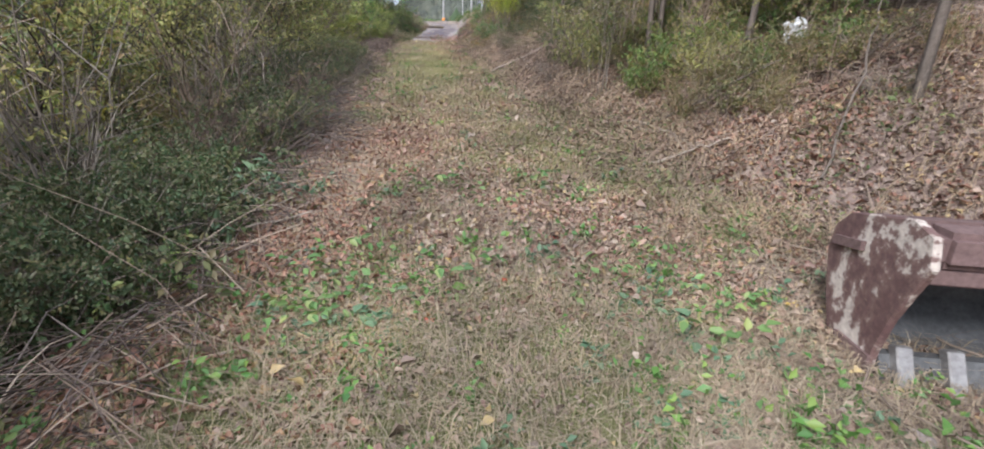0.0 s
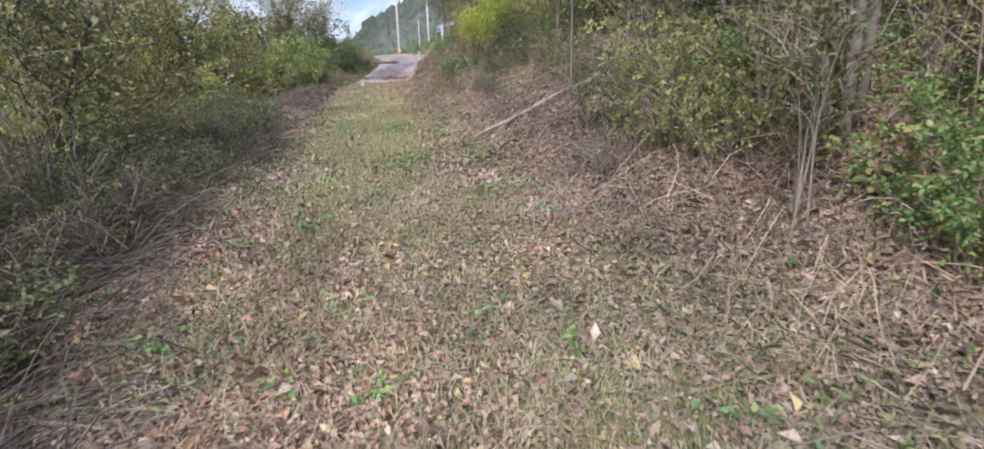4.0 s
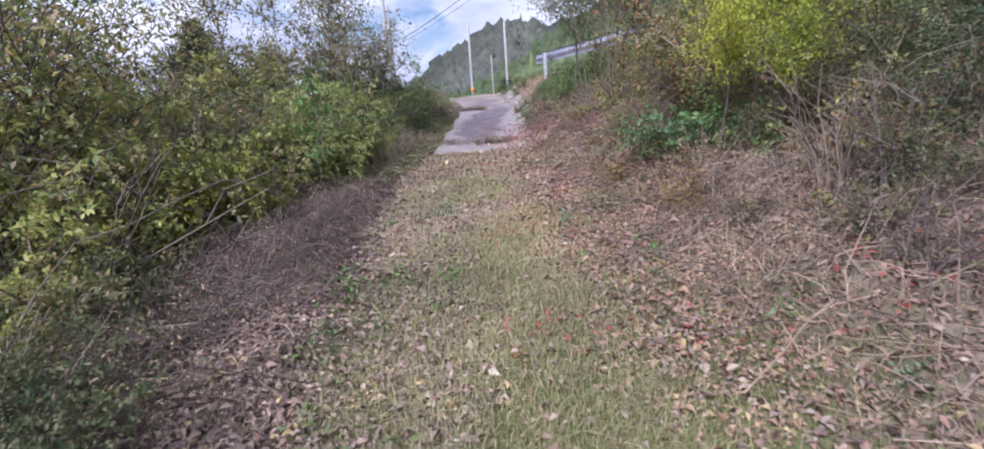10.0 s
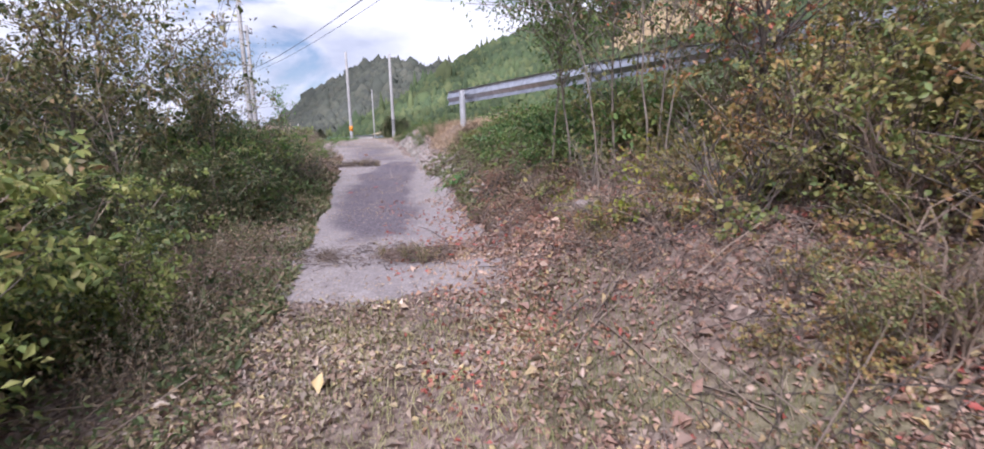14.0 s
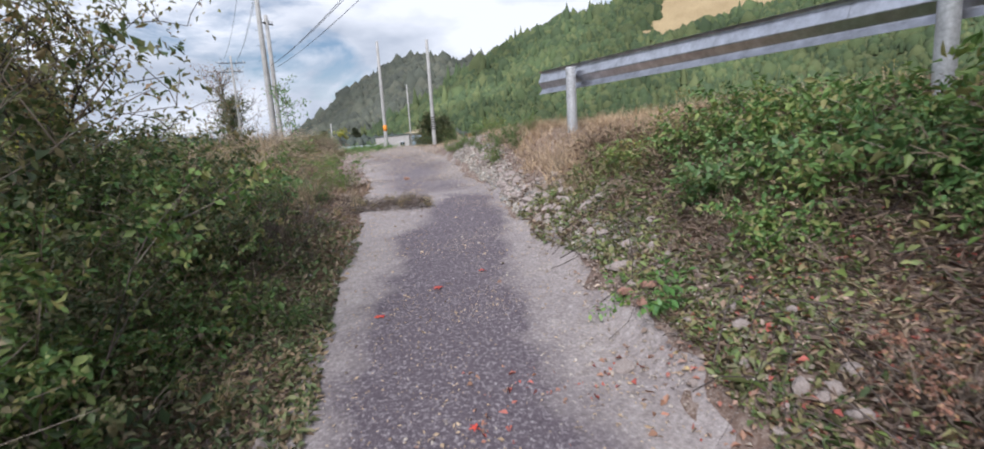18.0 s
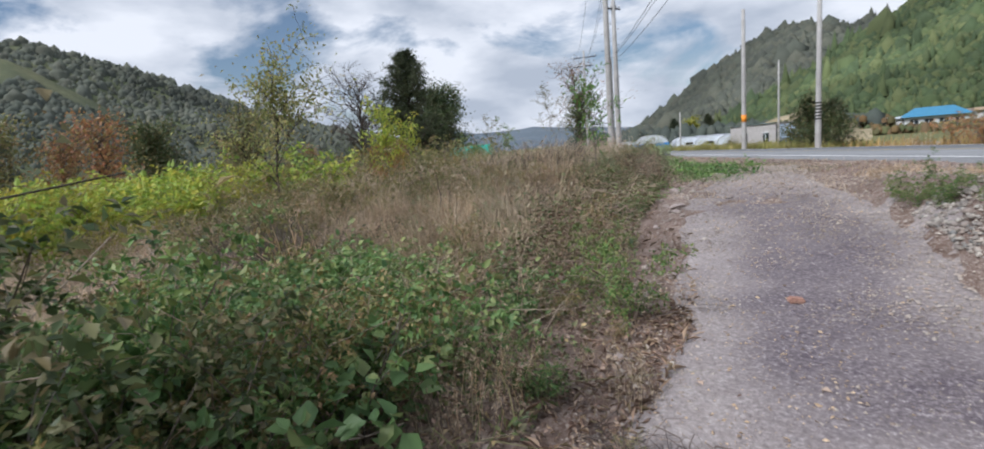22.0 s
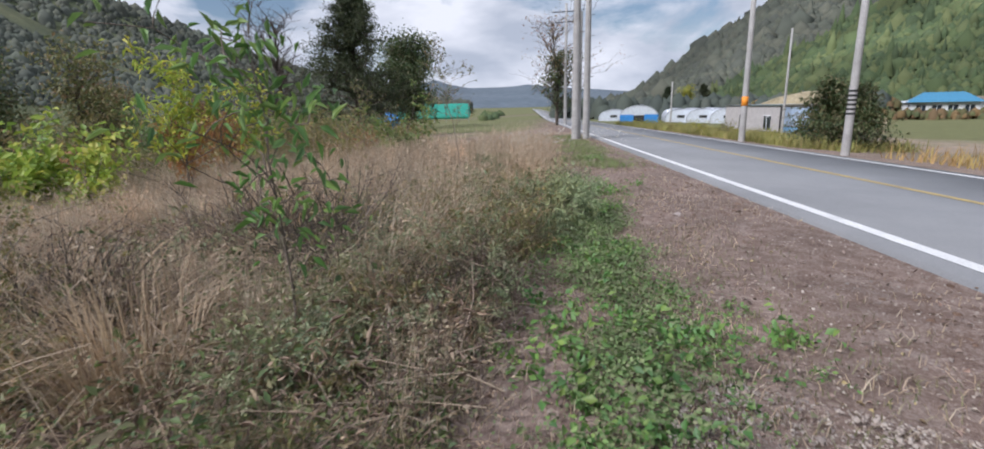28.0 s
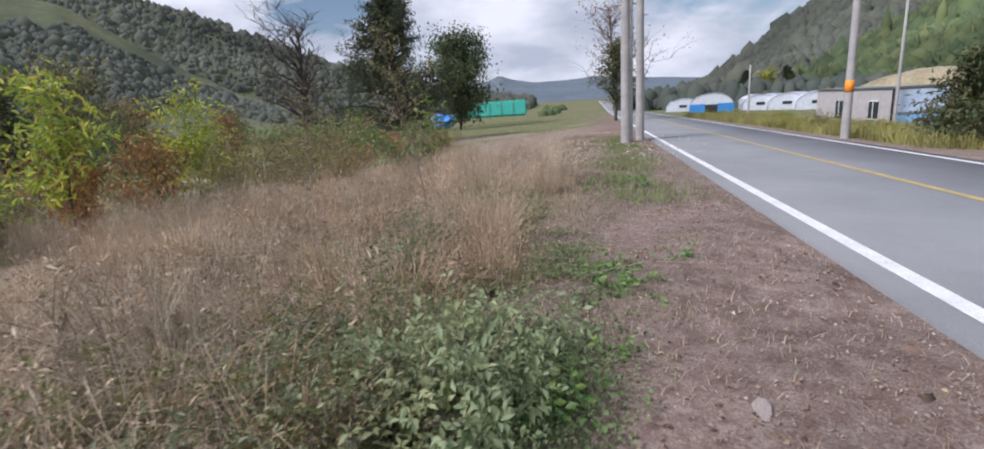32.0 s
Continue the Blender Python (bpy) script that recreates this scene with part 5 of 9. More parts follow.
for x, y, s in ((-2.3, 1.5, 0.4), (-2.5, 2.1, 0.45), (-2.2, 0.9, 0.4), (-2.8, 2.8, 0.45)):
    put_kind(SH_DARK[0], x, y, s, y * 80)
scatter(SH_DARK, 6, 9.0, 12.6, -3.4, -2.7, 0.4, 0.6)
for x, y, s in ((-7.0, 15.6, 1.25), (-7.6, 16.8, 1.4), (-8.2, 18.0, 1.45), (-7.3, 19.4, 1.35), (-8.0, 20.8, 1.4), (-7.0, 14.2, 1.2), (-7.9, 13.4, 1.35), (-8.6, 15.4, 1.45)):
    put_kind(R.choice(SH_ROUND + SH_OLIVE + SH_PALE), x, y, s, x * 77)
for x, y, s in ((-5.0, 12.0, 0.55), (-5.3, 12.8, 0.6), (-4.8, 11.0, 0.5), (-5.6, 13.6, 0.6)):
    put_kind(SH_TANGLE[1], x, y, s, x * 177)
for x, y, s in ((-6.6, 15.0, 1.7), (-7.2, 15.8, 1.9), (-6.9, 17.0, 1.8), (-7.8, 17.6, 2.0), (-7.6, 14.4, 1.8), (-8.3, 16.4, 2.1), (-6.9, 18.2, 1.7), (-7.8, 19.2, 1.8)):
    put_kind(SH_TANGLE[int(x * -10) % 3], x, y, s, x * 177)
    put_kind((SH_OLIVE + SH_PALE)[int(y * 10) % 5], x - 0.2, y + 0.3, s * 0.78, y * 177)
for k in range(44):
    y = R.uniform(22.4, 28.2)
    put_kind(R.choice(SH_WEEDLOW + SH_WEEDLOW[:2] + SH_BRAMBLE[:1]), float(np.interp(y, CT_Y, CT_L)) - R.uniform(0.55, 3.2), y, R.uniform(0.75, 1.25), R.uniform(0, 360), label="dark leafy weeds crowding the track's edge")
scatter(SH_WEEDLOW, 38, 0.4, 4.2, -2.9, -1.7, 0.5, 0.9)
# low dark bushes standing in for the deep shade inside the thicket
scatter(SH_DARK, 26, 4.4, 12.5, -3.2, -2.4, 0.3, 0.48)
scatter(SH_TANGLE, 22, 4.4, 12.5, -3.0, -2.2, 0.5, 0.8)
# bank on the track's right
for k in range(40):
    y = R.uniform(7.2, 11.6)
    put_kind(R.choice(SH_OLIVE + SH_PALE + SH_STEMS + SH_TANGLE[:1] + SH_VINE[:1]), float(np.interp(y, [7, 8.5, 10.3, 11.6], [1.0, 0.75, 0.85, 1.3])) + R.uniform(0.0, 2.6), y, R.uniform(0.45, 0.85), R.uniform(0, 360))
scatter(SH_TWIG + SH_DRYWEED + SH_OLIVE[:1], 14, 7.5, 15, 2.4, 4.4, 0.4, 0.8)
scatter(SH_OLIVE + SH_PALE + SH_TANGLE + SH_DARK[:1], 26, 6.5, 16, 4.2, 6.4, 0.9, 1.4)
scatter(SH_BRUSH + SH_TWIG, 22, 4, 15, 1.7, 4.0, 0.35, 0.7)
scatter(SH_DRYWEED + SH_OLIVE, 12, 4, 15, 2.2, 5.0, 0.4, 0.7)
scatter(SH_OLIVE + SH_PALE + SH_GREEN + SH_TANGLE, 30, 5, 19.5, 4.6, 8.5, 0.9, 1.5)
scatter(SH_RUST[:1] + SH_OLIVE + SH_GREEN[:1], 9, 17.0, 22.5, 1.9, 3.0, 0.35, 0.6)
scatter(SH_VINE, 12, 18.5, 23.0, 1.7, 3.2, 0.35, 0.6)
scatter(SH_REDLOW, 16, 20.6, 23.6, 1.15, 2.3, 0.3, 0.5)
scatter(SH_TWIG + SH_STEMS, 22, 17.5, 22.8, 1.5, 3.4, 0.35, 0.7)
scatter(SH_RUST[:1] + SH_BRUSH + SH_BRUSH + SH_TWIG + SH_DRYWEED + SH_GREEN[:1], 36, 21.0, 25.5, 1.5, 3.4, 0.25, 0.45, keep=lambda x, y: road_ps(x, y)[0] < -3.5)
scatter(SH_LUSH[:1] + SH_VINE + SH_OCHRE + SH_OLIVE[:1] + SH_TANGLE[:2] + SH_PALE[:1], 24, 17.0, 24.0, 2.7, 4.2, 0.5, 0.9, keep=lambda x, y: road_ps(x, y)[0] < -4.3)
for x, y, s in ((-2.4, 25.5, 0.55), (-2.2, 26.1, 0.5), (-1.8, 25.1, 0.6), (-1.5, 25.9, 0.55)):
    put_kind(SH_BRAMBLE[0], x, y, s, y * 70)
for x, y, s in ((-1.5, 17.5, 0.6), (-1.2, 17.1, 0.7)):
    put_kind(SH_BRAMBLE[1], x, y, s, y * 50)
for x, y, s in ((-1.7, 22.6, 0.75), (-1.5, 23.3, 0.85), (-2.1, 23.2, 0.6), (-1.2, 22.0, 0.85), (-1.9, 23.9, 0.7), (-0.9, 23.6, 0.95), (-1.3, 24.4, 0.8), (-2.3, 26.25, 0.62), (-1.95, 25.7, 0.68), (-2.55, 25.55, 0.5), (-1.75, 26.35, 0.62), (-2.75, 26.9, 0.42), (-2.3, 25.0, 0.6), (-1.6, 25.2, 0.7), (-2.7, 24.6, 0.45), (-1.9, 24.3, 0.62)):
    put_kind(SH_LUSH[int(s * 100) % 2], x, y, s, x * 170)
for k in range(30):
    y = R.uniform(13.6, 16.8)
    put_kind(R.choice(SH_BRUSH + SH_STEMS + SH_TANGLE + SH_DRYWEED[:1] + SH_OCHRE[:1]), xc_at(y) + R.uniform(1.9, 3.3), y, R.uniform(0.35, 0.6), R.uniform(0, 360))
for k in range(32):
    y = R.uniform(17.4, 20.8)
    kind = R.choice(SH_OCHRETALL + SH_OCHRETALL + SH_OLIVE[:2] + SH_PALE[:1] + SH_TANGLE[:1])
    put_kind(kind, xc_at(y) + R.uniform(2.3, 4.4), y, R.uniform(0.75, 1.1), R.uniform(0, 360))
for k in range(40):
    y = R.uniform(15.6, 21.8)
    put_kind(R.choice(SH_OCHRE + SH_OCHRE + SH_REDLOW[:1]), xc_at(y) + R.uniform(1.5, 3.6), y, R.uniform(0.3, 0.65), R.uniform(0, 360))
# leafy weeds in front of the dead grass
RW = random.Random(77)
for k in range(26):
    y = 34.6 + 0.2 * k + RW.uniform(-0.1, 0.1)
    x = -8.35 - 0.17 * (y - 35) - abs(RW.gauss(0, 0.45))
    put_kind(RW.choice(SH_GREYWEED + SH_GREYWEED + SH_BROWNWEED), x, y, RW.uniform(0.55, 0.85), RW.uniform(0, 360))
for k in range(10):
    put_kind(RW.choice(SH_GREYWEED + SH_BROWNWEED), RW.uniform(-10.2, -8.4), RW.uniform(31.6, 33.2), RW.uniform(0.5, 0.75), RW.uniform(0, 360))
SH_PALEMUG = [shrub_kind("weed", "bushy grey-green weed with pale lobed leaves", "weeds", "tall weeds", 270 + i, 0.6, 0.45, 16, 900, 0.06, M_LEAF_PALEMUG, M_LEAF_MUG, width=0.45, droop=0.2, per=7) for i in range(2)]
for k in range(16):
    put_kind(SH_PALEMUG[k % 2], -9.3 + RW.gauss(0, 0.32), 38.75 + RW.gauss(0, 0.35), RW.uniform(0.6, 0.95), RW.uniform(0, 360))
for x, y, s in ((-2.75, 26.7, 0.42), (-2.4, 26.3, 0.48), (-2.1, 26.8, 0.5), (-2.6, 27.1, 0.4), (-1.8, 26.4, 0.52), (-2.2, 27.3, 0.42), (-2.0, 25.9, 0.5), (-2.55, 25.85, 0.36), (-1.6, 27.0, 0.5)):
    put_kind(RW.choice(SH_BRAMBLE[:1] + SH_OCHRE + SH_VINE + SH_BRUSH[:1]), x, y, s * 0.8, y * 170)
for x, y, s in ((-6.1, 25.7, 0.4), (-6.25, 26.2, 0.42), (-6.4, 25.4, 0.5), (-6.35, 26.8, 0.42), (-6.6, 26.1, 0.5), (-6.0, 25.1, 0.36)):
    put_kind(RW.choice(SH_DARK + SH_BRAMBLE[:1]), x, y, s, y * 170)
# brambles and weeds by the field
for x, y, s in ((-7.3, 30.2, 0.5), (-8.0, 30.6, 0.5), (-7.0, 29.5, 0.5), (-8.8, 30.7, 0.55), (-8.2, 28.7, 0.75), (-8.9, 28.3, 0.8), (-7.6, 28.9, 0.6), (-8.6, 29.5, 0.7), (-9.5, 29.0, 0.85), (-9.3, 30.1, 0.7), (-10.3, 28.9, 0.8), (-7.9, 29.7, 0.55), (-8.3, 31.9, 0.42), (-8.9, 32.2, 0.45), (-8.0, 31.4, 0.4), (-9.6, 32.0, 0.5), (-7.7, 32.4, 0.32)):
    put_kind(SH_BRAMBLE[1], x, y, s, y * 70)
for k in range(46):
    y = R.uniform(28.5, 35)
    put_kind(R.choice(SH_BRUSH + SH_MUGWORT + SH_DRYWEED), xc_at(y) - R.uniform(1.5, 5.0), y, R.uniform(0.35, 0.7), R.uniform(0, 360))
for k in range(26):
    put_kind(R.choice(SH_MUGWORT + SH_MUGWORT + SH_OLIVE[:1] + SH_BROWNWEED), R.uniform(-12.6, -9.9), R.uniform(31.6, 34.4), R.uniform(0.65, 1.0), R.uniform(0, 360), label="dark olive weeds in a clump in the field")
for k in range(18):
    put_kind(R.choice(SH_BROWNWEED + SH_TANGLE[:1] + SH_MUGWORT[:1]), R.uniform(-11.6, -10.0), R.uniform(36.4, 39.0), R.uniform(0.55, 0.85), R.uniform(0, 360))
for x, y, s in ((-8.6, 31.5, 0.7), (-9.2, 31.8, 0.75), (-8.1, 32.2, 0.6), (-9.0, 32.8, 0.7), (-9.9, 32.5, 0.8), (-8.5, 33.0, 0.65), (-7.8, 31.8, 0.5), (-9.7, 31.3, 0.8)):
    put_kind(SH_BROWNWEED[0], x, y, s, x * 70)
for k in range(170):
    y = R.uniform(31.5, 47)
    x = xc_at(y) - R.uniform(2.0, 9.5)
    if road_ps(x, y)[0] < -3.0:
        put_kind(R.choice(SH_DRYWEED + SH_DRYWEED + SH_BRUSH), x, y, R.uniform(0.7, 1.25), R.uniform(0, 360))
for x, y, s in ((-8.6, 37.3, 0.7), (-9.0, 37.0, 0.8), (-9.3, 38.2, 0.8), (-9.6, 38.6, 0.6), (-9.0, 38.7, 0.5), (-10.0, 38.1, 0.7), (-9.9, 36.8, 0.8), (-9.6, 39.4, 0.7), (-8.7, 36.4, 0.6)):
    put_kind(R.choice(SH_MUGWORT), x, y, s, x * 130)
for x, y, s in ((-9.3, 38.9, 0.5), (-9.8, 38.6, 0.55), (-8.9, 38.6, 0.4), (-10.2, 39.2, 0.5)):
    put_kind(SH_GREYWEED[0], x, y, s * 1.3, y * 99, label="low grey-green leafy weeds on the verge")
for k in range(20):
    y = R.uniform(34.5, 42)
    x = xc_at(y) - R.uniform(1.3, 4.2) - 0.1 * (y - 36)
    if road_ps(x, y)[0] < -3.6:
        put_kind(R.choice(SH_MUGWORT + SH_OLIVE + SH_GREYWEED), x, y, R.uniform(0.3, 0.55), R.uniform(0, 360), label="low mixed green weeds at the field's edge")
for k in range(46):
    y = R.uniform(38, 56)
    x = xc_at(y) - R.uniform(9.5, 17)
    put_kind(R.choice(SH_OLIVE + SH_RUST[:1] + SH_DRYWEED + SH_PALE[:1]), x, y, R.uniform(0.7, 1.2), R.uniform(0, 360))

for k in range(110):
    y = R.uniform(31.5, 48)
    x = xc_at(y) - R.uniform(2.2, 9.5)
    if road_ps(x, y)[0] < -3.2:
        put_kind(R.choice(SH_TUFT), x, y, R.uniform(0.7, 1.5), R.uniform(0, 360))
for k in range(190):
    x, y = road_xy(R.uniform(-5.6, -2.4), R.uniform(-19, -6))
    if x > float(np.interp(y, CT_Y, CT_R)) + 0.4 and y > 26.2:
        put_kind(R.choice(SH_TUFT[:1] + SH_TUFT + SH_BRUSH[:1]), x, y, R.uniform(0.22, 0.4) * (0.6 if y > 30 else 1), R.uniform(0, 360))
for x, y, s in ((-4.25, 31.5, 0.22), (-4.45, 32.2, 0.25), (-4.1, 30.9, 0.2), (-4.6, 32.6, 0.22), (-4.15, 31.9, 0.2), (-4.7, 33.0, 0.18), (-3.95, 30.0, 0.28), (-3.65, 30.2, 0.25), (-3.6, 29.8, 0.24), (-3.85, 30.45, 0.25), (-3.35, 30.0, 0.22), (-3.8, 32.2, 0.28), (-3.5, 32.5, 0.25), (-4.0, 31.7, 0.26), (-3.8, 31.3, 0.24)):
    put_kind(SH_GREEN[2], x, y, s, y * 99, label="low green weeds on the rubble bank")
for k in range(64):
    y = R.uniform(19.2, 31.5)
    x = float(np.interp(y, CT_Y, CT_L)) - R.uniform(0.05, 0.75)
    put_kind(R.choice(SH_BRUSH + SH_DRYWEED[:2] + SH_WEED + SH_MUGWORT[:1] + SH_GREEN[:1]), x, y, R.uniform(0.2, 0.42), R.uniform(0, 360), label="creeping weeds along the concrete edge")
for x, y, s in ((1.6, 5.6, 0.55), (2.05, 5.9, 0.6), (1.9, 5.2, 0.5), (2.5, 5.4, 0.65), (1.35, 6.4, 0.5), (2.7, 6.0, 0.6), (2.2, 4.9, 0.5), (1.75, 6.7, 0.6)):
    put_kind(R.choice(SH_MUGWORT + SH_OLIVE[:1]), x, y, s, y * 77, label="wispy light green weeds on the leafy bank")

scatter(SH_MUGWORT + SH_GREEN + SH_BRUSH, 30, 5.5, 9.5, 2.2, 4.6, 0.3, 0.55)
scatter(SH_DARK + SH_TWIG, 16, 2.0, 7.0, -3.0, -2.0, 0.4, 0.6)
scatter(SH_DRYWEED + SH_BRUSH + SH_TWIG, 22, 9.0, 14.5, 1.5, 4.0, 0.3, 0.6)
scatter(SH_PALE + SH_MUGWORT + SH_OLIVE, 20, 4.8, 8.6, 2.5, 4.2, 0.35, 0.6)
for k in range(34):
    y = R.uniform(34.8, 39.5)
    x = float(np.interp(y, [34.5, 36.6, 38, 40], [-7.3, -8.5, -8.95, -9.9])) - abs(R.gauss(0, 0.8))
    put_kind(R.choice(SH_MUGWORT + SH_DRYWEED + SH_BRUSH), x, y, R.uniform(0.4, 0.75), R.uniform(0, 360), label="mixed grey-green and brown weeds at the field's edge")
for k in range(30):
    y = R.uniform(36.0, 41.0)
    x = float(np.interp(y, [34.5, 36.6, 38, 40], [-7.5, -8.7, -9.2, -10.1])) - R.uniform(0, 4.0)
    put_kind(R.choice(SH_GREYWEED + SH_BROWNWEED), x, y, R.uniform(0.5, 0.85), R.uniform(0, 360))
# trees
TR_PINE = tree_mesh(301, 11.8, 5.8, 95, 30000, 0.3, M_LEAF_PINE, M_BARK_DARK, 0.24, 0.05, 0.14, False, 8, True, 0.02, 0.022)
TR_MIDRUST = tree_mesh(307, 6.5, 3.0, 26, 2000, 0.28, M_LEAF_RUST, M_BARK_DARK, 0.14, 0.08, 0.55, False, 6, spread=0.12)
TR_MIDOLIVE = tree_mesh(308, 6.5, 3.0, 26, 2400, 0.28, M_LEAF_OLIVE, M_BARK_DARK, 0.14, 0.08, 0.55, False, 6, spread=0.12)
TR_ORANGE = tree_mesh(324, 1.7, 1.0, 14, 700, 0.15, M_LEAF_ORANGE, M_BARK, 0.02, 0.15, 0.3, True, 4)
TR_ROUND = tree_mesh(302, 10.0, 4.6, 34, 9000, 0.42, M_LEAF_DARK, M_BARK_DARK, 0.2, 0.03, 0.6, False, 7, spread=0.13)
TR_ROUND2 = tree_mesh(309, 10.0, 5.0, 40, 17000, 0.36, M_LEAF_DARK, M_BARK_DARK, 0.2, 0.03, 0.6, False, 7, spread=0.13)
TR_YELLOWTREE = tree_mesh(306, 7.0, 2.6, 24, 2500, 0.55, M_LEAF_YELLOW, M_BARK_DARK, 0.15, 0.1, 0.6, False, 6, spread=0.15)
TR_BARE = tree_mesh(303, 7.0, 3.6, 34, 0, 0.2, M_LEAF_DARK, M_BARK_DARK, 0.17, 0.2, 0.5, False, 12)
TR_BARE2 = tree_mesh(304, 8.2, 3.8, 34, 700, 0.2, M_LEAF_RUST, M_BARK, 0.13, 0.15, 0.5, False, 12)
TR_JUNIPER = tree_mesh(305, 3.0, 1.6, 44, 5200, 0.2, M_LEAF_DARK, M_BARK_DARK, 0.08, 0.05, 0.3, False, 6, True, 0.02, 0.12)
TR_WOOD = [tree_mesh(310 + i, 5.5, 2.0, 18, 3300, 0.1, (M_LEAF_PALE, M_LEAF_OLIVE, M_LEAF_PALE)[i], M_BARK, 0.05, 0.28, 0.5, False, 6) for i in range(3)]
TR_FIELD = tree_mesh(330, 3.3, 2.0, 12, 2600, 0.1, M_LEAF_PALE, M_BARK_DARK, 0.04, 0.3, 0.45, False, 7, lean=0.1, spread=0.07)
TR_RED = tree_mesh(320, 4.2, 2.0, 22, 2200, 0.075, M_LEAF_REDTREE, M_BARK_DARK, 0.045, 0.2, 0.5, False, 8)
TR_THIN = [tree_mesh(325 + i, 3.2, 0.9, 12, 420, 0.07, M_LEAF_OLIVE, M_BARK_TWIGGY, 0.013, 0.35, 0.45, False, 5, lean=0.15, spread=0.025) for i in range(2)]
TR_SPRAY = tree_mesh(329, 3.2, 1.5, 18, 3200, 0.06, M_LEAF_GREEN, M_BARK_TWIGGY, 0.015, 0.3, 0.38, False, 7, lean=0.15, spread=0.07)
TR_SAP = tree_mesh(321, 2.2, 0.75, 14, 300, 0.11, M_LEAF_BRIGHT, M_BARK, 0.014, 0.3, 0.3, True, 2)
TR_SUMAC = tree_mesh(323, 2.4, 1.1, 14, 800, 0.16, M_LEAF_GOLD, M_BARK, 0.025, 0.3, 0.3, True, 4)
put_tree(TR_PINE, -38.9, 62.5, "tall dark green pine standing beyond the field")
put_tree(TR_ROUND2, -57.5, 88.0, "rounded green broadleaf tree behind the pine", 1.05)
put_tree(TR_BARE, -34.5, 52.5, "leafless grey tree at the edge of the field", 1.05)
put_tree(TR_BARE2, -29.9, 80.0, "nearly bare tree with a few brown leaves by the road", 1.15)
TR_IVY = tree_mesh(345, 6.4, 2.6, 26, 2300, 0.26, M_LEAF_DARK, M_BARK_DARK, 0.14, 0.12, 0.55, False, 10, spread=0.07)
put_tree(TR_IVY, -29.6, 79.5, "half-bare tree clad in dark ivy by the road", 1.0, 80)
put_tree(TR_YELLOWTREE, -46.0, 196.0, "bright golden autumn tree at the foot of the mountain", 1.1, 0, dz=-1.0)
put_tree(TR_PINE, -49.5, 190.0, "dark conifer at the foot of the mountain", 0.7)
put_tree(TR_PINE, -40.0, 192.0, "dark conifer at the foot of the mountain", 0.75, 90)
for p, s, k in ((8.6, 14.4, 0.95), (8.9, 13.0, 0.85)):
    x, y = road_xy(p, s)
    put_tree(TR_JUNIPER, x, y, "dark spreading juniper behind the roadside pole", k, s * 40)
for i, (x, y, s) in enumerate(((1.62, 7.83, 1.0), (1.78, 7.95, 0.9), (2.3, 6.1, 0.85), (2.97, 4.3, 0.9), (1.85, 8.8, 0.9), (2.6, 9.6, 1.0), (4.4, 8.2, 1.1), (2.2, 11.2, 1.0), (4.6, 11.0, 1.2), (1.6, 13.4, 1.0), (3.4, 13.8, 1.1), (5.4, 6.0, 1.2), (0.7, 15.6, 1.0), (3.6, 16.2, 1.1), (1.6, 17.6, 1.0), (6.2, 13.0, 1.2), (6.5, 3.0, 1.2), (5.8, 17.5, 1.1))):
    put_tree(TR_WOOD[i % 3], x, y, "slender tree with thin autumn foliage on the bank", s, i * 77, "tree", "trees on the bank")
TR_LOCUST = tree_mesh(331, 2.6, 1.25, 14, 2600, 0.085, M_LEAF_LOCUST, M_BARK, 0.02, 0.5, 0.42, False, 8, lean=0.12, spread=0.075)
for x, y, s in ((-1.15, 16.5, 0.52), (-0.55, 16.6, 0.58), (-0.8, 15.9, 0.42)):
    put_tree(TR_LOCUST, x, y, "small locust tree with yellow-green autumn leaves", s, x * 90, "tree", "yellow locust trees")
put_tree(TR_RED, -1.1, 20.5, "small tree with reddish autumn leaves", 0.72, 20)
put_tree(TR_RED, 0.4, 23.4, "small tree with reddish autumn leaves", 0.6, 140)
for i, (x, y, s) in enumerate(((-1.98, 21.65, 1.0), (-1.62, 21.3, 1.1), (-1.63, 21.0, 0.9), (0.35, 11.1, 1.3), (-1.0, 22.4, 1.2), (0.92, 7.1, 0.7), (0.85, 7.0, 0.6), (1.0, 7.2, 0.65), (0.97, 7.05, 0.55), (-6.9, 24.6, 0.95), (-7.6, 23.2, 1.1), (-6.6, 22.0, 0.9), (-7.9, 26.2, 0.8), (-7.2, 20.2, 1.1))):
    put_tree(TR_THIN[i % 2], x, y, "thin upright sapling with sparse leaves", s, i * 77, "sapling", "thin saplings")
for i, (x, y, s) in enumerate(((-6.0, 1.5, 0.8), (-6.8, 5.0, 0.7), (-7.6, 8.5, 0.62), (-9.2, 13.5, 0.6), (-5.6, -1.0, 0.8))):
    put_tree(TR_WOOD[i % 3], x, y, "thin leafy tree behind the thicket", s, i * 60, "tree", "trees behind the thicket")
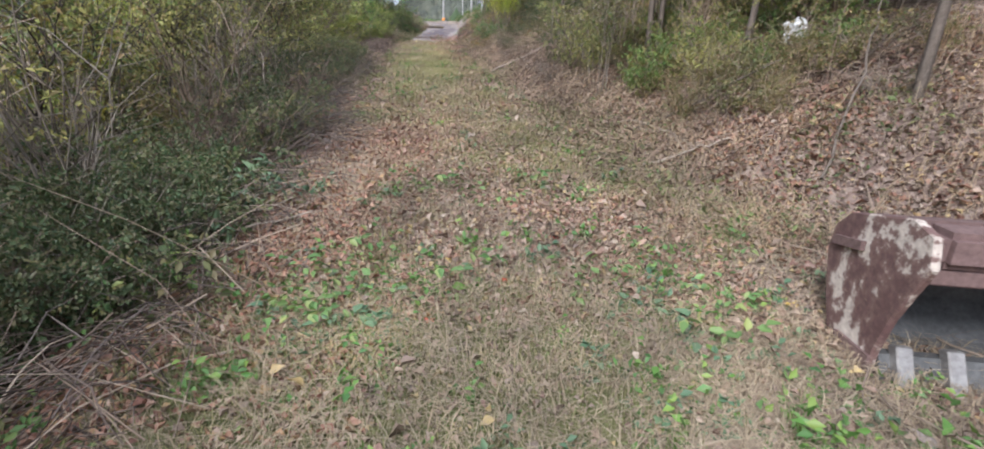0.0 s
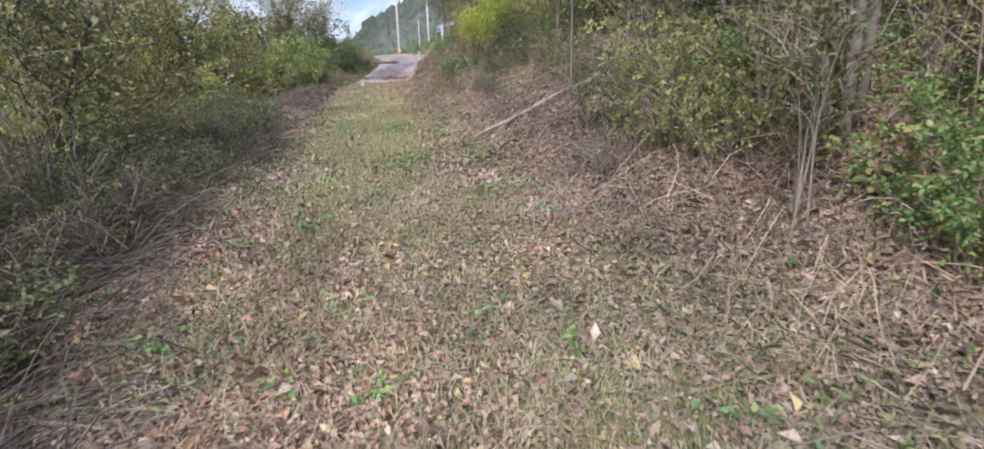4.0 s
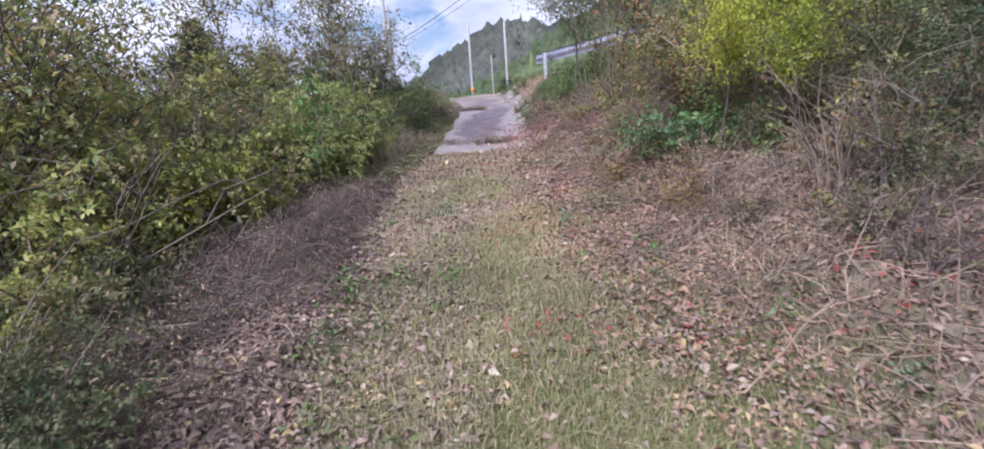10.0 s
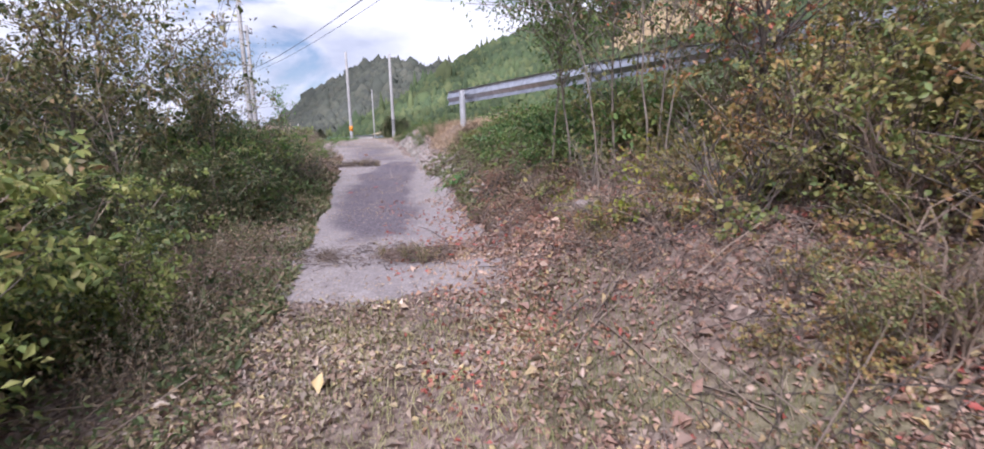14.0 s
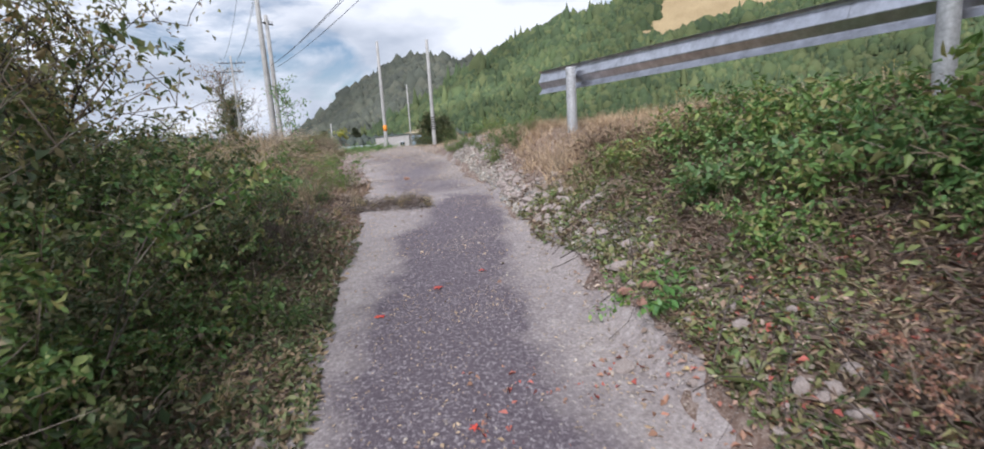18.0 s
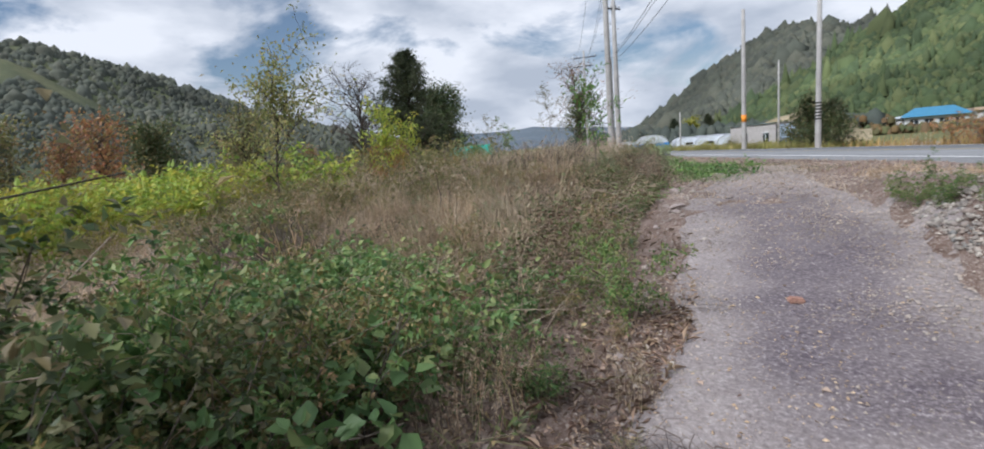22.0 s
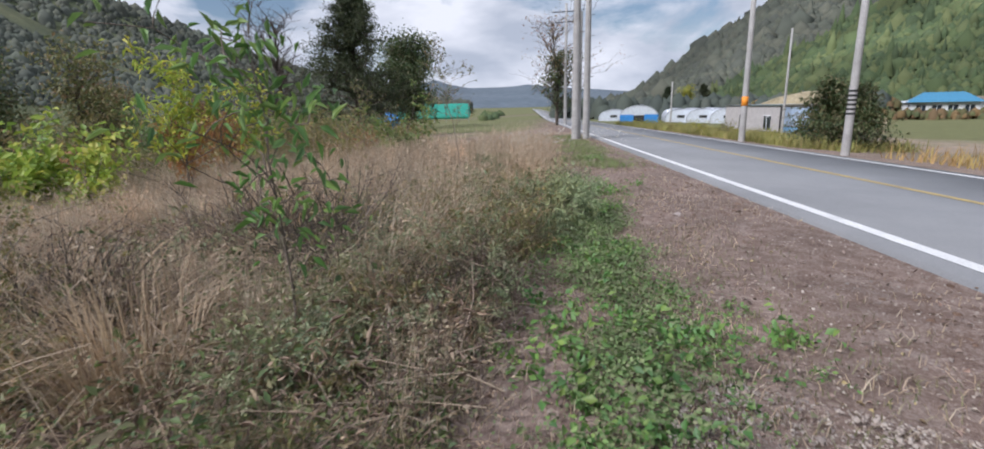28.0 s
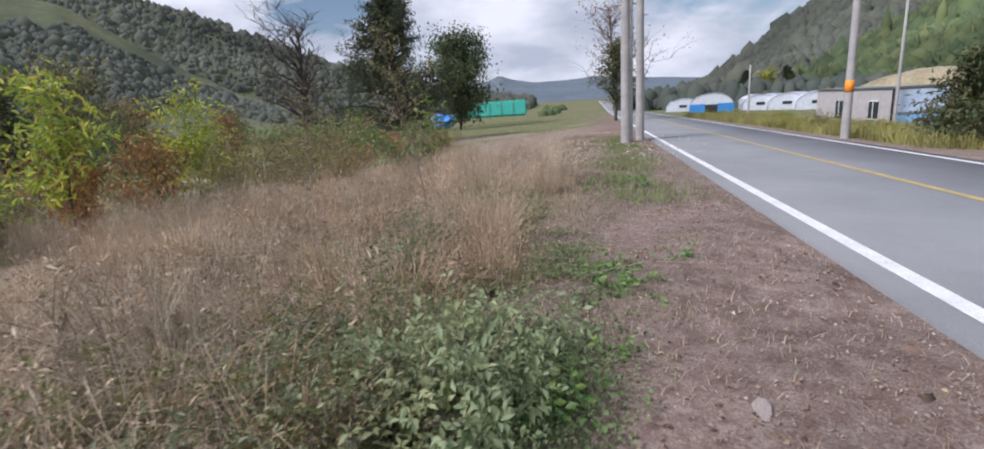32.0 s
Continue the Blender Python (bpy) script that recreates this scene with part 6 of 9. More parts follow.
for i, (x, y, s) in enumerate(((-2.05, 22.4, 1.0), (-1.5, 21.4, 1.0), (-0.9, 23.4, 1.05), (-0.6, 24.6, 0.9), (-2.2, 22.8, 1.1), (-1.7, 22.0, 1.15))):
    put_tree(TR_SPRAY, x, y, "young tree with fine green leaves on the bank", s, 60 + i * 130, "tree", "young trees below the guardrail")
for i, (x, y, s) in enumerate(((-8.6, 12.0, 0.5), (-8.8, 10.0, 0.55))):
    put_tree(TR_WOOD[i % 3], x, y, "thin leafy tree behind the thicket", s, i * 90, "tree", "trees behind the thicket")
put_tree(TR_SAP, -8.72, 35.2, "young sapling with long drooping green leaves", 0.9)
put_tree(TR_FIELD, -15.0, 33.0, "thin leafy tree standing at the field's edge", 1.0, 30)
put_tree(TR_ORANGE, -18.2, 39.2, "young sumac with orange autumn leaves", 0.9)
put_tree(TR_ORANGE, -19.2, 40.6, "young sumac with orange autumn leaves", 1.0, 70)
for i, (x, y, s, m) in enumerate(((-33, 36, 0.95, TR_MIDRUST), (-31, 41.5, 0.95, TR_MIDOLIVE), (-36, 32.5, 1.0, TR_MIDOLIVE), (-30, 33.5, 0.75, TR_MIDRUST), (-38, 40, 1.0, TR_ROUND), (-34, 29, 0.8, TR_ROUND), (-40, 46, 0.8, TR_MIDRUST), (-36, 44, 0.75, TR_MIDOLIVE), (-42, 52, 0.7, TR_MIDOLIVE), (-28, 30, 0.7, TR_MIDOLIVE), (-35, 48.5, 0.6, TR_MIDRUST))):
    put_tree(m, x, y, "olive and rust-brown tree at the far side of the field", s * (0.42 if m is TR_ROUND else 0.68), i * 83, "tree", "trees across the field")
for i, (x, y, s) in enumerate(((-7.3, 22.4, 0.72), (-7.9, 24.2, 0.68), (-8.4, 20.6, 0.72))):
    put_tree(TR_WOOD[1], x, y, "leafy tree with olive and brown leaves behind the thicket", s, i * 110, "tree", "trees behind the thicket")
put_tree(TR_SAP, -5.3, 17.2, "young sapling with bright green leaves", 0.75, 100)
TR_ARCH = [tree_mesh(340 + i, 2.9, 1.9, 14, 2400, 0.075, (M_LEAF_OLIVE, M_LEAF_VINE, M_LEAF_PALE)[i], M_BARK_DARK, 0.035, 0.4, 0.5, False, 8, lean=0.35, spread=0.09) for i in range(3)]
for i, (x, y, s, tn) in enumerate(((-4.3, 2.6, 0.85, 20), (-4.9, 4.4, 0.9, 140), (-4.6, 6.2, 0.8, 250), (-5.2, 7.6, 0.75, 60), (-5.6, 2.2, 1.0, 300), (-4.2, 0.8, 0.9, 190), (-8.2, 16.6, 1.1, 30), (-7.6, 15.2, 1.0, 170), (-8.7, 17.8, 1.15, 260), (-8.3, 13.4, 1.05, 90), (-8.9, 15.4, 1.15, 330))):
    put_tree(TR_ARCH[i % 3], x, y, "arching small tree with olive and yellow leaves over the thicket", s, tn, "tree", "trees behind the thicket")
put_tree(TR_SUMAC, -17.9, 39.0, "young sumac turning yellow and orange", 1.1)
put_tree(TR_SUMAC, -19.5, 41.5, "young sumac turning yellow and orange", 1.0, 80)
put_tree(TR_THIN[0], -13.2, 42.5, "tall slender sapling standing in the field", 0.95, 40)
put_tree(TR_THIN[1], -15.6, 42.0, "tall slender sapling standing in the field", 0.75, 140)

# ---- ground cover ----


def spot(n, y0, y1, a, b2, g, dens=None):
    y = g.uniform(y0, y1, n)
    x = np.interp(y, PATH_Y, PATH_X) + g.uniform(a, b2, n)
    if dens is not None:
        k = g.random(n) < dens(x, y)
        x, y = x[k], y[k]
    return x, y


def off_of(x, y):
    return x - np.interp(y, PATH_Y, PATH_X)


def stuff(name, V, F, mat, label, category):
    return tagged(new(name, mesh_np(name, V, F, mat)), label, category, kind="stuff")


g = np.random.default_rng(11)
x, y = spot(290000, -1.5, 20.5, -3.2, 4.6, g, lambda x, y: (0.5 + 0.5 * smooth(0.4, 0.6, fbm(x * 0.8, y * 0.8, 51))) * (0.5 + 0.5 * smooth(2.0, 4.5, y + 1.2 * np.abs(x))) * (1 - 0.5 * smooth(-1.0, -1.5, off_of(x, y))) * (1 - 0.75 * smooth(-0.5, -1.2, off_of(x, y)) * smooth(9, 7, y)) * (1 - 0.7 * smooth(0.5, 1.2, off_of(x, y)) * smooth(13, 15, y)) * (1 - 0.7 * np.exp(-((off_of(x, y) - 0.25) / 0.4) ** 2) * smooth(9, 10.5, y)))
P = on_ground(x, y, 0.012)
P[:, 2] += g.uniform(0, 0.02, len(P))
V, F = leaves(P, g.normal(size=P.shape) * np.array([1, 1, 0.35]), 0.03 * np.exp(g.normal(size=len(P)) * 0.42), 0.6, 0.28, g)
stuff("leaf_litter", V, F, M_LITTER, "brown and tan fallen leaves strewn over the path", "leaf litter")
x, y = spot(11000, 14, 24.5, 0.0, 4.2, g, lambda x, y: smooth(0.3, 0.6, fbm(x, y, 52)))
P = on_ground(x, y, 0.03)
V, F = leaves(P, g.normal(size=P.shape) * np.array([1, 1, 0.35]), 0.036 * g.uniform(0.5, 1.5, len(P)), 0.65, 0.2, g)
stuff("leaf_litter", V, F, M_LEAF_RED, "reddish fallen leaves beside the track", "leaf litter")
x, y = spot(34000, 20.0, 30,  -2.4, 5.0, g, lambda x, y: 0.25 + 0.75 * smooth(0.9, 1.4, np.abs(x - np.interp(y, PATH_Y, PATH_X))))
k = (np.abs(x - np.interp(y, PATH_Y, PATH_X)) > 0.85) | (g.random(len(x)) < 0.06)
P = on_ground(x[k], y[k], 0.028)
V, F = leaves(P, g.normal(size=P.shape) * np.array([1, 1, 0.35]), 0.036 * g.uniform(0.5, 1.5, len(P)), 0.6, 0.2, g)
stuff("leaf_litter", V, F, M_LITTER, "dry leaves along the concrete track's edges", "leaf litter")
x, y = spot(120000, -1.5, 20.8, -2.0, 2.6, g, lambda x, y: (1 - 0.8 * smooth(-0.6, -1.1, off_of(x, y))) * (1 - 0.72 * smooth(2, 3.4, y)) * (0.25 + 0.75 * smooth(0.38, 0.6, fbm(x * 0.7, y * 0.7, 21))))
V, F = blades(on_ground(x, y), g.uniform(0.03, 0.12, len(x)), 1.4, 0.0024, g)
stuff("dry_grass", V, F, M_STRAW, "short dry straw-coloured grass on the path", "grass")
x, y = spot(42000, -1.2, 9.0, -1.0, 3.4, g, lambda x, y: smooth(0.35, 0.55, fbm(x * 1.1, y * 1.1, 23)) * np.where(y < 2.5, 1.0, 0.32 - 0.025 * y))
V, F = blades(on_ground(x, y, 0.01), g.uniform(0.1, 0.28, len(x)), 2.6, 0.0022, g)
V[:, 2] = np.minimum(V[:, 2], ground_z(V[:, 0], V[:, 1]) + 0.05)
stuff("mown_straw", V, F, M_STRAW, "long pale mown straw lying flat on the path", "straw")
x, y = spot(110000, -1.5, 20.5, -1.6, 1.7, g, lambda x, y: smooth(0.46, 0.64, fbm(x * 0.55 + 9, y * 0.55, 33)))
V, F = blades(on_ground(x, y), g.uniform(0.03, 0.1, len(x)), 0.9, 0.0026, g)
stuff("grass", V, F, M_GRASS, "short patchy green grass along the path", "grass")
x, y = spot(110000, 4.0, 20.0, -1.15, 1.0, g, lambda x, y: smooth(1.1, 0.5, np.abs(off_of(x, y) + 0.1)) * (0.3 + 0.7 * smooth(0.4, 0.56, fbm(x * 0.8, y * 0.8, 24))) * smooth(5, 11, y))
V, F = blades(on_ground(x, y), g.uniform(0.03, 0.1, len(x)), 1.3, 0.0028, g)
stuff("grass", V, F, M_PALEGRASS, "pale yellow-green grass worn short on the path", "grass")
# tall dry grass of the field and of the bank below the guardrail
n = 270000
x, y = g.uniform(-22, -6, n), g.uniform(24, 52, n)
dens = smooth(0.4, 0.56, fbm(x * 0.9, y * 0.9, 61))
k = (x < np.interp(y, PATH_Y, PATH_X) - 1.9 - 1.4 * fbm(y * 0.8, y * 0, 4)) & (road_ps(x, y)[0] < -2.8 - 1.2 * vnoise(y * 0.9, x * 0, 8)) & (g.random(n) < 0.1 + 0.9 * dens)
x, y = x[k], y[k]
hh = g.uniform(0.25, 1.0, len(x)) * (0.3 + 0.95 * smooth(0.3, 0.7, fbm(x * 0.7, y * 0.7, 62))) * (0.35 + 0.65 * smooth(28, 33.5, y))
sway = 6.28 * fbm(x * 0.5, y * 0.5, 91, 3) * 2
V, F = blades(on_ground(x, y), hh, 1.0, 0.0026, g, 0.7, sway)
stuff("tall_dry_grass", V, F, M_DRYTOP, "tall dry wispy grass filling the field", "grass")
# its feathery seed heads
k = g.integers(0, len(x), 210000)
k = k[(g.random(len(k)) < 0.45) | (x[k] > -8.4 - 0.35 * (y[k] - 32)) | (y[k] > 39.8) | (y[k] < 31.5)]
P = on_ground(x[k], y[k]) + np.stack([np.cos(sway[k]), np.sin(sway[k]), 0 * k], 1) * (hh[k] * g.uniform(0, 0.7, len(k)))[:, None] + g.normal(size=(len(k), 3)) * 0.04
P[:, 2] += hh[k] * g.uniform(0.25, 0.95, len(k))
V, F = leaves(P, g.normal(size=P.shape) + np.stack([np.cos(sway[k]), np.sin(sway[k]), 0.6 + 0 * k], 1), 0.029 * np.exp(g.normal(size=len(k)) * 0.4), 0.22, 0.1, g)
stuff("grass_heads", V, F, M_STRAWTOP, "pale feathery heads of the dry field grass", "grass")
n = 22000
x, y = g.uniform(-16, -6, n), g.uniform(26, 46, n)
k = (x < np.interp(y, PATH_Y, PATH_X) - 1.2 - 1.0 * fbm(y * 0.8, y * 0, 4)) & (road_ps(x, y)[0] < -2.5) & (fbm(x * 1.1, y * 1.1, 65) > 0.52)
x, y = x[k], y[k]
V, F = blades(on_ground(x, y), g.uniform(0.1, 0.4, len(x)), 1.3, 0.004, g)
stuff("grass", V, F, M_GRASS, "low green grass between the dry weeds", "grass")
n = 90000
x, y = road_xy(g.uniform(-5.6, -1.6, n), g.uniform(-22, -5, n))
k = (x > np.interp(y, CT_Y, CT_R) + 0.2 + 0.35 * vnoise(x * 2, y * 2, 9)) & (y < 34.5) & (y + 0.8 * (road_ps(x, y)[0] + 3.0) > 26.0) & (g.random(n) < 0.3 + 0.7 * smooth(0.32, 0.52, fbm(x * 1.3, y * 1.3, 63)))
x, y = x[k], y[k]
V, F = blades(on_ground(x, y), g.uniform(0.07, 0.28, len(x)) * (1 - 0.5 * smooth(30.0, 31.5, y)), 1.5, 0.0034, g, 0.8)
stuff("tall_dry_grass", V, F, M_STRAW, "dry straw grass on the bank below the guardrail", "grass")
n = 260
c = g.integers(0, 3, n)
x = np.array([-12.9, -12.2, -11.2])[c] + g.normal(size=n) * 0.3
y = np.array([44.4, 45.2, 46.0])[c] + g.normal(size=n) * 0.45
P = on_ground(x, y)
P[:, 2] += g.uniform(0.5, 0.85, n)
V, F = leaves(np.repeat(P, 5, 0), g.normal(size=(n * 5, 3)) * np.array([1, 1, 0.3]), 0.03, 0.5, 0.1, g)
stuff("flower_heads", V, F, M_PETAL, "small white flower heads among the dry grass", "flowers")
# turf between the clover and the bare dirt
n = 60000
x, y = road_xy(g.uniform(-4.2, -1.0, n), g.uniform(-9, 22, n))
pp = road_ps(x, y)[0]
k = (g.random(n) < smooth(-1.0, -2.6, pp) * smooth(0.36, 0.54, fbm(x * 1.1, y * 1.1, 67))) & (y > 35.0)
x, y = x[k], y[k]
V, F = blades(on_ground(x, y), g.uniform(0.02, 0.08, len(x)), 1.4, 0.003, g)
stuff("grass", V, F, M_TURF, "thin olive-brown turf on the verge", "grass")
# straw and clods of the verge
n = 170000
x, y = g.uniform(-22, -4, n), g.uniform(33.5, 66, n)
pp = road_ps(x, y)[0]
k = (pp > -4.2) & (pp < -0.3) & (g.random(n) < np.clip((-pp) / 2.6, 0.1, 1) * smooth(0.35, 0.58, fbm(x * 1.2, y * 1.2, 66)))
x, y = x[k], y[k]
V, F = blades(on_ground(x, y), g.uniform(0.02, 0.09, len(x)), 1.5, 0.003, g)
stuff("dry_grass", V, F, M_DRYTOP, "short dead grass on the reddish dirt verge", "grass")
n = 60000
x, y = g.uniform(-18, -4, n), g.uniform(33.5, 56, n)
pp = road_ps(x, y)[0]
k = (pp > -4.5) & (pp < -0.3) & (g.random(n) < np.clip((-pp) / 3.0, 0.1, 1))
P = on_ground(x[k], y[k], 0.015)
V, F = leaves(P, g.normal(size=P.shape) * np.array([1, 1, 0.35]), 0.024 * g.uniform(0.4, 1.7, len(P)), 0.6, 0.25, g)
stuff("leaf_litter", V, F, M_LITTER, "scattered dead leaves on the dirt verge", "leaf litter")
n = 9000
yy, uu = 19.3 + np.abs(g.normal(size=n)) * 0.55, g.uniform(0, 1, n)
xx = np.interp(yy, CT_Y, CT_L) * (1 - uu) + np.interp(yy, CT_Y, CT_R) * uu
k = g.random(n) < smooth(0.35, 0.55, fbm(xx * 1.5, yy * 1.5, 72))
P = on_ground(xx[k], yy[k], 0.02)
V, F = leaves(P, g.normal(size=P.shape) * np.array([1, 1, 0.35]), 0.036 * g.uniform(0.5, 1.5, len(P)), 0.6, 0.2, g)
stuff("leaf_litter", V, F, M_LITTER, "dry leaves drifted over the concrete's lip", "leaf litter")
# low weeds: leaves on short stalks in a loose mat


def weed_mat(x, y, h, size, mat, label, g, width=0.45, name="low_weeds", category="weeds", flat=0.5):
    P = on_ground(x, y, 0.015)
    P[:, 2] += h * g.random(len(x)) ** 1.5
    V, F = leaves(P, g.normal(size=P.shape) * np.array([1, 1, flat]) + np.array([0, 0, 0.25]), size * np.exp(g.normal(size=len(x)) * 0.35), width, 0.15, g)
    return stuff(name, V, F, mat, label, category)


def dead_stems(n, y0, y1, a, b2, mat, label, g, long=0.45, high=0.2, keep=None):
    """A tangle of thin bent dead stems lying over one another."""
    x, y = spot(n, y0, y1, a, b2, g, keep)
    n = len(x)
    az, L = g.uniform(0, 6.28, n), long * np.exp(g.normal(size=n) * 0.4)
    lift, rise = g.random(n) ** 2 * high, g.normal(size=n) * 0.25
    t = np.linspace(-0.5, 0.5, 4)
    X = x[:, None] + (np.cos(az) * L)[:, None] * t + g.normal(size=(n, 4)) * 0.02
    Y = y[:, None] + (np.sin(az) * L)[:, None] * t + g.normal(size=(n, 4)) * 0.02
    Z = sheet_z(X, Y) + 0.012 + lift[:, None] * (1 - 1.2 * t**2) + np.maximum(0, (rise * L)[:, None] * (t + 0.5))
    lines = np.stack([X, Y, Z], -1)
    r = g.uniform(0.0015, 0.0045, n)
    V, F = tubes([(lines[i], np.array([1, 0.9, 0.75, 0.4]) * r[i]) for i in range(n)], 3)
    return stuff("dead_stems", V, F, mat, label, "dead stems")


g = np.random.default_rng(21)
# dead brush, its dark heaps also filling in for shade under the thicket
dead_stems(5200, 4.6, 12.8, -3.4, -2.0, M_DEADSTEM, "dead brush heaped under the thicket, toned dark for its shade", g, 0.42, 0.6, lambda x, y: smooth(-1.8, -2.5, off_of(x, y)))
dead_stems(9500, 1.0, 17.5, -3.6, -1.15, M_DEADSTEM, "tangle of dead stems along the thicket, toned dark for its shade", g, 0.45, 0.28, lambda x, y: smooth(-1.0, -1.8, off_of(x, y)) * (0.25 + 0.75 * smooth(0.4, 0.6, fbm(x * 0.9, y * 0.9, 77))))
dead_stems(3200, 4.5, 16.5, 1.2, 4.4, M_PALESTEM, "pale dead stems matted on the bank", g, 0.32, 0.22, lambda x, y: smooth(0.9, 1.6, off_of(x, y)) * (0.3 + 0.7 * smooth(0.38, 0.6, fbm(x, y, 78))))
dead_stems(3600, 14.6, 17.6, -2.7, -1.1, M_DEADSTEM, "brown heap of dead brush beside the track", g, 0.2, 0.36)
dead_stems(700, 8.6, 12.2, 1.7, 3.6, M_DEADSTEM, "dark tangle of dead stems on the bank", g, 0.5, 0.35)
# sticks whose dark tone also stands for the shaded hollow
dead_stems(1000, 0.4, 3.6, -3.2, -1.3, M_DEADSTEM, "heap of dead sticks beside the thicket, toned dark for its shade", g, 0.3, 0.25)
dead_stems(130, 1.2, 4.2, -3.0, -1.2, M_PALESTEM, "pale dry sticks beside the thicket", g, 0.8, 0.3)
dead_stems(900, 28.2, 28.8, -1.05, 0.05, M_DEADSTEM, "strip of dead weeds across the concrete", g, 0.14, 0.12)
dead_stems(400, 21.3, 21.9, -0.9, 0.6, M_DEADSTEM, "strip of dead weeds across the concrete", g, 0.14, 0.1)
dead_stems(1500, 14.0, 26.5, 1.0, 3.4, M_DEADSTEM, "brown dead stems below the shrubs", g, 0.4, 0.2)
dead_stems(2600, 29.0, 36.5, -7.5, -1.4, M_PALESTEM, "pale broken stalks lying in the field", g, 0.6, 0.3, lambda x, y: smooth(0.35, 0.55, fbm(x, y, 79)))
# red-brown leaves gathered below the trees; thicket side toned darker for its shade
x, y = spot(36000, 0.6, 9.0, -2.9, -0.3, g, lambda x, y: smooth(-0.2, -1.0, off_of(x, y)) * (0.3 + 0.7 * smooth(0.36, 0.56, fbm(x * 0.9, y * 0.9, 53))))
P = on_ground(x, y, 0.02)
V, F = leaves(P, g.normal(size=P.shape) * np.array([1, 1, 0.4]), 0.035 * np.exp(g.normal(size=len(P)) * 0.35), 0.62, 0.28, g)
stuff("leaf_litter", V, F, M_LITTER_RED, "red-brown fallen leaves beside the thicket, toned darker for its shade", "leaf litter")
x, y = spot(125000, 9.5, 23.6, 0.0, 4.2, g, lambda x, y: smooth(0.1, 1.0, off_of(x, y)) * (0.3 + 0.7 * smooth(0.36, 0.56, fbm(x * 0.9, y * 0.9, 54))) * (0.35 + 0.65 * smooth(13, 15.5, y)) * (1 - 0.75 * smooth(1.5, 2.2, off_of(x, y)) * smooth(17.5, 16.0, y)))
P = on_ground(x, y, 0.02)
V, F = leaves(P, g.normal(size=P.shape) * np.array([1, 1, 0.4]), 0.031 * np.exp(g.normal(size=len(P)) * 0.38), 0.62, 0.28, g)
stuff("leaf_litter", V, F, M_LITTER_PINK, "red-brown fallen leaves over the track's edge", "leaf litter")
x, y = spot(15000, 2.5, 12.0, -0.8, 1.6, g, lambda x, y: smooth(0.5, 0.6, fbm(x * 1.0 + 3, y * 1.0, 58)))
P = on_ground(x, y, 0.025)
V, F = leaves(P, g.normal(size=P.shape) * np.array([1, 1, 0.4]), 0.03 * np.exp(g.normal(size=len(P)) * 0.35), 0.62, 0.28, g)
stuff("leaf_litter", V, F, M_LITTER_PINK, "patches of reddish fallen leaves on the path", "leaf litter")
x, y = spot(42000, 0.8, 9.0, 1.7, 5.0, g, lambda x, y: smooth(1.6, 2.4, off_of(x, y)) * (0.3 + 0.7 * smooth(0.36, 0.52, fbm(x * 0.9, y * 0.9, 59))))
P = on_ground(x, y, 0.025)
V, F = leaves(P, g.normal(size=P.shape) * np.array([1, 1, 0.4]), 0.036 * np.exp(g.normal(size=len(P)) * 0.35), 0.62, 0.28, g)
stuff("leaf_litter", V, F, M_LITTER_RED, "red-brown fallen leaves covering the bank", "leaf litter")
# green strips of grass on the path
x, y = spot(60000, 9.5, 18.0, -0.7, 1.0, g, lambda x, y: np.exp(-((off_of(x, y) - 0.25) / 0.42) ** 2) * smooth(0.44, 0.56, fbm(x * 0.9, y * 0.9, 55)))
V, F = blades(on_ground(x, y), g.uniform(0.03, 0.085, len(x)), 1.1, 0.0026, g)
stuff("grass", V, F, M_GRASS, "green grass strip along the middle of the path", "grass")
x, y = spot(46000, 1.5, 9.5, -1.3, 1.4, g, lambda x, y: np.maximum(np.exp(-((off_of(x, y) + 0.5) / 0.22) ** 2), np.exp(-((off_of(x, y) - 0.65) / 0.3) ** 2)) * smooth(0.42, 0.58, fbm(x * 0.8, y * 0.8, 56)))
V, F = blades(on_ground(x, y), g.uniform(0.04, 0.12, len(x)), 1.0, 0.0026, g)
stuff("grass", V, F, M_GRASS, "patches of green grass on the path", "grass")
# weeds at the foot of the thicket and along the concrete
x, y = spot(36000, -0.5, 17.5, -4.2, -1.5, g, lambda x, y: smooth(-1.4, -2.4, off_of(x, y)) * (0.2 + 0.8 * smooth(0.4, 0.6, fbm(x * 0.8, y * 0.8, 57))))
weed_mat(x, y, 0.08 + 0.35 * smooth(-1.7, -3.0, off_of(x, y)), 0.045, M_WEEDDARK, "dark low weeds at the foot of the thicket", g)
n = 56000
y = g.uniform(18.0, 27.6, n)
u = g.random(n) ** 1.3 * 1.9 - 0.12
x = np.interp(y, CT_Y, CT_L) - u - 0.25 * (fbm(y * 1.2, y * 0, 58) - 0.5)
k = g.random(n) < 0.35 + 0.65 * smooth(0.35, 0.55, fbm(x * 1.2, y * 1.2, 59))
weed_mat(x[k], y[k], 0.04 + 0.5 * smooth(0.0, 1.3, u[k]), 0.036, M_WEEDDARK, "dark weeds crowding the concrete track's edge", g)
n = 32000
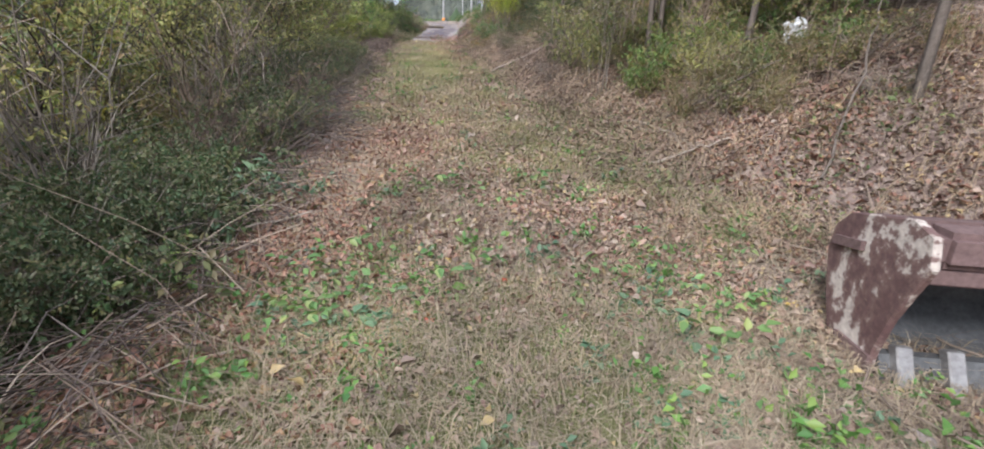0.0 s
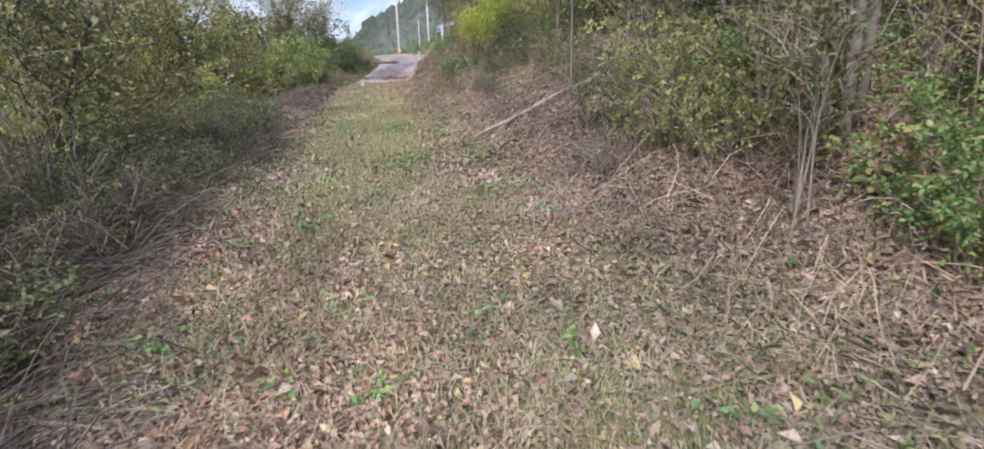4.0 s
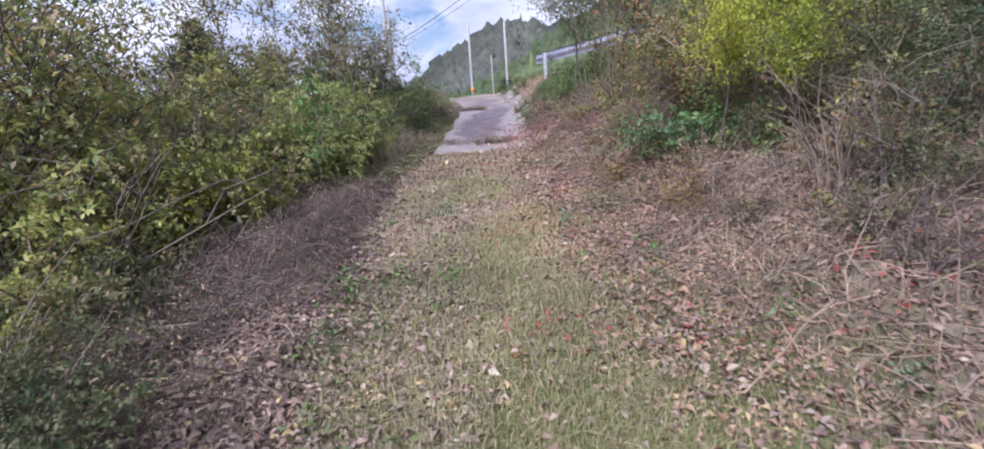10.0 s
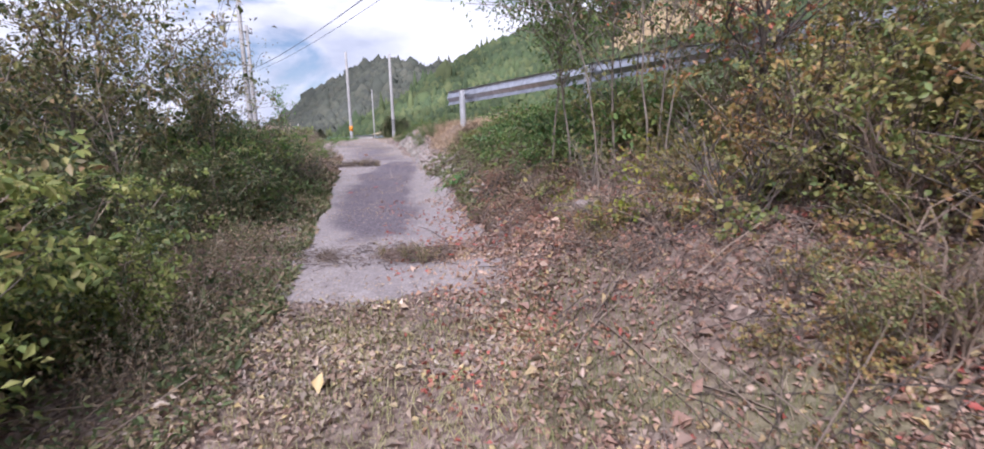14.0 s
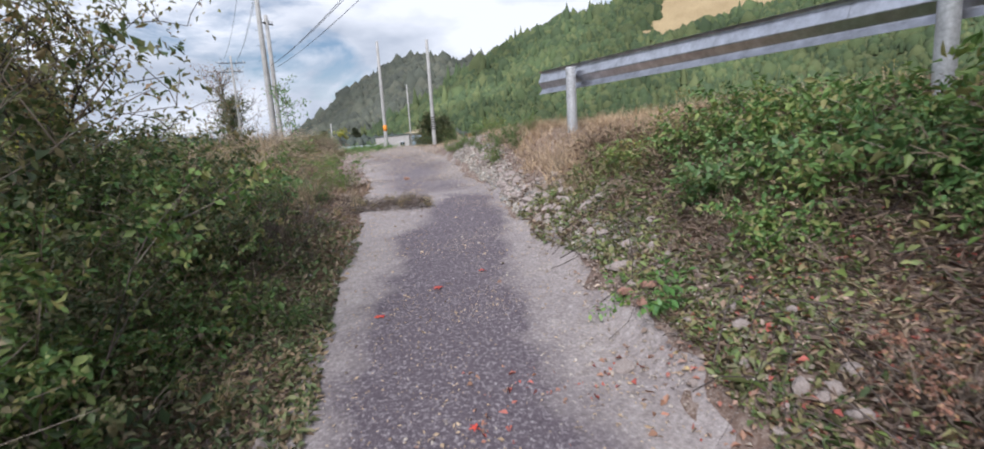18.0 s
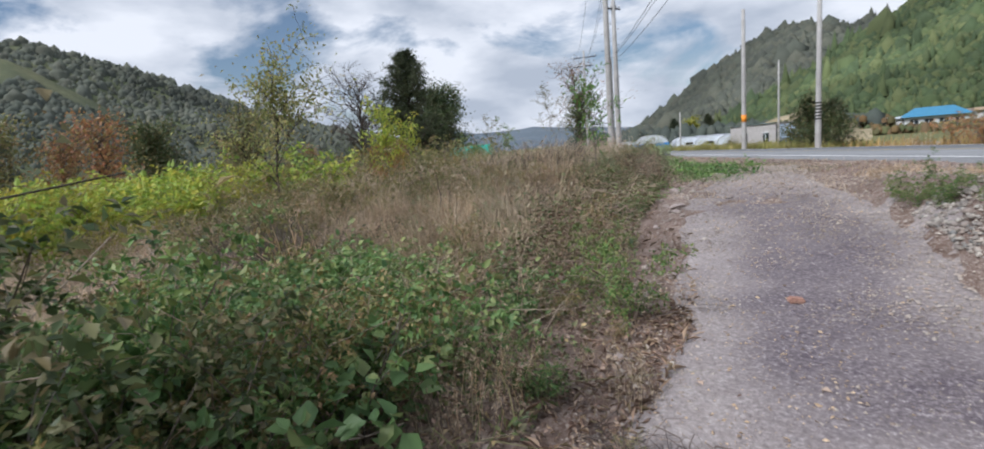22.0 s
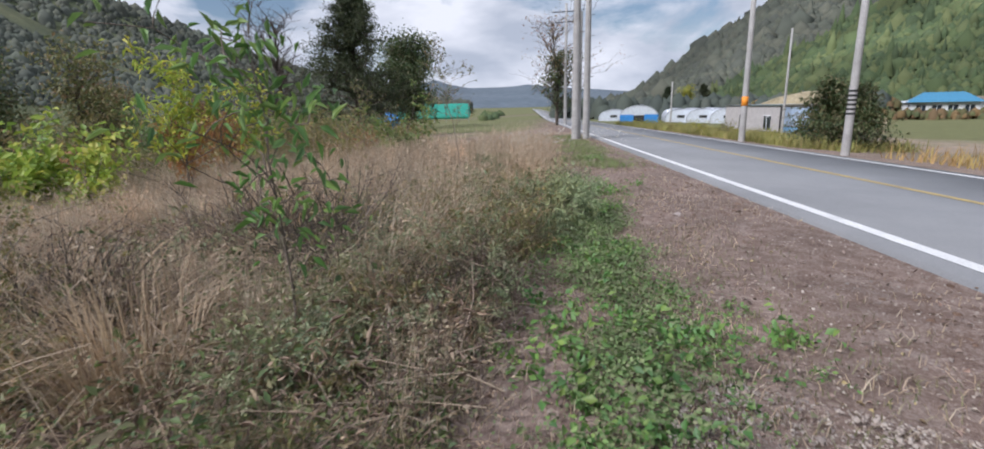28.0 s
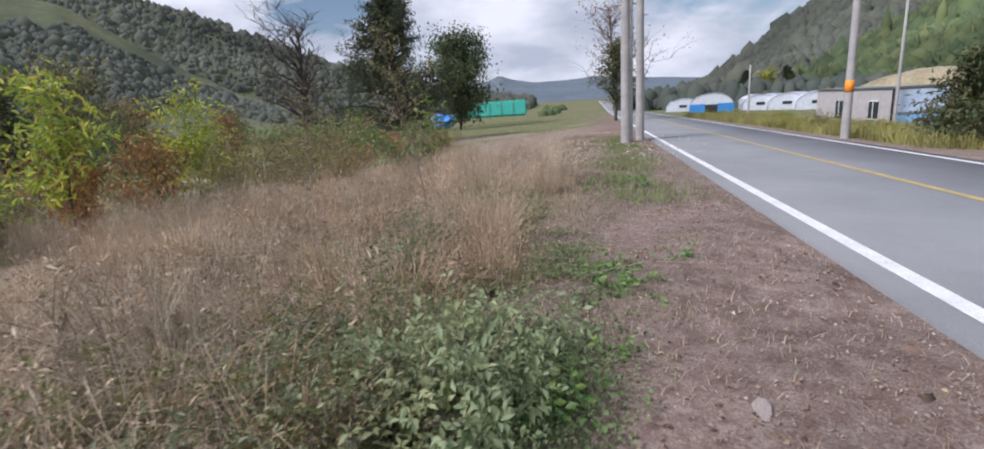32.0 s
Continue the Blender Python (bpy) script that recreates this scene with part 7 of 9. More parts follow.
y = g.uniform(22.6, 27.5, n)
u = g.random(n) ** 1.2 * 2.4
x = np.interp(y, CT_Y, CT_R) + u - 0.02 + 0.3 * (fbm(y * 1.2, y * 0, 60) - 0.5)
k = (g.random(n) < 0.25 + 0.75 * smooth(0.38, 0.56, fbm(x * 1.2, y * 1.2, 61))) & (road_ps(x, y)[0] < -3.2)
weed_mat(x[k], y[k], 0.03 + 0.28 * smooth(0.2, 1.4, u[k]), 0.036, M_WEEDMIX, "mixed low weeds on the bank beside the concrete", g)
n = 52000
y = g.uniform(21.5, 28.0, n)
u = g.random(n) ** 1.2 * 2.2
x = np.interp(y, CT_Y, CT_R) + u + 0.3 * (fbm(y * 1.2, y * 0, 60) - 0.5)
k = (g.random(n) < smooth(0.62, 0.42, fbm(x * 1.2, y * 1.2, 61))) & (road_ps(x, y)[0] < -3.2)
weed_mat(x[k], y[k], 0.03 + 0.2 * smooth(0.2, 1.2, u[k]), 0.046, M_DEADWEED, "dead brown weeds on the bank beside the concrete", g, 0.16)
n = 14000
y = g.uniform(25.5, 32.0, n)
u = g.random(n) ** 1.2 * 1.5 - 0.1
x = np.interp(y, CT_Y, CT_L) - u - 0.3 * (fbm(y * 1.2, y * 0, 58) - 0.5)
k = g.random(n) < 0.2 + 0.8 * smooth(0.38, 0.55, fbm(x * 1.2, y * 1.2, 83))
weed_mat(x[k], y[k], 0.03 + 0.3 * smooth(0.1, 1.1, u[k]), 0.046, M_DEADWEED, "dead brown weeds beside the concrete", g, 0.16)
# straw, dead weeds and small green leaves over the bank
x, y = spot(40000, 3.2, 17.0, 1.2, 4.8, g, lambda x, y: smooth(1.0, 1.7, off_of(x, y)) * (0.25 + 0.75 * smooth(0.38, 0.55, fbm(x * 1.2, y * 1.2, 85))))
weed_mat(x, y, 0.16, 0.045, M_DEADWEED, "dead brown weeds matted over the bank", g, 0.16)
# bank leaves, their dark tone partly the shade under the trees
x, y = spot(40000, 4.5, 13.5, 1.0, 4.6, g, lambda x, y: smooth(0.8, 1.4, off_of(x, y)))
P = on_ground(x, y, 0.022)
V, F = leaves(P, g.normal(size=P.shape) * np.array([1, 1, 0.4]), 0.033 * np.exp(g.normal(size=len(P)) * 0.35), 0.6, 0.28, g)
stuff("leaf_litter", V, F, M_LITTER_SHADED, "brown fallen leaves over the bank, toned dark for shade", "leaf litter")
x, y = spot(20000, 2.2, 8.5, -1.0, 1.5, g, lambda x, y: 0.3 + 0.7 * smooth(0.4, 0.56, fbm(x * 1.1 + 8, y * 1.1, 89)))
P = on_ground(x, y, 0.026)
V, F = leaves(P, g.normal(size=P.shape) * np.array([1, 1, 0.4]), 0.028 * np.exp(g.normal(size=len(P)) * 0.38), 0.6, 0.28, g)
stuff("leaf_litter", V, F, M_LITTER_RED, "red-brown fallen leaves over the path", "leaf litter")
x, y = spot(44000, 3.2, 17.0, 1.1, 4.8, g, lambda x, y: smooth(0.46, 0.6, fbm(x * 1.1 + 5, y * 1.1, 86)))
weed_mat(x, y, 0.12, 0.034, M_WEEDMIX, "small green weeds scattered over the bank", g)
x, y = spot(26000, 3.2, 17.0, 1.2, 4.8, g, lambda x, y: smooth(1.0, 1.7, off_of(x, y)) * (0.3 + 0.7 * smooth(0.4, 0.56, fbm(x * 1.3, y * 1.3 + 7, 87))))
V, F = blades(on_ground(x, y, 0.01), g.uniform(0.08, 0.3, len(x)), 2.0, 0.0024, g)
stuff("dry_grass", V, F, M_STRAW, "dry straw lying over the bank", "grass")
x, y = spot(38000, 0.2, 9.5, -1.6, 2.4, g, lambda x, y: 0.3 + 0.7 * smooth(0.4, 0.56, fbm(x * 1.4, y * 1.4 + 3, 90)))
V, F = blades(on_ground(x, y, 0.012), g.uniform(0.03, 0.13, len(x)), 2.4, 0.0022, g)
stuff("dry_grass", V, F, M_STRAW, "short bits of pale straw lying over the path", "grass")
# leaves at the thicket's foot, its shade mixed into their tone
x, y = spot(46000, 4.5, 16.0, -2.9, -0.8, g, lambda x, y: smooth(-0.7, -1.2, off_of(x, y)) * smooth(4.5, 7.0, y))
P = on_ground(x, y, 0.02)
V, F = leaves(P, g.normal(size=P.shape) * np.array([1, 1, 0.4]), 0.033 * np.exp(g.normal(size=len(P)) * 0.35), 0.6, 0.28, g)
stuff("leaf_litter", V, F, M_LITTER_SHADED, "purplish-brown fallen leaves below the thicket, toned dark for shade", "leaf litter")
x, y = spot(20000, 4.5, 15.0, -2.4, -0.5, g, lambda x, y: smooth(0.5, 0.6, fbm(x * 1.2 + 2, y * 1.2, 88)))
weed_mat(x, y, 0.05, 0.032, M_WEEDMIX, "small green weeds among the fallen leaves", g)
# green weeds between the concrete and the field
n = 110000
y = g.uniform(28.6, 44.0, n)
lft = np.where(y < 34.5, np.interp(y, CT_Y, CT_L), np.interp(y, [34.5, 36.6, 38, 40, 44], [-6.85, -8.1, -8.55, -9.4, -11.6]))
u = g.random(n) ** 1.2 * 4.2
x = lft - u - 0.3 - 0.5 * (fbm(y * 0.9, y * 0, 63) - 0.3)
k = g.random(n) < (0.12 + 0.88 * smooth(0.4, 0.55, fbm(x * 1.0, y * 1.0, 64))) * np.where(y < 31.5, smooth(4.4, 1.5, u), smooth(2.4, 0.7, u))
weed_mat(x[k], y[k], 0.05 + 0.34 * smooth(0.1, 1.0, u[k]), 0.04, M_WEEDMIX, "low green weeds between the track and the field", g)
n = 60000
y = g.uniform(29.0, 44.0, n)
x = np.interp(y, [28.6, 34.5, 36.6, 38, 40, 44], [-6.4, -7.1, -8.3, -8.9, -9.8, -12.0]) - g.random(n) * 5.5
k = g.random(n) < smooth(0.45, 0.58, fbm(x * 0.8, y * 0.8, 68))
weed_mat(x[k], y[k], 0.42 * smooth(0.4, 0.62, fbm(x[k] * 0.8, y[k] * 0.8, 68)), 0.044, M_DEADWEED, "dead brown weeds matted at the field's edge", g, 0.16)
n = 16000
y = g.uniform(28.8, 34.0, n)
x = np.interp(y, [28.6, 34.5, 36.6], [-6.5, -7.2, -8.4]) - g.random(n) * 4.5
k = g.random(n) < smooth(0.42, 0.56, fbm(x * 1.1 + 4, y * 1.1, 82))
weed_mat(x[k], y[k], 0.3 * smooth(0.4, 0.62, fbm(x[k] * 1.1 + 4, y[k] * 1.1, 82)), 0.036, M_WEEDDARK, "dark green weeds among the dry grass", g)
# clover along the verge
n = 56000
y = g.uniform(34.6, 42.5, n)
x = np.interp(y, [34.6, 36, 37.3, 38.2, 39.5, 42.5], [-6.85, -7.25, -7.85, -8.3, -8.95, -10.8]) + 0.05 + g.normal(size=n) * (0.22 + 0.12 * vnoise(y * 2, y * 0, 12))
k = g.random(n) < smooth(0.41, 0.52, fbm(x * 1.4, y * 1.4, 69)) * (0.35 + 0.65 * smooth(35.0, 36.4, y)) * np.interp(y, [34, 39, 42.5], [1, 0.9, 0.4])
weed_mat(x[k], y[k], 0.07, 0.019, M_CLOVER, "bright green clover along the dirt verge", g, 0.85, "clover", "clover", 0.35)
x, y = road_xy(g.normal(-1.7, 0.45, 9000), g.uniform(4, 20, 9000))
k = fbm(x * 0.8, y * 0.8, 70) > 0.42
V, F = blades(on_ground(x[k], y[k]), g.uniform(0.05, 0.16, k.sum()), 0.9, 0.006, g)
stuff("grass", V, F, M_CLOVER, "green grass on the verge near the poles", "grass")
n = 26000
x, y = road_xy(g.uniform(6.2, 11.0, n), g.uniform(12, 52, n))
V, F = blades(on_ground(x, y), g.uniform(0.2, 0.65, n), 0.8, 0.012, g)
stuff("tall_grass", V, F, M_FARGRASS, "tall yellow-green grass below the greenhouses", "grass")
n = 22000
x, y = road_xy(g.uniform(7.0, 30.0, n), g.uniform(-30, 9, n))
k = fbm(x * 0.3, y * 0.3, 84) > 0.4
V, F = blades(on_ground(x[k], y[k]), g.uniform(0.2, 0.7, k.sum()), 0.9, 0.014, g)
stuff("tall_dry_grass", V, F, M_OCHRE, "ochre dry grass on the field beyond the road", "grass")
# loose twigs
g = np.random.default_rng(12)
lines = []
for k in range(1100):
    yy = g.uniform(-1, 20)
    xx = float(np.interp(yy, PATH_Y, PATH_X)) + g.choice([g.uniform(-3.0, -1.2), g.uniform(1.0, 4.0)])
    a, L = g.uniform(0, 6.28), g.uniform(0.15, 0.8)
    t = np.linspace(-0.5, 0.5, 4)
    px, py = xx + np.cos(a) * L * t, yy + np.sin(a) * L * t + g.normal(size=4) * 0.02
    pts = on_ground(px, py, 0.02)
    pts[:, 2] += np.abs(g.normal()) * 0.08 * (t + 0.5)
    lines.append((pts, np.full(4, g.uniform(0.002, 0.006))))
V, F = tubes(lines, 3)
stuff("twigs", V, F, M_TWIG, "dry twigs scattered over the ground", "twigs")
# small green weeds on the path and on the verge
for cx, cy, n in WEED_SPOTS:
    for _ in range(n):
        put_kind(R.choice(SH_ROSETTE), cx + R.gauss(0, 0.16), cy + R.gauss(0, 0.16), R.uniform(0.7, 1.3), R.uniform(0, 360), 0.01)
for cx, cy, n in ((-0.9, 1.9, 8), (-0.3, 1.5, 5), (1.0, 1.9, 9), (1.3, 1.5, 8), (0.9, 2.6, 6), (-0.8, 2.8, 6), (1.6, 2.6, 4), (-0.1, 2.9, 4)):
    for _ in range(n):
        put_kind(R.choice(SH_WEED), cx + R.gauss(0, 0.22), cy + R.gauss(0, 0.25), R.uniform(0.6, 1.2), R.uniform(0, 360), 0.01)
for _ in range(110):
    y = R.uniform(0.8, 17)
    x = xc_at(y) + R.choice([R.uniform(-1.4, 0), R.uniform(0.3, 1.7)])
    put_kind(R.choice(SH_WEED), x, y, R.uniform(0.4, 1.1), R.uniform(0, 360), 0.01)
for cx, cy, rr, n in ((-6.7, 35.3, 0.45, 16), (-6.8, 36.5, 0.4, 14), (-7.6, 36.7, 0.5, 12), (-8.1, 37.8, 0.5, 14), (-8.8, 39.5, 0.5, 14), (-7.3, 35.9, 0.6, 10), (-9.6, 41.6, 0.7, 12), (-11.8, 46.2, 1.0, 16), (-7.4, 33.6, 0.4, 6), (-3.3, 25.0, 0.3, 5)):
    for _ in range(n):
        put_kind(R.choice(SH_WEED[:2]), cx + R.gauss(0, rr * 0.5), cy + R.gauss(0, rr * 0.5), R.uniform(0.6, 1.3), R.uniform(0, 360), 0.01)

# ---- excavator bucket ----
M_RUSTPAINT, nt, b = nodes_of("worn_bucket_paint")
v = nt.nodes.new("ShaderNodeTexCoord").outputs["Object"]
na, nb = noise_tex(nt, 5.5, 6, 0.7, v), noise_tex(nt, 30, 5, 0.7, v)
ca = ramp(nt, [(0.42, (0.13, 0.075, 0.075)), (0.52, (0.2, 0.13, 0.12)), (0.56, (0.55, 0.5, 0.46)), (0.66, (0.66, 0.62, 0.57))])
nt.links.new(na.outputs["Fac"], ca.inputs[0])
cb = ramp(nt, [(0.3, (0.7, 0.65, 0.62)), (0.7, (1.2, 1.15, 1.1))])
nt.links.new(nb.outputs["Fac"], cb.inputs[0])
nt.links.new(mixc(nt, 1.0, ca.outputs[0], cb.outputs[0], "MULTIPLY"), b.inputs["Base Color"])
b.inputs["Roughness"].default_value = 0.7
bump_from(nt, b, nb.outputs["Fac"], 0.4, 0.005)
M_RUSTPLAIN = surf("rusty_brown_steel", [(0.3, (0.14, 0.09, 0.085)), (0.7, (0.24, 0.16, 0.15))], 4, 0.7, 40, 0.4, 0.005, 0.2, True)
M_STEELIN = surf("grey_bucket_steel", [(0.3, (0.1, 0.1, 0.1)), (0.7, (0.2, 0.2, 0.2))], 4, 0.55, 40, 0.3, 0.004, 0.5, True)
M_TOOTH = surf("worn_steel_tooth", [(0.3, (0.3, 0.28, 0.27)), (0.7, (0.45, 0.43, 0.42))], 6, 0.45, 40, 0.3, 0.004, 0.6, True)


def extrude_yz(pts, x0, x1):
    """A slab from an outline in y and z, between x0 and x1."""
    bm = bmesh.new()
    a = [bm.verts.new((x0, y, z)) for y, z in pts]
    c = [bm.verts.new((x1, y, z)) for y, z in pts]
    bm.faces.new(a[::-1])
    bm.faces.new(c)
    n = len(pts)
    for i in range(n):
        bm.faces.new((a[i], a[(i + 1) % n], c[(i + 1) % n], c[i]))
    bmesh.ops.recalc_face_normals(bm, faces=bm.faces)
    return bm


BX, BY = 1.5, 1.9
bucket = thing("excavator_bucket", "rusty brown excavator bucket with worn paint lying on the path's edge", "excavator bucket", m=pose(BX, BY, float(ground_z(BX, BY)) - 0.06, 0, 0, -3) @ Matrix.Diagonal((1.12, 1.12, 1.09, 1)))
back = [(0.1, 0.02), (0.28, -0.03), (0.4, 0.06), (0.49, 0.22), (0.56, 0.42), (0.54, 0.54), (0.45, 0.62)]
side = back + [(0.08, 0.71), (-0.03, 0.68), (-0.06, 0.57), (-0.01, 0.46), (0.05, 0.32), (0.09, 0.16)]
W_B = 1.15
for x0, x1 in ((0.0, 0.03), (W_B - 0.03, W_B)):
    bm = extrude_yz(side, x0, x1)
    bmesh.ops.bevel(bm, geom=[e for e in bm.edges if abs(e.verts[0].co.x - e.verts[1].co.x) < 1e-6], offset=0.006, segments=1, affect="EDGES")
    plate = part("side_plate", from_bm("side_plate", bm, M_RUSTPAINT), bucket, "side plate with flaked brown and white paint")
    part("cutter", from_bm("cutter", extrude_yz([(0.08, 0.0), (0.3, -0.02), (0.33, 0.12), (0.09, 0.14)], x0 - 0.012, x0 - 0.001), M_RUSTPLAIN), plate)
    part("gusset", from_bm("gusset", extrude_yz([(0.3, 0.5), (0.5, 0.46), (0.5, 0.5), (0.3, 0.54)], x0 - 0.02, x0 - 0.001), M_RUSTPLAIN), plate)
inner = [(y - 0.03 * (y > 0.2), z + (0.03 if z < 0.5 else -0.03)) for y, z in back]
bm = bmesh.new()
rows_ = [[bm.verts.new((x, y, z)) for y, z in back + inner[::-1]] for x in (0.028, W_B - 0.028)]
n = len(rows_[0])
for i in range(n):
    bm.faces.new((rows_[0][i], rows_[0][(i + 1) % n], rows_[1][(i + 1) % n], rows_[1][i]))
bmesh.ops.recalc_face_normals(bm, faces=bm.faces)
part("shell", from_bm("shell", bm, M_STEELIN), bucket, "dark curved inner shell")
part("top_plate", from_bm("top_plate", extrude_yz([(0.45, 0.62), (0.08, 0.71), (0.08, 0.68), (0.44, 0.585)], 0.03, W_B - 0.03), M_RUSTPLAIN), bucket)
bm = box_bm(0.03, -0.05, 0.57, W_B - 0.03, 0.1, 0.7, 0.025)
part("top_beam", from_bm("top_beam", bm, M_RUSTPLAIN), bucket)
part("top_flange", from_bm("top_flange", box_bm(0.03, -0.02, 0.5, W_B - 0.03, 0.02, 0.568, 0.008), M_RUSTPLAIN), bucket)
part("lip", from_bm("lip", extrude_yz([(0.02, -0.01), (0.1, 0.15), (0.14, 0.15), (0.1, -0.02)], 0.03, W_B - 0.03), M_STEELIN), bucket)
for k in range(6):
    x = 0.1 + k * 0.178
    bm = extrude_yz([(-0.05, -0.05), (0.0, -0.06), (0.13, 0.18), (0.08, 0.2), (0.02, 0.1)], x - 0.03, x + 0.03)
    bmesh.ops.bevel(bm, geom=bm.edges[:], offset=0.006, segments=1, affect="EDGES")
    part("tooth", from_bm("tooth", bm, M_TOOTH), bucket)

# ---- litter, branches and stones ----
M_BAG = surf("white_plastic", [(0.3, (0.66, 0.66, 0.66)), (0.7, (0.8, 0.8, 0.8))], 8, 0.4, 40, 0.4, 0.01, 0, True)


def lump(seed, rough, sub=2):
    bm = bmesh.new()
    bmesh.ops.create_icosphere(bm, subdivisions=sub, radius=1.0)
    g = np.random.default_rng(seed)
    ax = g.normal(size=(6, 3))
    for v in bm.verts:
        d = sum(max(0.0, float(np.dot(ax[i], v.co))) ** 2 for i in range(6))
        v.co *= 1 - rough * (0.25 * math.sin(d * 2.0 + seed) + g.uniform(-0.1, 0.1))
    return bm


for name, x, y, s, lab in (("plastic_bag", 2.95, 6.45, (0.16, 0.12, 0.17), "crumpled white plastic bag on the leafy bank"), ("plastic_bag", -10.95, 31.2, (0.22, 0.16, 0.08), "crumpled white plastic sheet in the dry weeds")):
    t = tagged(new(name, from_bm(name, lump(5, 0.9, 3), M_BAG)), lab, "plastic bag")
    t.matrix_basis = pose(x, y, float(ground_z(x, y)) + s[2] * 0.7, 0, 0, 40) @ Matrix.Diagonal((*s, 1))


M_BARK_TAN = surf("tan_dry_wood", [(0.3, (0.22, 0.17, 0.14)), (0.7, (0.38, 0.31, 0.26))], 5, 0.85, 50, 0.5, 0.006, 0, True)


def branch(pts, r0, r1, mat, label, seed=0, twigs=5):
    g = np.random.default_rng(seed)
    pts = np.array(pts, float)
    t = np.linspace(0, len(pts) - 1, 12)
    L = np.stack([np.interp(t, np.arange(len(pts)), pts[:, k]) for k in range(3)], 1) + g.normal(size=(12, 3)) * 0.012
    th = thing("fallen_branch", label, "branch", "fallen branches", m=pose(*pts[0]))
    v, f = tubes([(L - pts[0], np.linspace(r0, r1, 12))], 8)
    part("limb", mesh_np("limb", v, f, mat, True), th)
    for k in range(twigs):
        i = g.integers(2, 11)
        S = stem_line(g, L[i] - pts[0], g.uniform(0.15, 0.5), g.uniform(0.8, 2.0), 5, 0.08)
        v, f = tubes([(S, np.linspace(min(r0, r1) * 0.4, 0.0015, 5))], 5)
        part("twig", mesh_np("twig", v, f, mat, True), th)


def gz(x, y, up=0.0):
    return (x, y, float(ground_z(x, y)) + up)


branch([(-0.9, 11.35, 1.09), (-0.4, 11.36, 1.32), (0.1, 11.37, 1.56), (0.75, 11.38, 1.86)], 0.02, 0.034, M_BARK_TAN, "long pale fallen branch on the bank", 1, 3)
branch([gz(1.08, 4.92, 0.02), gz(1.4, 4.8, 0.06), gz(1.75, 4.65, 0.1)], 0.012, 0.007, M_BARK_PALE, "pale stick lying in the leaves", 2, 3)
branch([gz(1.1, 5.8, 0.02), gz(1.6, 5.6, 0.1), gz(2.3, 5.2, 0.35)], 0.009, 0.005, M_BARK, "thin stick leaning on the bank", 3, 4)
branch([gz(2.2, 3.9, 0.05), gz(2.7, 4.6, 0.3), gz(3.2, 5.4, 0.7)], 0.012, 0.006, M_BARK, "bare branch leaning over the bank", 4, 5)
branch([gz(-0.5, 14.0, 0.05), gz(0.2, 14.2, 0.12), gz(0.9, 14.1, 0.2)], 0.022, 0.015, M_BARK_PALE, "pale broken branch on the bank", 5, 4)
branch([gz(-0.6, 13.8, 0.04), gz(0.0, 13.7, 0.08), gz(0.5, 13.5, 0.2)], 0.018, 0.012, M_BARK_PALE, "pale broken branch on the bank", 6, 4)
branch([gz(-0.9, 12.9, 0.03), gz(-0.6, 12.3, 0.06), gz(-0.2, 11.9, 0.1)], 0.014, 0.01, M_BARK, "thin branch on the ground", 7, 5)
branch([gz(-2.9, 2.0, 0.05), gz(-2.2, 2.6, 0.14), gz(-1.5, 3.3, 0.06)], 0.012, 0.006, M_BARK_PALE, "pale dry stem lying beside the thicket", 8, 5)
branch([gz(-3.2, 2.4, 0.1), gz(-2.4, 2.8, 0.2), gz(-1.7, 3.5, 0.08)], 0.01, 0.006, M_BARK_PALE, "pale dry stem lying beside the thicket", 9, 5)
branch([gz(-3.3, 3.0, 0.2), gz(-2.6, 3.1, 0.22), gz(-1.8, 3.7, 0.1)], 0.012, 0.005, M_BARK_PALE, "pale dry stem lying beside the thicket", 10, 5)
branch([gz(-4.9, 9.6, 0.1), gz(-4.5, 9.9, 0.7), gz(-4.0, 10.4, 1.0), gz(-3.5, 10.8, 0.6)], 0.006, 0.003, M_BARK, "arching bare cane over the brush", 11, 3)
branch([gz(-2.9, 5.6, 0.05), gz(-3.1, 5.9, 0.6), gz(-3.3, 6.3, 1.1)], 0.008, 0.003, M_BARK_PALE, "thin pale upright stem", 12, 2)
branch([gz(-5.6, 13.4, 0.1), gz(-5.2, 13.9, 0.9), gz(-4.6, 14.6, 0.9), gz(-4.2, 15.0, 0.5)], 0.005, 0.003, M_BARK, "arching bare cane over the brush", 13, 3)
branch([gz(-9.3, 31.7, 0.0), gz(-9.4, 31.8, 0.4), gz(-9.55, 31.9, 0.8)], 0.01, 0.006, M_BARK_DARK, "dark bare stick standing in the weeds", 14, 0)

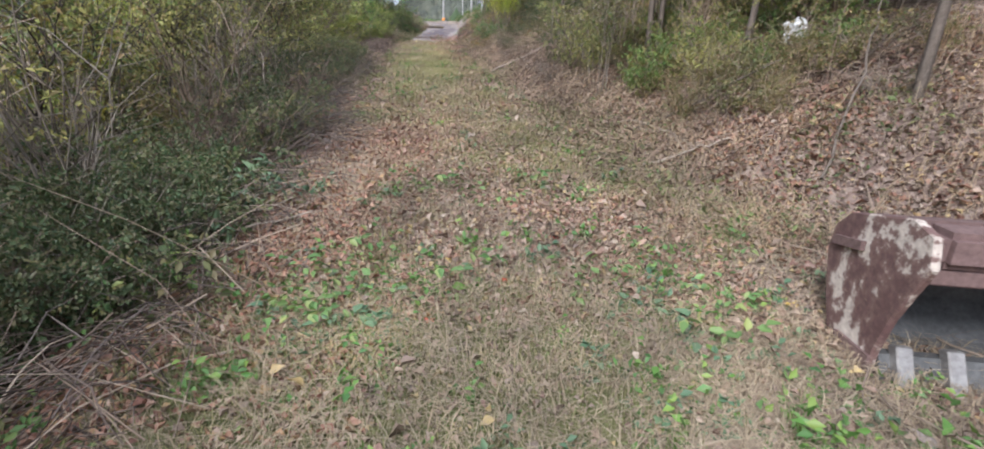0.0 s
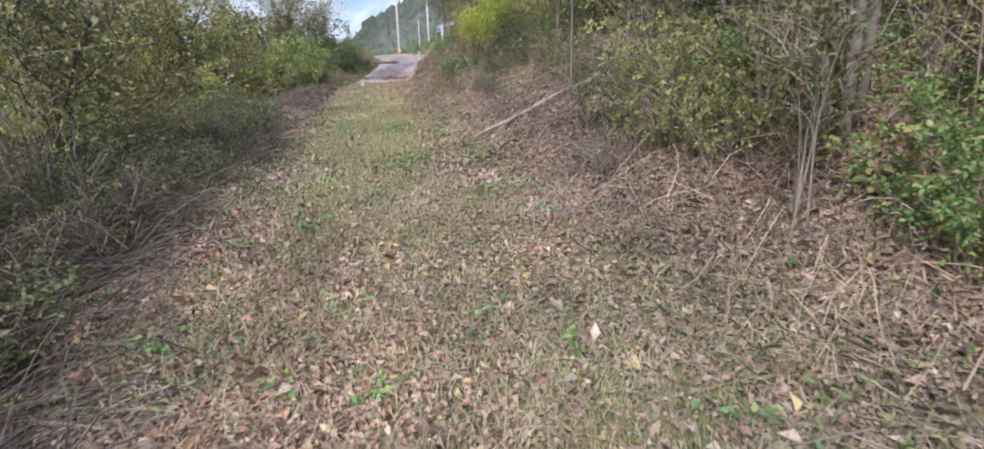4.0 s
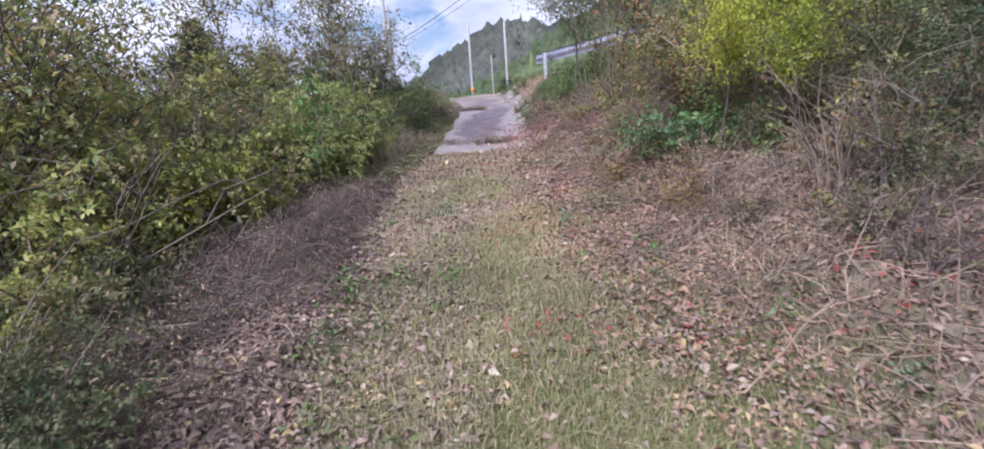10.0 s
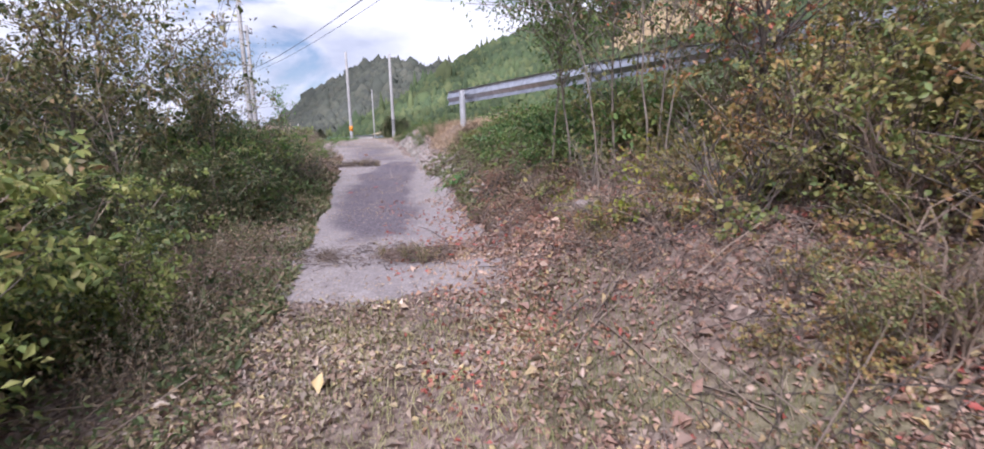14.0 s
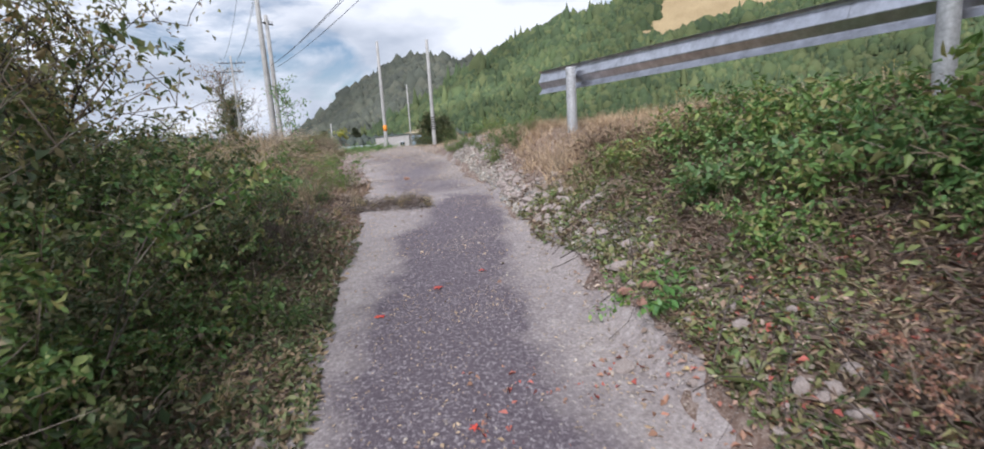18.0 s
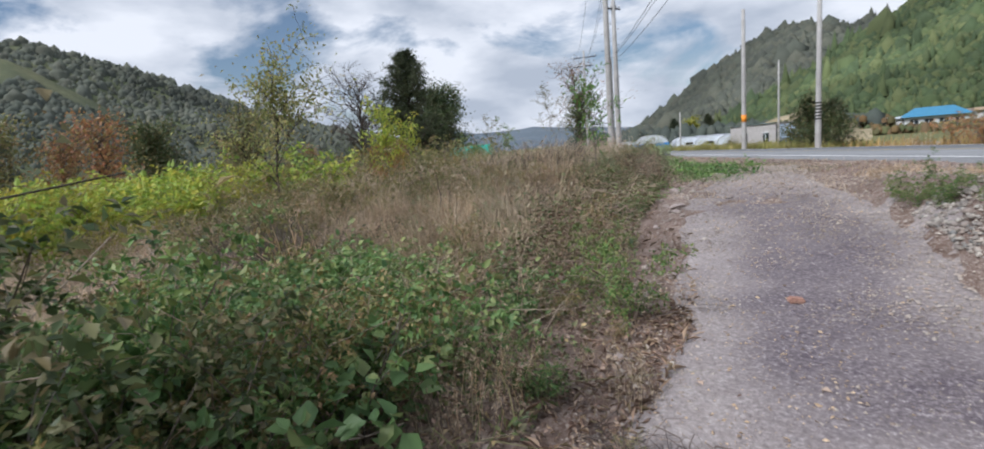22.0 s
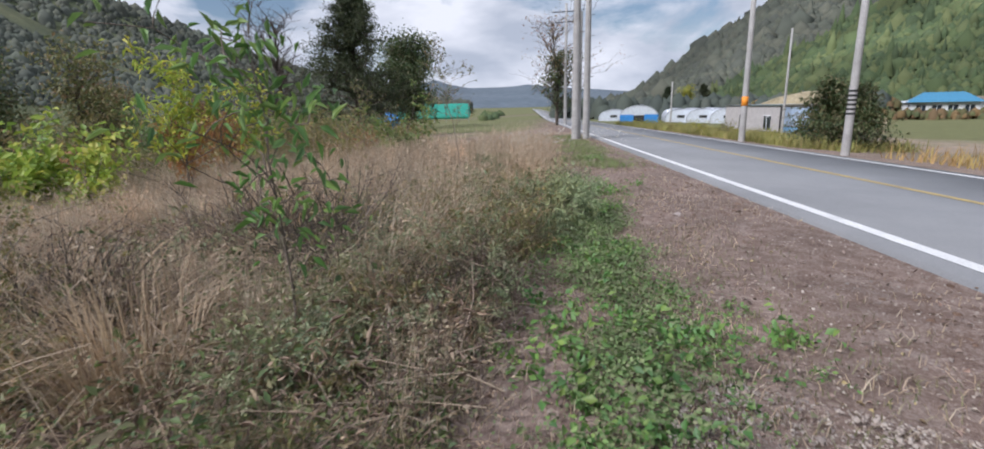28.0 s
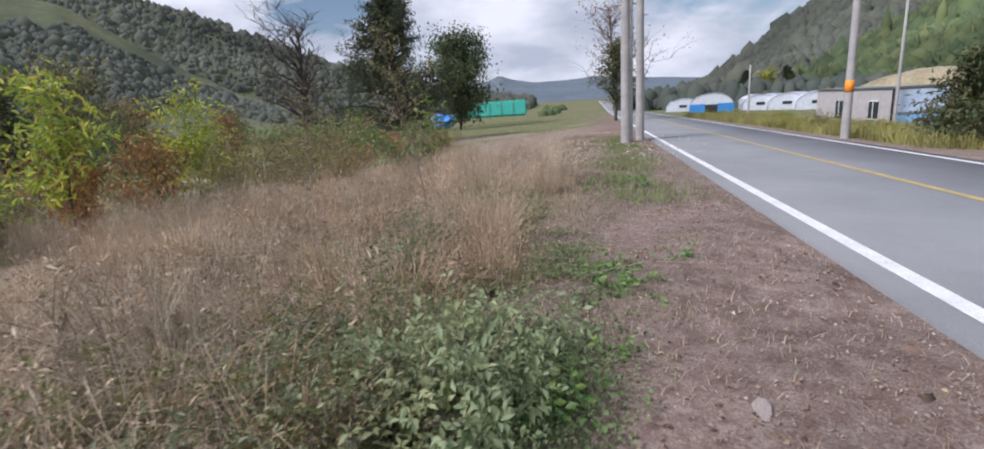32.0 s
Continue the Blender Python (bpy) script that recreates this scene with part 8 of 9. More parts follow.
def rock(seed):
    """A broken stone: a rough ball with flat cleaved sides."""
    g = np.random.default_rng(seed)
    bm = bmesh.new()
    bmesh.ops.create_icosphere(bm, subdivisions=2, radius=1.0)
    cuts = [(unit(g.normal(size=(1, 3)))[0], g.uniform(0.55, 0.85)) for _ in range(7)]
    for v in bm.verts:
        c = np.array(v.co)
        for n_, d_ in cuts:
            h = c @ n_ - d_
            if h > 0:
                c = c - n_ * h
        v.co = Vector(c * (1 + g.uniform(-0.03, 0.03)))
    return bm


STONES = [from_bm("stone", rock(20 + i), M_STONE) for i in range(6)]


def stone(x, y, s, label="pale angular stone beside the concrete track", group="rubble stones beside the track", sink=0.25, flat=1.0):
    t = tagged(new("stone", STONES[R.randrange(6)]), label, "stone", group)
    sx, sy, sz = s * R.uniform(0.7, 1.3), s * R.uniform(0.7, 1.3), s * R.uniform(0.6, 0.95) * flat
    t.matrix_basis = pose(x, y, float(ground_z(x, y)) + sz * (1 - 2 * sink) , R.uniform(-20, 20), R.uniform(-20, 20), R.uniform(0, 360)) @ Matrix.Diagonal((sx, sy, sz, 1))


for k in range(205):
    y = 31.5 - 5.0 * R.random() ** 0.8
    x = float(np.interp(y, CT_Y, CT_R)) + 0.02 + abs(R.gauss(0.04, 0.2)) * (1.3 if y < 28 else 0.7)
    stone(x, y, R.choice((0.025, 0.03, 0.04, 0.05)) * R.uniform(0.8, 1.3) * (1.05 if y < 29 else 0.8))
for k in range(45):
    y = R.uniform(23.5, 27)
    stone(float(np.interp(y, CT_Y, CT_R)) + R.gauss(0.1, 0.2), y, R.uniform(0.025, 0.06))
for k in range(30):
    y = R.uniform(24, 35)
    stone(float(np.interp(y, CT_Y, CT_L)) - abs(R.gauss(0.05, 0.2)), y, R.uniform(0.02, 0.04))
for x, y, s, lab in ((-6.8, 33.05, 0.09, "pale broken rock at the track's edge"), (-6.75, 32.85, 0.06, "small pale rock beside the track"), (-7.09, 34.01, 0.11, "dull grey rock in the weeds"), (-2.2, 21.3, 0.14, "pale stone among fallen leaves"), (-8.72, 39.45, 0.09, "flat white stone on the verge"), (-7.92, 39.9, 0.08, "flat white stone on the verge"), (-6.92, 33.08, 0.05, "small pale rock beside the track"), (-7.0, 36.5, 0.05, "small pale rock beside the track"), (-0.15, 12.9, 0.11, "tan stone on the bank"), (0.95, 9.6, 0.09, "tan stone on the bank"), (1.5, 1.65, 0.06, "tan stone beside the bucket"), (-3.4, 25.4, 0.055, "grey stone beside the track"), (-3.35, 25.1, 0.045, "grey stone beside the track")):
    stone(x, y, s, lab, "single stones", 0.4, 0.2 if "flat" in lab else 0.6)
g = np.random.default_rng(33)
n = 2600
yy = g.uniform(25.6, 32.5, n)
xx = np.interp(yy, CT_Y, CT_R) - 0.05 + np.abs(g.normal(size=n)) * np.where(yy < 28, 0.26, 0.16)
T8 = np.array([(1, 0, 0), (0.2, 0.9, -0.1), (-0.9, 0.3, 0), (-0.3, -0.8, 0.1), (0.3, 0.2, 0.65), (-0.3, -0.2, 0.55), (0, 0, -0.5)])
F8 = np.array([(0, 1, 4), (1, 2, 4), (2, 5, 4), (2, 3, 5), (3, 0, 5), (0, 4, 5), (1, 0, 6), (2, 1, 6), (3, 2, 6), (0, 3, 6)])
sz = 0.022 * np.exp(g.normal(size=n) * 0.35)
ang = g.uniform(0, 6.28, n)
cs, sn = np.cos(ang)[:, None], np.sin(ang)[:, None]
jit = T8[None] * g.uniform(0.65, 1.35, (n, 7, 1))
tv = np.stack([jit[..., 0] * cs - jit[..., 1] * sn, jit[..., 0] * sn + jit[..., 1] * cs, jit[..., 2]], -1)
base = on_ground(xx, yy, 0.012)
M_RUBBLE = leafy("pale_rubble", [(0.3, 0.26, 0.24), (0.42, 0.37, 0.34), (0.52, 0.47, 0.43), (0.36, 0.29, 0.26), (0.26, 0.25, 0.25)], 0.9, 0, 0.2)
stuff("rubble", (base[:, None] + tv * sz[:, None, None]).reshape(-1, 3), (F8[None] + (np.arange(n) * 7)[:, None, None]).reshape(-1, 3), M_RUBBLE, "small pale broken stones along the concrete's edge", "rubble")
M_BRICK = surf("red_brick_shard", [(0.3, (0.32, 0.17, 0.13)), (0.7, (0.44, 0.27, 0.21))], 12, 0.9, 60, 0.4, 0.004, 0, True)
for x, y, a in ((-3.42, 25.03, 20), (-3.38, 24.85, 70), (-5.38, 30.5, 30), (-3.3, 24.95, 130)):
    t = tagged(new("brick_shard", from_bm("brick_shard", box_bm(-0.048, -0.03, -0.02, 0.048, 0.03, 0.02, 0.01), M_BRICK)), "broken piece of red brick", "brick", "brick shards")
    t.matrix_basis = pose(x, y, float(ground_z(x, y)) + 0.045, 6, 8, a)

# fine gravel on the track's edges and the verge
g = np.random.default_rng(14)
n = 68000
yy = g.uniform(20, 36, n)
u = g.uniform(-0.15, 1.2, n)
xx = np.interp(yy, CT_Y, CT_L) * (1 - u) + np.interp(yy, CT_Y, CT_R) * u
k = g.random(n) < 0.12 + 0.5 * smooth(28.5, 31, yy) + 0.55 * smooth(0.5, 0.7, u) * smooth(23.5, 25.5, yy) + 0.88 * smooth(0.22, 0.5, np.abs(u - 0.48)) * smooth(0.35, 0.6, fbm(xx * 1.6, yy * 1.6, 71))
x2, y2 = g.uniform(-18, -4, 150000), g.uniform(33.5, 54, 150000)
p2 = road_ps(x2, y2)[0]
k2 = (p2 > -3.0) & (p2 < -0.16) & (g.random(150000) < 0.9 * (np.exp((p2 + 0.1) / 1.0) + 0.8 * smooth(38, 35, y2)))
px, py = np.concatenate([xx[k], x2[k2]]), np.concatenate([yy[k], y2[k2]])
T4 = np.array([(1, 0, -0.3), (-0.5, 0.87, -0.3), (-0.5, -0.87, -0.3), (0.45, 0.3, 0.4), (-0.45, -0.1, 0.45)])
F4 = np.array([(0, 1, 3), (1, 4, 3), (1, 2, 4), (2, 0, 3), (2, 3, 4)])
n = len(px)
sz = 0.006 * np.exp(g.normal(size=n) * 0.45)
ang = g.uniform(0, 6.28, n)
base = on_ground(px, py, np.where(np.arange(len(px)) < k.sum(), 0.03, 0.004))
cs, sn = np.cos(ang)[:, None], np.sin(ang)[:, None]
tv = np.stack([T4[None, :, 0] * cs - T4[None, :, 1] * sn, T4[None, :, 0] * sn + T4[None, :, 1] * cs, np.broadcast_to(T4[None, :, 2], (n, 5))], -1) * g.uniform(0.6, 1.3, (n, 5, 1))
M_GRAVEL = leafy("pale_gravel", [(0.3, 0.25, 0.23), (0.42, 0.36, 0.33), (0.52, 0.46, 0.42), (0.36, 0.28, 0.24), (0.24, 0.2, 0.19)], 0.9, 0, 0.2)
stuff("gravel", (base[:, None] + tv * sz[:, None, None]).reshape(-1, 3), (F4[None] + (np.arange(n) * 5)[:, None, None]).reshape(-1, 3), M_GRAVEL, "fine pale gravel strewn on the track and verge", "gravel")
n = 5000
cp, cy2 = -0.45 - np.abs(g.normal(size=n)) * 1.3, g.uniform(-7, 22, n)
px, py = road_xy(cp, cy2)
k = fbm(px * 0.9, py * 0.9, 73) > 0.47
px, py = px[k], py[k]
n = len(px)
sz = 0.015 * np.exp(g.normal(size=n) * 0.45)
ang = g.uniform(0, 6.28, n)
base = on_ground(px, py, 0.004)
cs, sn = np.cos(ang)[:, None], np.sin(ang)[:, None]
tv = np.stack([T4[None, :, 0] * cs - T4[None, :, 1] * sn, T4[None, :, 0] * sn + T4[None, :, 1] * cs, np.broadcast_to(T4[None, :, 2], (n, 5)) * 0.8], -1) * g.uniform(0.6, 1.3, (n, 5, 1))
M_CLOD = leafy("red_brown_clods", [(0.14, 0.09, 0.07), (0.2, 0.13, 0.1), (0.28, 0.19, 0.15), (0.1, 0.07, 0.055)], 0.95, 0, 0.1)
stuff("clods", (base[:, None] + tv * sz[:, None, None]).reshape(-1, 3), (F4[None] + (np.arange(n) * 5)[:, None, None]).reshape(-1, 3), M_CLOD, "crumbled red-brown clods of earth on the verge", "soil")
n = 12000
yy = g.uniform(20.2, 34.5, n)
u = g.uniform(0.04, 0.96, n)
xx = np.interp(yy, CT_Y, CT_L) * (1 - u) + np.interp(yy, CT_Y, CT_R) * u
k = g.random(n) < 0.15 + 0.85 * smooth(0.45, 0.6, fbm(xx * 1.7, yy * 1.7, 74))
P = np.stack([xx[k], yy[k], ground_z(xx[k], yy[k], False) + 0.042], 1)
V, F = leaves(P, g.normal(size=P.shape) * np.array([1, 1, 0.15]), 0.014 * np.exp(g.normal(size=len(P)) * 0.4), 0.5, 0.1, g)
stuff("debris", V, F, M_STRAW, "pale bits of straw and leaf on the concrete", "leaf litter")
# weeds growing in the track's cracks
for y0, x0, x1, n in ((28.5, -6.0, -4.8, 40), (21.6, -4.9, -3.4, 16)):
    for k in range(n):
        put_kind(R.choice((SH_TWIG, SH_MUGWORT, SH_BRUSH, SH_WEED)[k % 4]), R.uniform(x0, x1), y0 + R.gauss(0, 0.14), R.uniform(0.13, 0.23), R.uniform(0, 360), -0.02, label="low dry weeds growing across the concrete track")
# broad-leaved weeds on the path and maple seedlings below the guardrail
for cx, cy, n in ((-0.87, 2.34, 8), (-1.37, 2.28, 6), (0.81, 2.43, 8), (0.64, 2.79, 4), (-1.22, 2.75, 4), (-0.58, 2.71, 4), (0.42, 2.54, 3), (0.22, 4.3, 4), (-0.92, 4.07, 4)):
    for k in range(n):
        put_kind(SH_ROSETTE[k % 3], cx + R.gauss(0, 0.1), cy + R.gauss(0, 0.09), R.uniform(1.1, 1.6), R.uniform(0, 360), 0.01)
SH_SEEDLING = [shrub_kind("seedling", "young maple seedling with broad yellow-green leaves", "plant", "maple seedlings on the bank", 280 + i, 0.34, 0.2, 4, 30, 0.075, (M_LEAF_LOCUST, M_LEAF_VINE)[i], M_TWIG, width=0.85, long=True, droop=0.3, per=3) for i in range(2)]
for x, y, s in ((-2.5, 21.19, 0.7), (-2.11, 20.98, 0.9), (-2.1, 20.79, 0.8), (-1.7, 21.06, 1.2), (-1.95, 21.4, 1.0), (-1.6, 20.7, 1.1), (-2.3, 20.6, 0.7), (-1.45, 21.4, 1.0), (-1.8, 21.9, 0.9), (-2.35, 21.5, 0.6), (-1.5, 20.3, 1.0), (-1.9, 20.3, 0.8)):
    put_kind(SH_SEEDLING[int(s * 10) % 2], x, y, s, x * 333)
M_REDLEAF = leafy("scarlet_leaf", [(0.6, 0.05, 0.05), (0.7, 0.12, 0.08)], 0.5, 0.2)
for x, y, s in ((-4.63, 25.61, 0.05), (-4.3, 25.9, 0.035), (-5.0, 25.2, 0.04), (-4.4, 24.0, 0.035), (-1.1, 5.6, 0.05), (-2.2, 9.0, 0.05), (0.2, 3.2, 0.04), (-0.1, 2.6, 0.035), (0.22, 2.62, 0.04), (-0.44, 2.17, 0.035), (1.06, 2.56, 0.035), (-3.42, 21.86, 0.035), (-3.2, 22.0, 0.03), (-3.5, 21.5, 0.035), (-2.83, 21.5, 0.04), (-2.95, 21.85, 0.03), (-2.2, 20.9, 0.045)):
    P = np.array([[0, 0, 0.0]] * 5)
    a = np.arange(5) * 1.0 - 2.0
    V, F = leaves(P, np.stack([np.cos(a), np.sin(a), 0 * a + 0.15], 1), s, 0.4, 0.1, np.random.default_rng(1), True)
    t = tagged(new("maple_leaf", mesh_np("maple_leaf", V, F, M_REDLEAF)), "scarlet fallen maple leaf", "leaf", "fallen maple leaves")
    t.matrix_basis = pose(x, y, float(ground_z(x, y)) + (0.045 if y > 20 else 0.02), 0, 0, x * 200)
M_YELLEAF = leafy("yellow_leaf", [(0.66, 0.46, 0.08), (0.74, 0.56, 0.12)], 0.5, 0.2)
for x, y, s in ((-0.45, 2.82, 0.035), (1.44, 2.54, 0.04), (0.91, 2.35, 0.035), (-0.91, 2.44, 0.035), (-1.6, 2.5, 0.03), (0.15, 3.75, 0.035), (0.75, 2.7, 0.03), (-2.45, 21.3, 0.04), (-2.3, 21.1, 0.045), (-2.0, 21.2, 0.04), (-1.1, 5.2, 0.035), (-0.5, 5.9, 0.03), (-0.7, 6.6, 0.035)):
    V, F = leaves(np.zeros((5, 3)), np.stack([np.cos(a), np.sin(a), 0 * a + 0.15], 1), s, 0.55, 0.1, np.random.default_rng(2), True)
    t = tagged(new("maple_leaf", mesh_np("maple_leaf", V, F, M_YELLEAF)), "yellow fallen maple leaf", "leaf", "fallen maple leaves")
    t.matrix_basis = pose(x, y, float(ground_z(x, y)) + (0.045 if y > 20 else 0.022), 0, 0, x * 200)

# ---- buildings along the road ----
CX, CY = -9.5, 69.7
ang_c = 120.0          # the long side runs along the road
hut = thing("container_hut", "white container hut with a window and a pale blue end", "hut", m=pose(CX, CY, 1.75, 0, 0, ang_c))
L_H, W_H, H_H = 9.0, 2.4, 2.45
part("wall", from_bm("wall", box_bm(0, -W_H, 0, L_H, 0, H_H, 0.03), M_HUT), hut)
part("roof", from_bm("roof", box_bm(-0.08, -W_H - 0.08, H_H, L_H + 0.08, 0.08, H_H + 0.1, 0.02), M_GALV), hut)
for k in range(22):
    part("rib", from_bm("rib", box_bm(0.35 + k * 0.38, -0.002, 0.1, 0.41 + k * 0.38, 0.012, H_H - 0.1), M_HUT), hut)
for x0 in (5.2,):
    w2 = part("window", from_bm("window", box_bm(x0, 0.0, 0.95, x0 + 0.9, 0.05, 1.85, 0.01), M_GLASS), hut)
    part("window_frame", from_bm("window_frame", box_bm(x0 + 0.42, 0.02, 0.95, x0 + 0.48, 0.065, 1.85), M_WHITE), w2)
    part("window_sill", from_bm("window_sill", box_bm(x0 - 0.1, 0.01, 0.87, x0 + 1.0, 0.1, 0.93), M_DARKMETAL), w2)
win = part("window", from_bm("window", box_bm(1.3, 0.0, 0.95, 2.2, 0.05, 1.85, 0.01), M_GLASS), hut)
part("window_frame", from_bm("window_frame", box_bm(1.72, 0.02, 0.95, 1.78, 0.065, 1.85), M_WHITE), win)
for z in (0.9, 1.83):
    part("window_frame", from_bm("window_frame", box_bm(1.25, 0.01, z, 2.25, 0.065, z + 0.06), M_WHITE), win)
part("end_panel", from_bm("end_panel", box_bm(-0.04, -W_H + 0.05, 1.3, 0.0, -0.08, H_H - 0.08, 0.01), M_PBLUE), hut, "pale blue upper end panel")
part("end_panel", from_bm("end_panel", box_bm(-0.04, -W_H + 0.05, 0.42, 0.0, -0.08, 1.22, 0.01), M_LBLUE), hut, "sky blue lower end panel")
part("end_panel", from_bm("end_panel", box_bm(-0.035, -W_H + 0.05, 0.02, 0.0, -0.08, 0.36, 0.01), M_PBLUE), hut)
for z in (0.36, 1.22):
    part("rail", from_bm("rail", box_bm(-0.07, -W_H + 0.02, z, -0.005, -0.05, z + 0.07, 0.01), M_GALV), hut)
part("drainpipe", from_bm("drainpipe", box_bm(-0.07, 0.0, 0.0, 0.0, 0.07, H_H), M_DARKMETAL), hut)


def tunnel(x, y, z, turn, width, length, height, label, front, base=0.9, front_mat=None):
    t = thing("greenhouse", label, "greenhouse", "greenhouses beyond the road", m=pose(x, y, z, 0, 0, turn))
    a = np.linspace(0, np.pi, 15)
    pr = np.stack([-np.cos(a) * width / 2, base + np.sin(a) ** 0.8 * (height - base)], 1)
    pr = np.concatenate([[[-width / 2, 0]], pr, [[width / 2, 0]]])
    n = len(pr)
    V = np.array([(p, yv, q) for yv in (0, length) for p, q in pr])
    F = np.array([[i, i + 1, i + 1 + n, i + n] for i in range(n - 1)])
    part("cover", mesh_np("cover", V, F, M_FILM, True), t)
    for yv in np.linspace(0.0, length, 7):
        v, f = tubes([([(p * 1.01, yv, q * 1.01) for p, q in pr], np.full(n, 0.03))], 4)
        part("hoop", mesh_np("hoop", v, f, M_GALV), t)
    bm = bmesh.new()
    bm.faces.new([bm.verts.new((p * 0.99, 0.03, q)) for p, q in pr[:2]] + [bm.verts.new((p * 0.99, 0.03, q)) for p, q in pr[2:]])
    part("end_wall", from_bm("end_wall", bm, front), t)
    if not front_mat:
        part("vent_window", from_bm("vent_window", box_bm(-0.55, -0.03, 0.75, 0.55, 0.02, 1.15, 0.02), M_BLACK), t)
    if front_mat:
        part("end_panel", from_bm("end_panel", box_bm(-width / 2, -0.03, 0, -0.7, 0.02, base * 1.5), front_mat), t)
        part("end_panel", from_bm("end_panel", box_bm(0.7, -0.03, 0, width / 2, 0.02, base * 1.5), front_mat), t)
        part("side_skirt", from_bm("side_skirt", box_bm(-width / 2 - 0.04, 0, 0, -width / 2 - 0.01, length, base), front_mat), t)
        # black sheet stands in for the unlit opening
        part("dark_doorway_sheet", from_bm("dark_doorway_sheet", box_bm(-0.7, -0.02, 0, 0.7, 0.02, base * 1.4), M_BLACK), t)


tunnel(-29.4, 103.5, 1.6, 18, 5.0, 18, 2.7, "arched greenhouse with blue sheet walls", M_FILM, 1.0, M_BLUE)
for k in range(5):
    tunnel(-27.5 + 3.6 * k * 1.02, 118 - 1.6 * k, 1.5, 18, 4.6, 22, 2.1, "low white plastic tunnel greenhouse", M_FILM, 0.7)
tunnel(-38.5, 118, 1.6, 20, 5.0, 16, 2.0, "low white plastic tunnel greenhouse", M_FILM, 0.6)
teal = thing("net_shed", "teal netted shed beyond the field", "shed", m=pose(-70.5, 99.5, 2.0, 0, 0, 39))
part("netting", from_bm("netting", box_bm(0, 0, 0.6, 12.5, 5, 3.2, 0.3), M_TEAL), teal)
for k in range(7):
    part("hoop", from_bm("hoop", box_bm(0.2 + 2.0 * k, -0.06, 0, 0.28 + 2.0 * k, 0.0, 3.2), M_GALV), teal)
tarp = tagged(new("tarpaulin", from_bm("tarpaulin", lump(9, 0.7, 3), M_BLUE)), "blue tarpaulin heap beside the shed", "tarpaulin")
tarp.matrix_basis = pose(-67.6, 94.0, 2.6) @ Matrix.Diagonal((2.4, 1.4, 1.2, 1))
house = thing("house", "low house with a bright blue tiled roof", "house", m=pose(2.5, 141.0, 1.6, 0, 0, 0) @ Matrix.Diagonal((0.72, 0.8, 0.9, 1)))
part("wall", from_bm("wall", box_bm(0, 0, 0, 11.5, 7, 2.6), M_WHITE), house)
bm = bmesh.new()
q = [bm.verts.new(c) for c in ((-0.7, -0.9, 2.5), (12.2, -0.9, 2.5), (12.2, 7.9, 2.5), (-0.7, 7.9, 2.5), (2.2, 3.5, 4.2), (9.3, 3.5, 4.2))]
for fc in ((0, 1, 5, 4), (1, 2, 5), (2, 3, 4, 5), (3, 0, 4), (3, 2, 1, 0)):
    bm.faces.new([q[i] for i in fc])
part("roof", from_bm("roof", bm, M_BROOF), house)
for k in range(4):
    w = part("window", from_bm("window", box_bm(1.0 + 2.7 * k, -0.05, 0.8, 2.6 + 2.7 * k, 0.02, 2.0), M_GLASS), house)
    part("window_frame", from_bm("window_frame", box_bm(1.75 + 2.7 * k, -0.08, 0.8, 1.85 + 2.7 * k, -0.04, 2.0), M_WHITE), w)
M_TANROOF = plain("tan_sheet_roof", (0.5, 0.38, 0.28), 0.7)
shed = thing("shed", "low shed with a tan roof beside the house", "shed", m=pose(12.0, 143.0, 1.7))
part("wall", from_bm("wall", box_bm(0, 0, 0, 7, 6, 2.4), M_WHITE), shed)
part("roof", from_bm("roof", box_bm(-0.5, -0.6, 2.4, 7.5, 6.6, 2.9, 0.05), M_TANROOF), shed)

wing = thing("shed", "long low shed with a pale roof beside the house", "shed", m=pose(-5.5, 143.5, 1.5))
part("wall", from_bm("wall", box_bm(0, 0, 0, 8, 5, 2.2), M_WHITE), wing)
part("roof", from_bm("roof", box_bm(-0.4, -0.5, 2.2, 8.4, 5.5, 2.6, 0.05), M_FILM), wing)
M_BANK = surf("dry_earth_bank", [(0.3, (0.24, 0.2, 0.12)), (0.7, (0.4, 0.34, 0.23))], 0.8, 0.95, 6, 0.5, 0.05)
bu, bv2 = np.meshgrid(np.linspace(0, 1, 40), np.linspace(0, 1, 14))
bz = np.sin(bv2 * np.pi) ** 0.8 * np.sin(np.clip(bu * 1.08, 0, 1) * np.pi * 0.93 + 0.1) ** 0.5 * (2.7 + 1.9 * bu) * (0.94 + 0.12 * fbm(bu * 6, bv2 * 3, 6))
bn = np.stack([(-15.0 + 11.5 * bu).ravel(), (81.5 + 7.0 * bv2 + 0.8 * bu).ravel(), (1.6 + bz).ravel()], 1)
ii = (np.arange(13)[:, None] * 40 + np.arange(39)[None]).ravel()
tagged(new("earth_bank", mesh_np("earth_bank", bn, np.stack([ii, ii + 1, ii + 41, ii + 40], 1), M_BANK, True)), "low bare earth bank behind the hut", "bank", kind="structure")
M_RUBBER = plain("black_rubber", (0.03, 0.03, 0.032), 0.8)
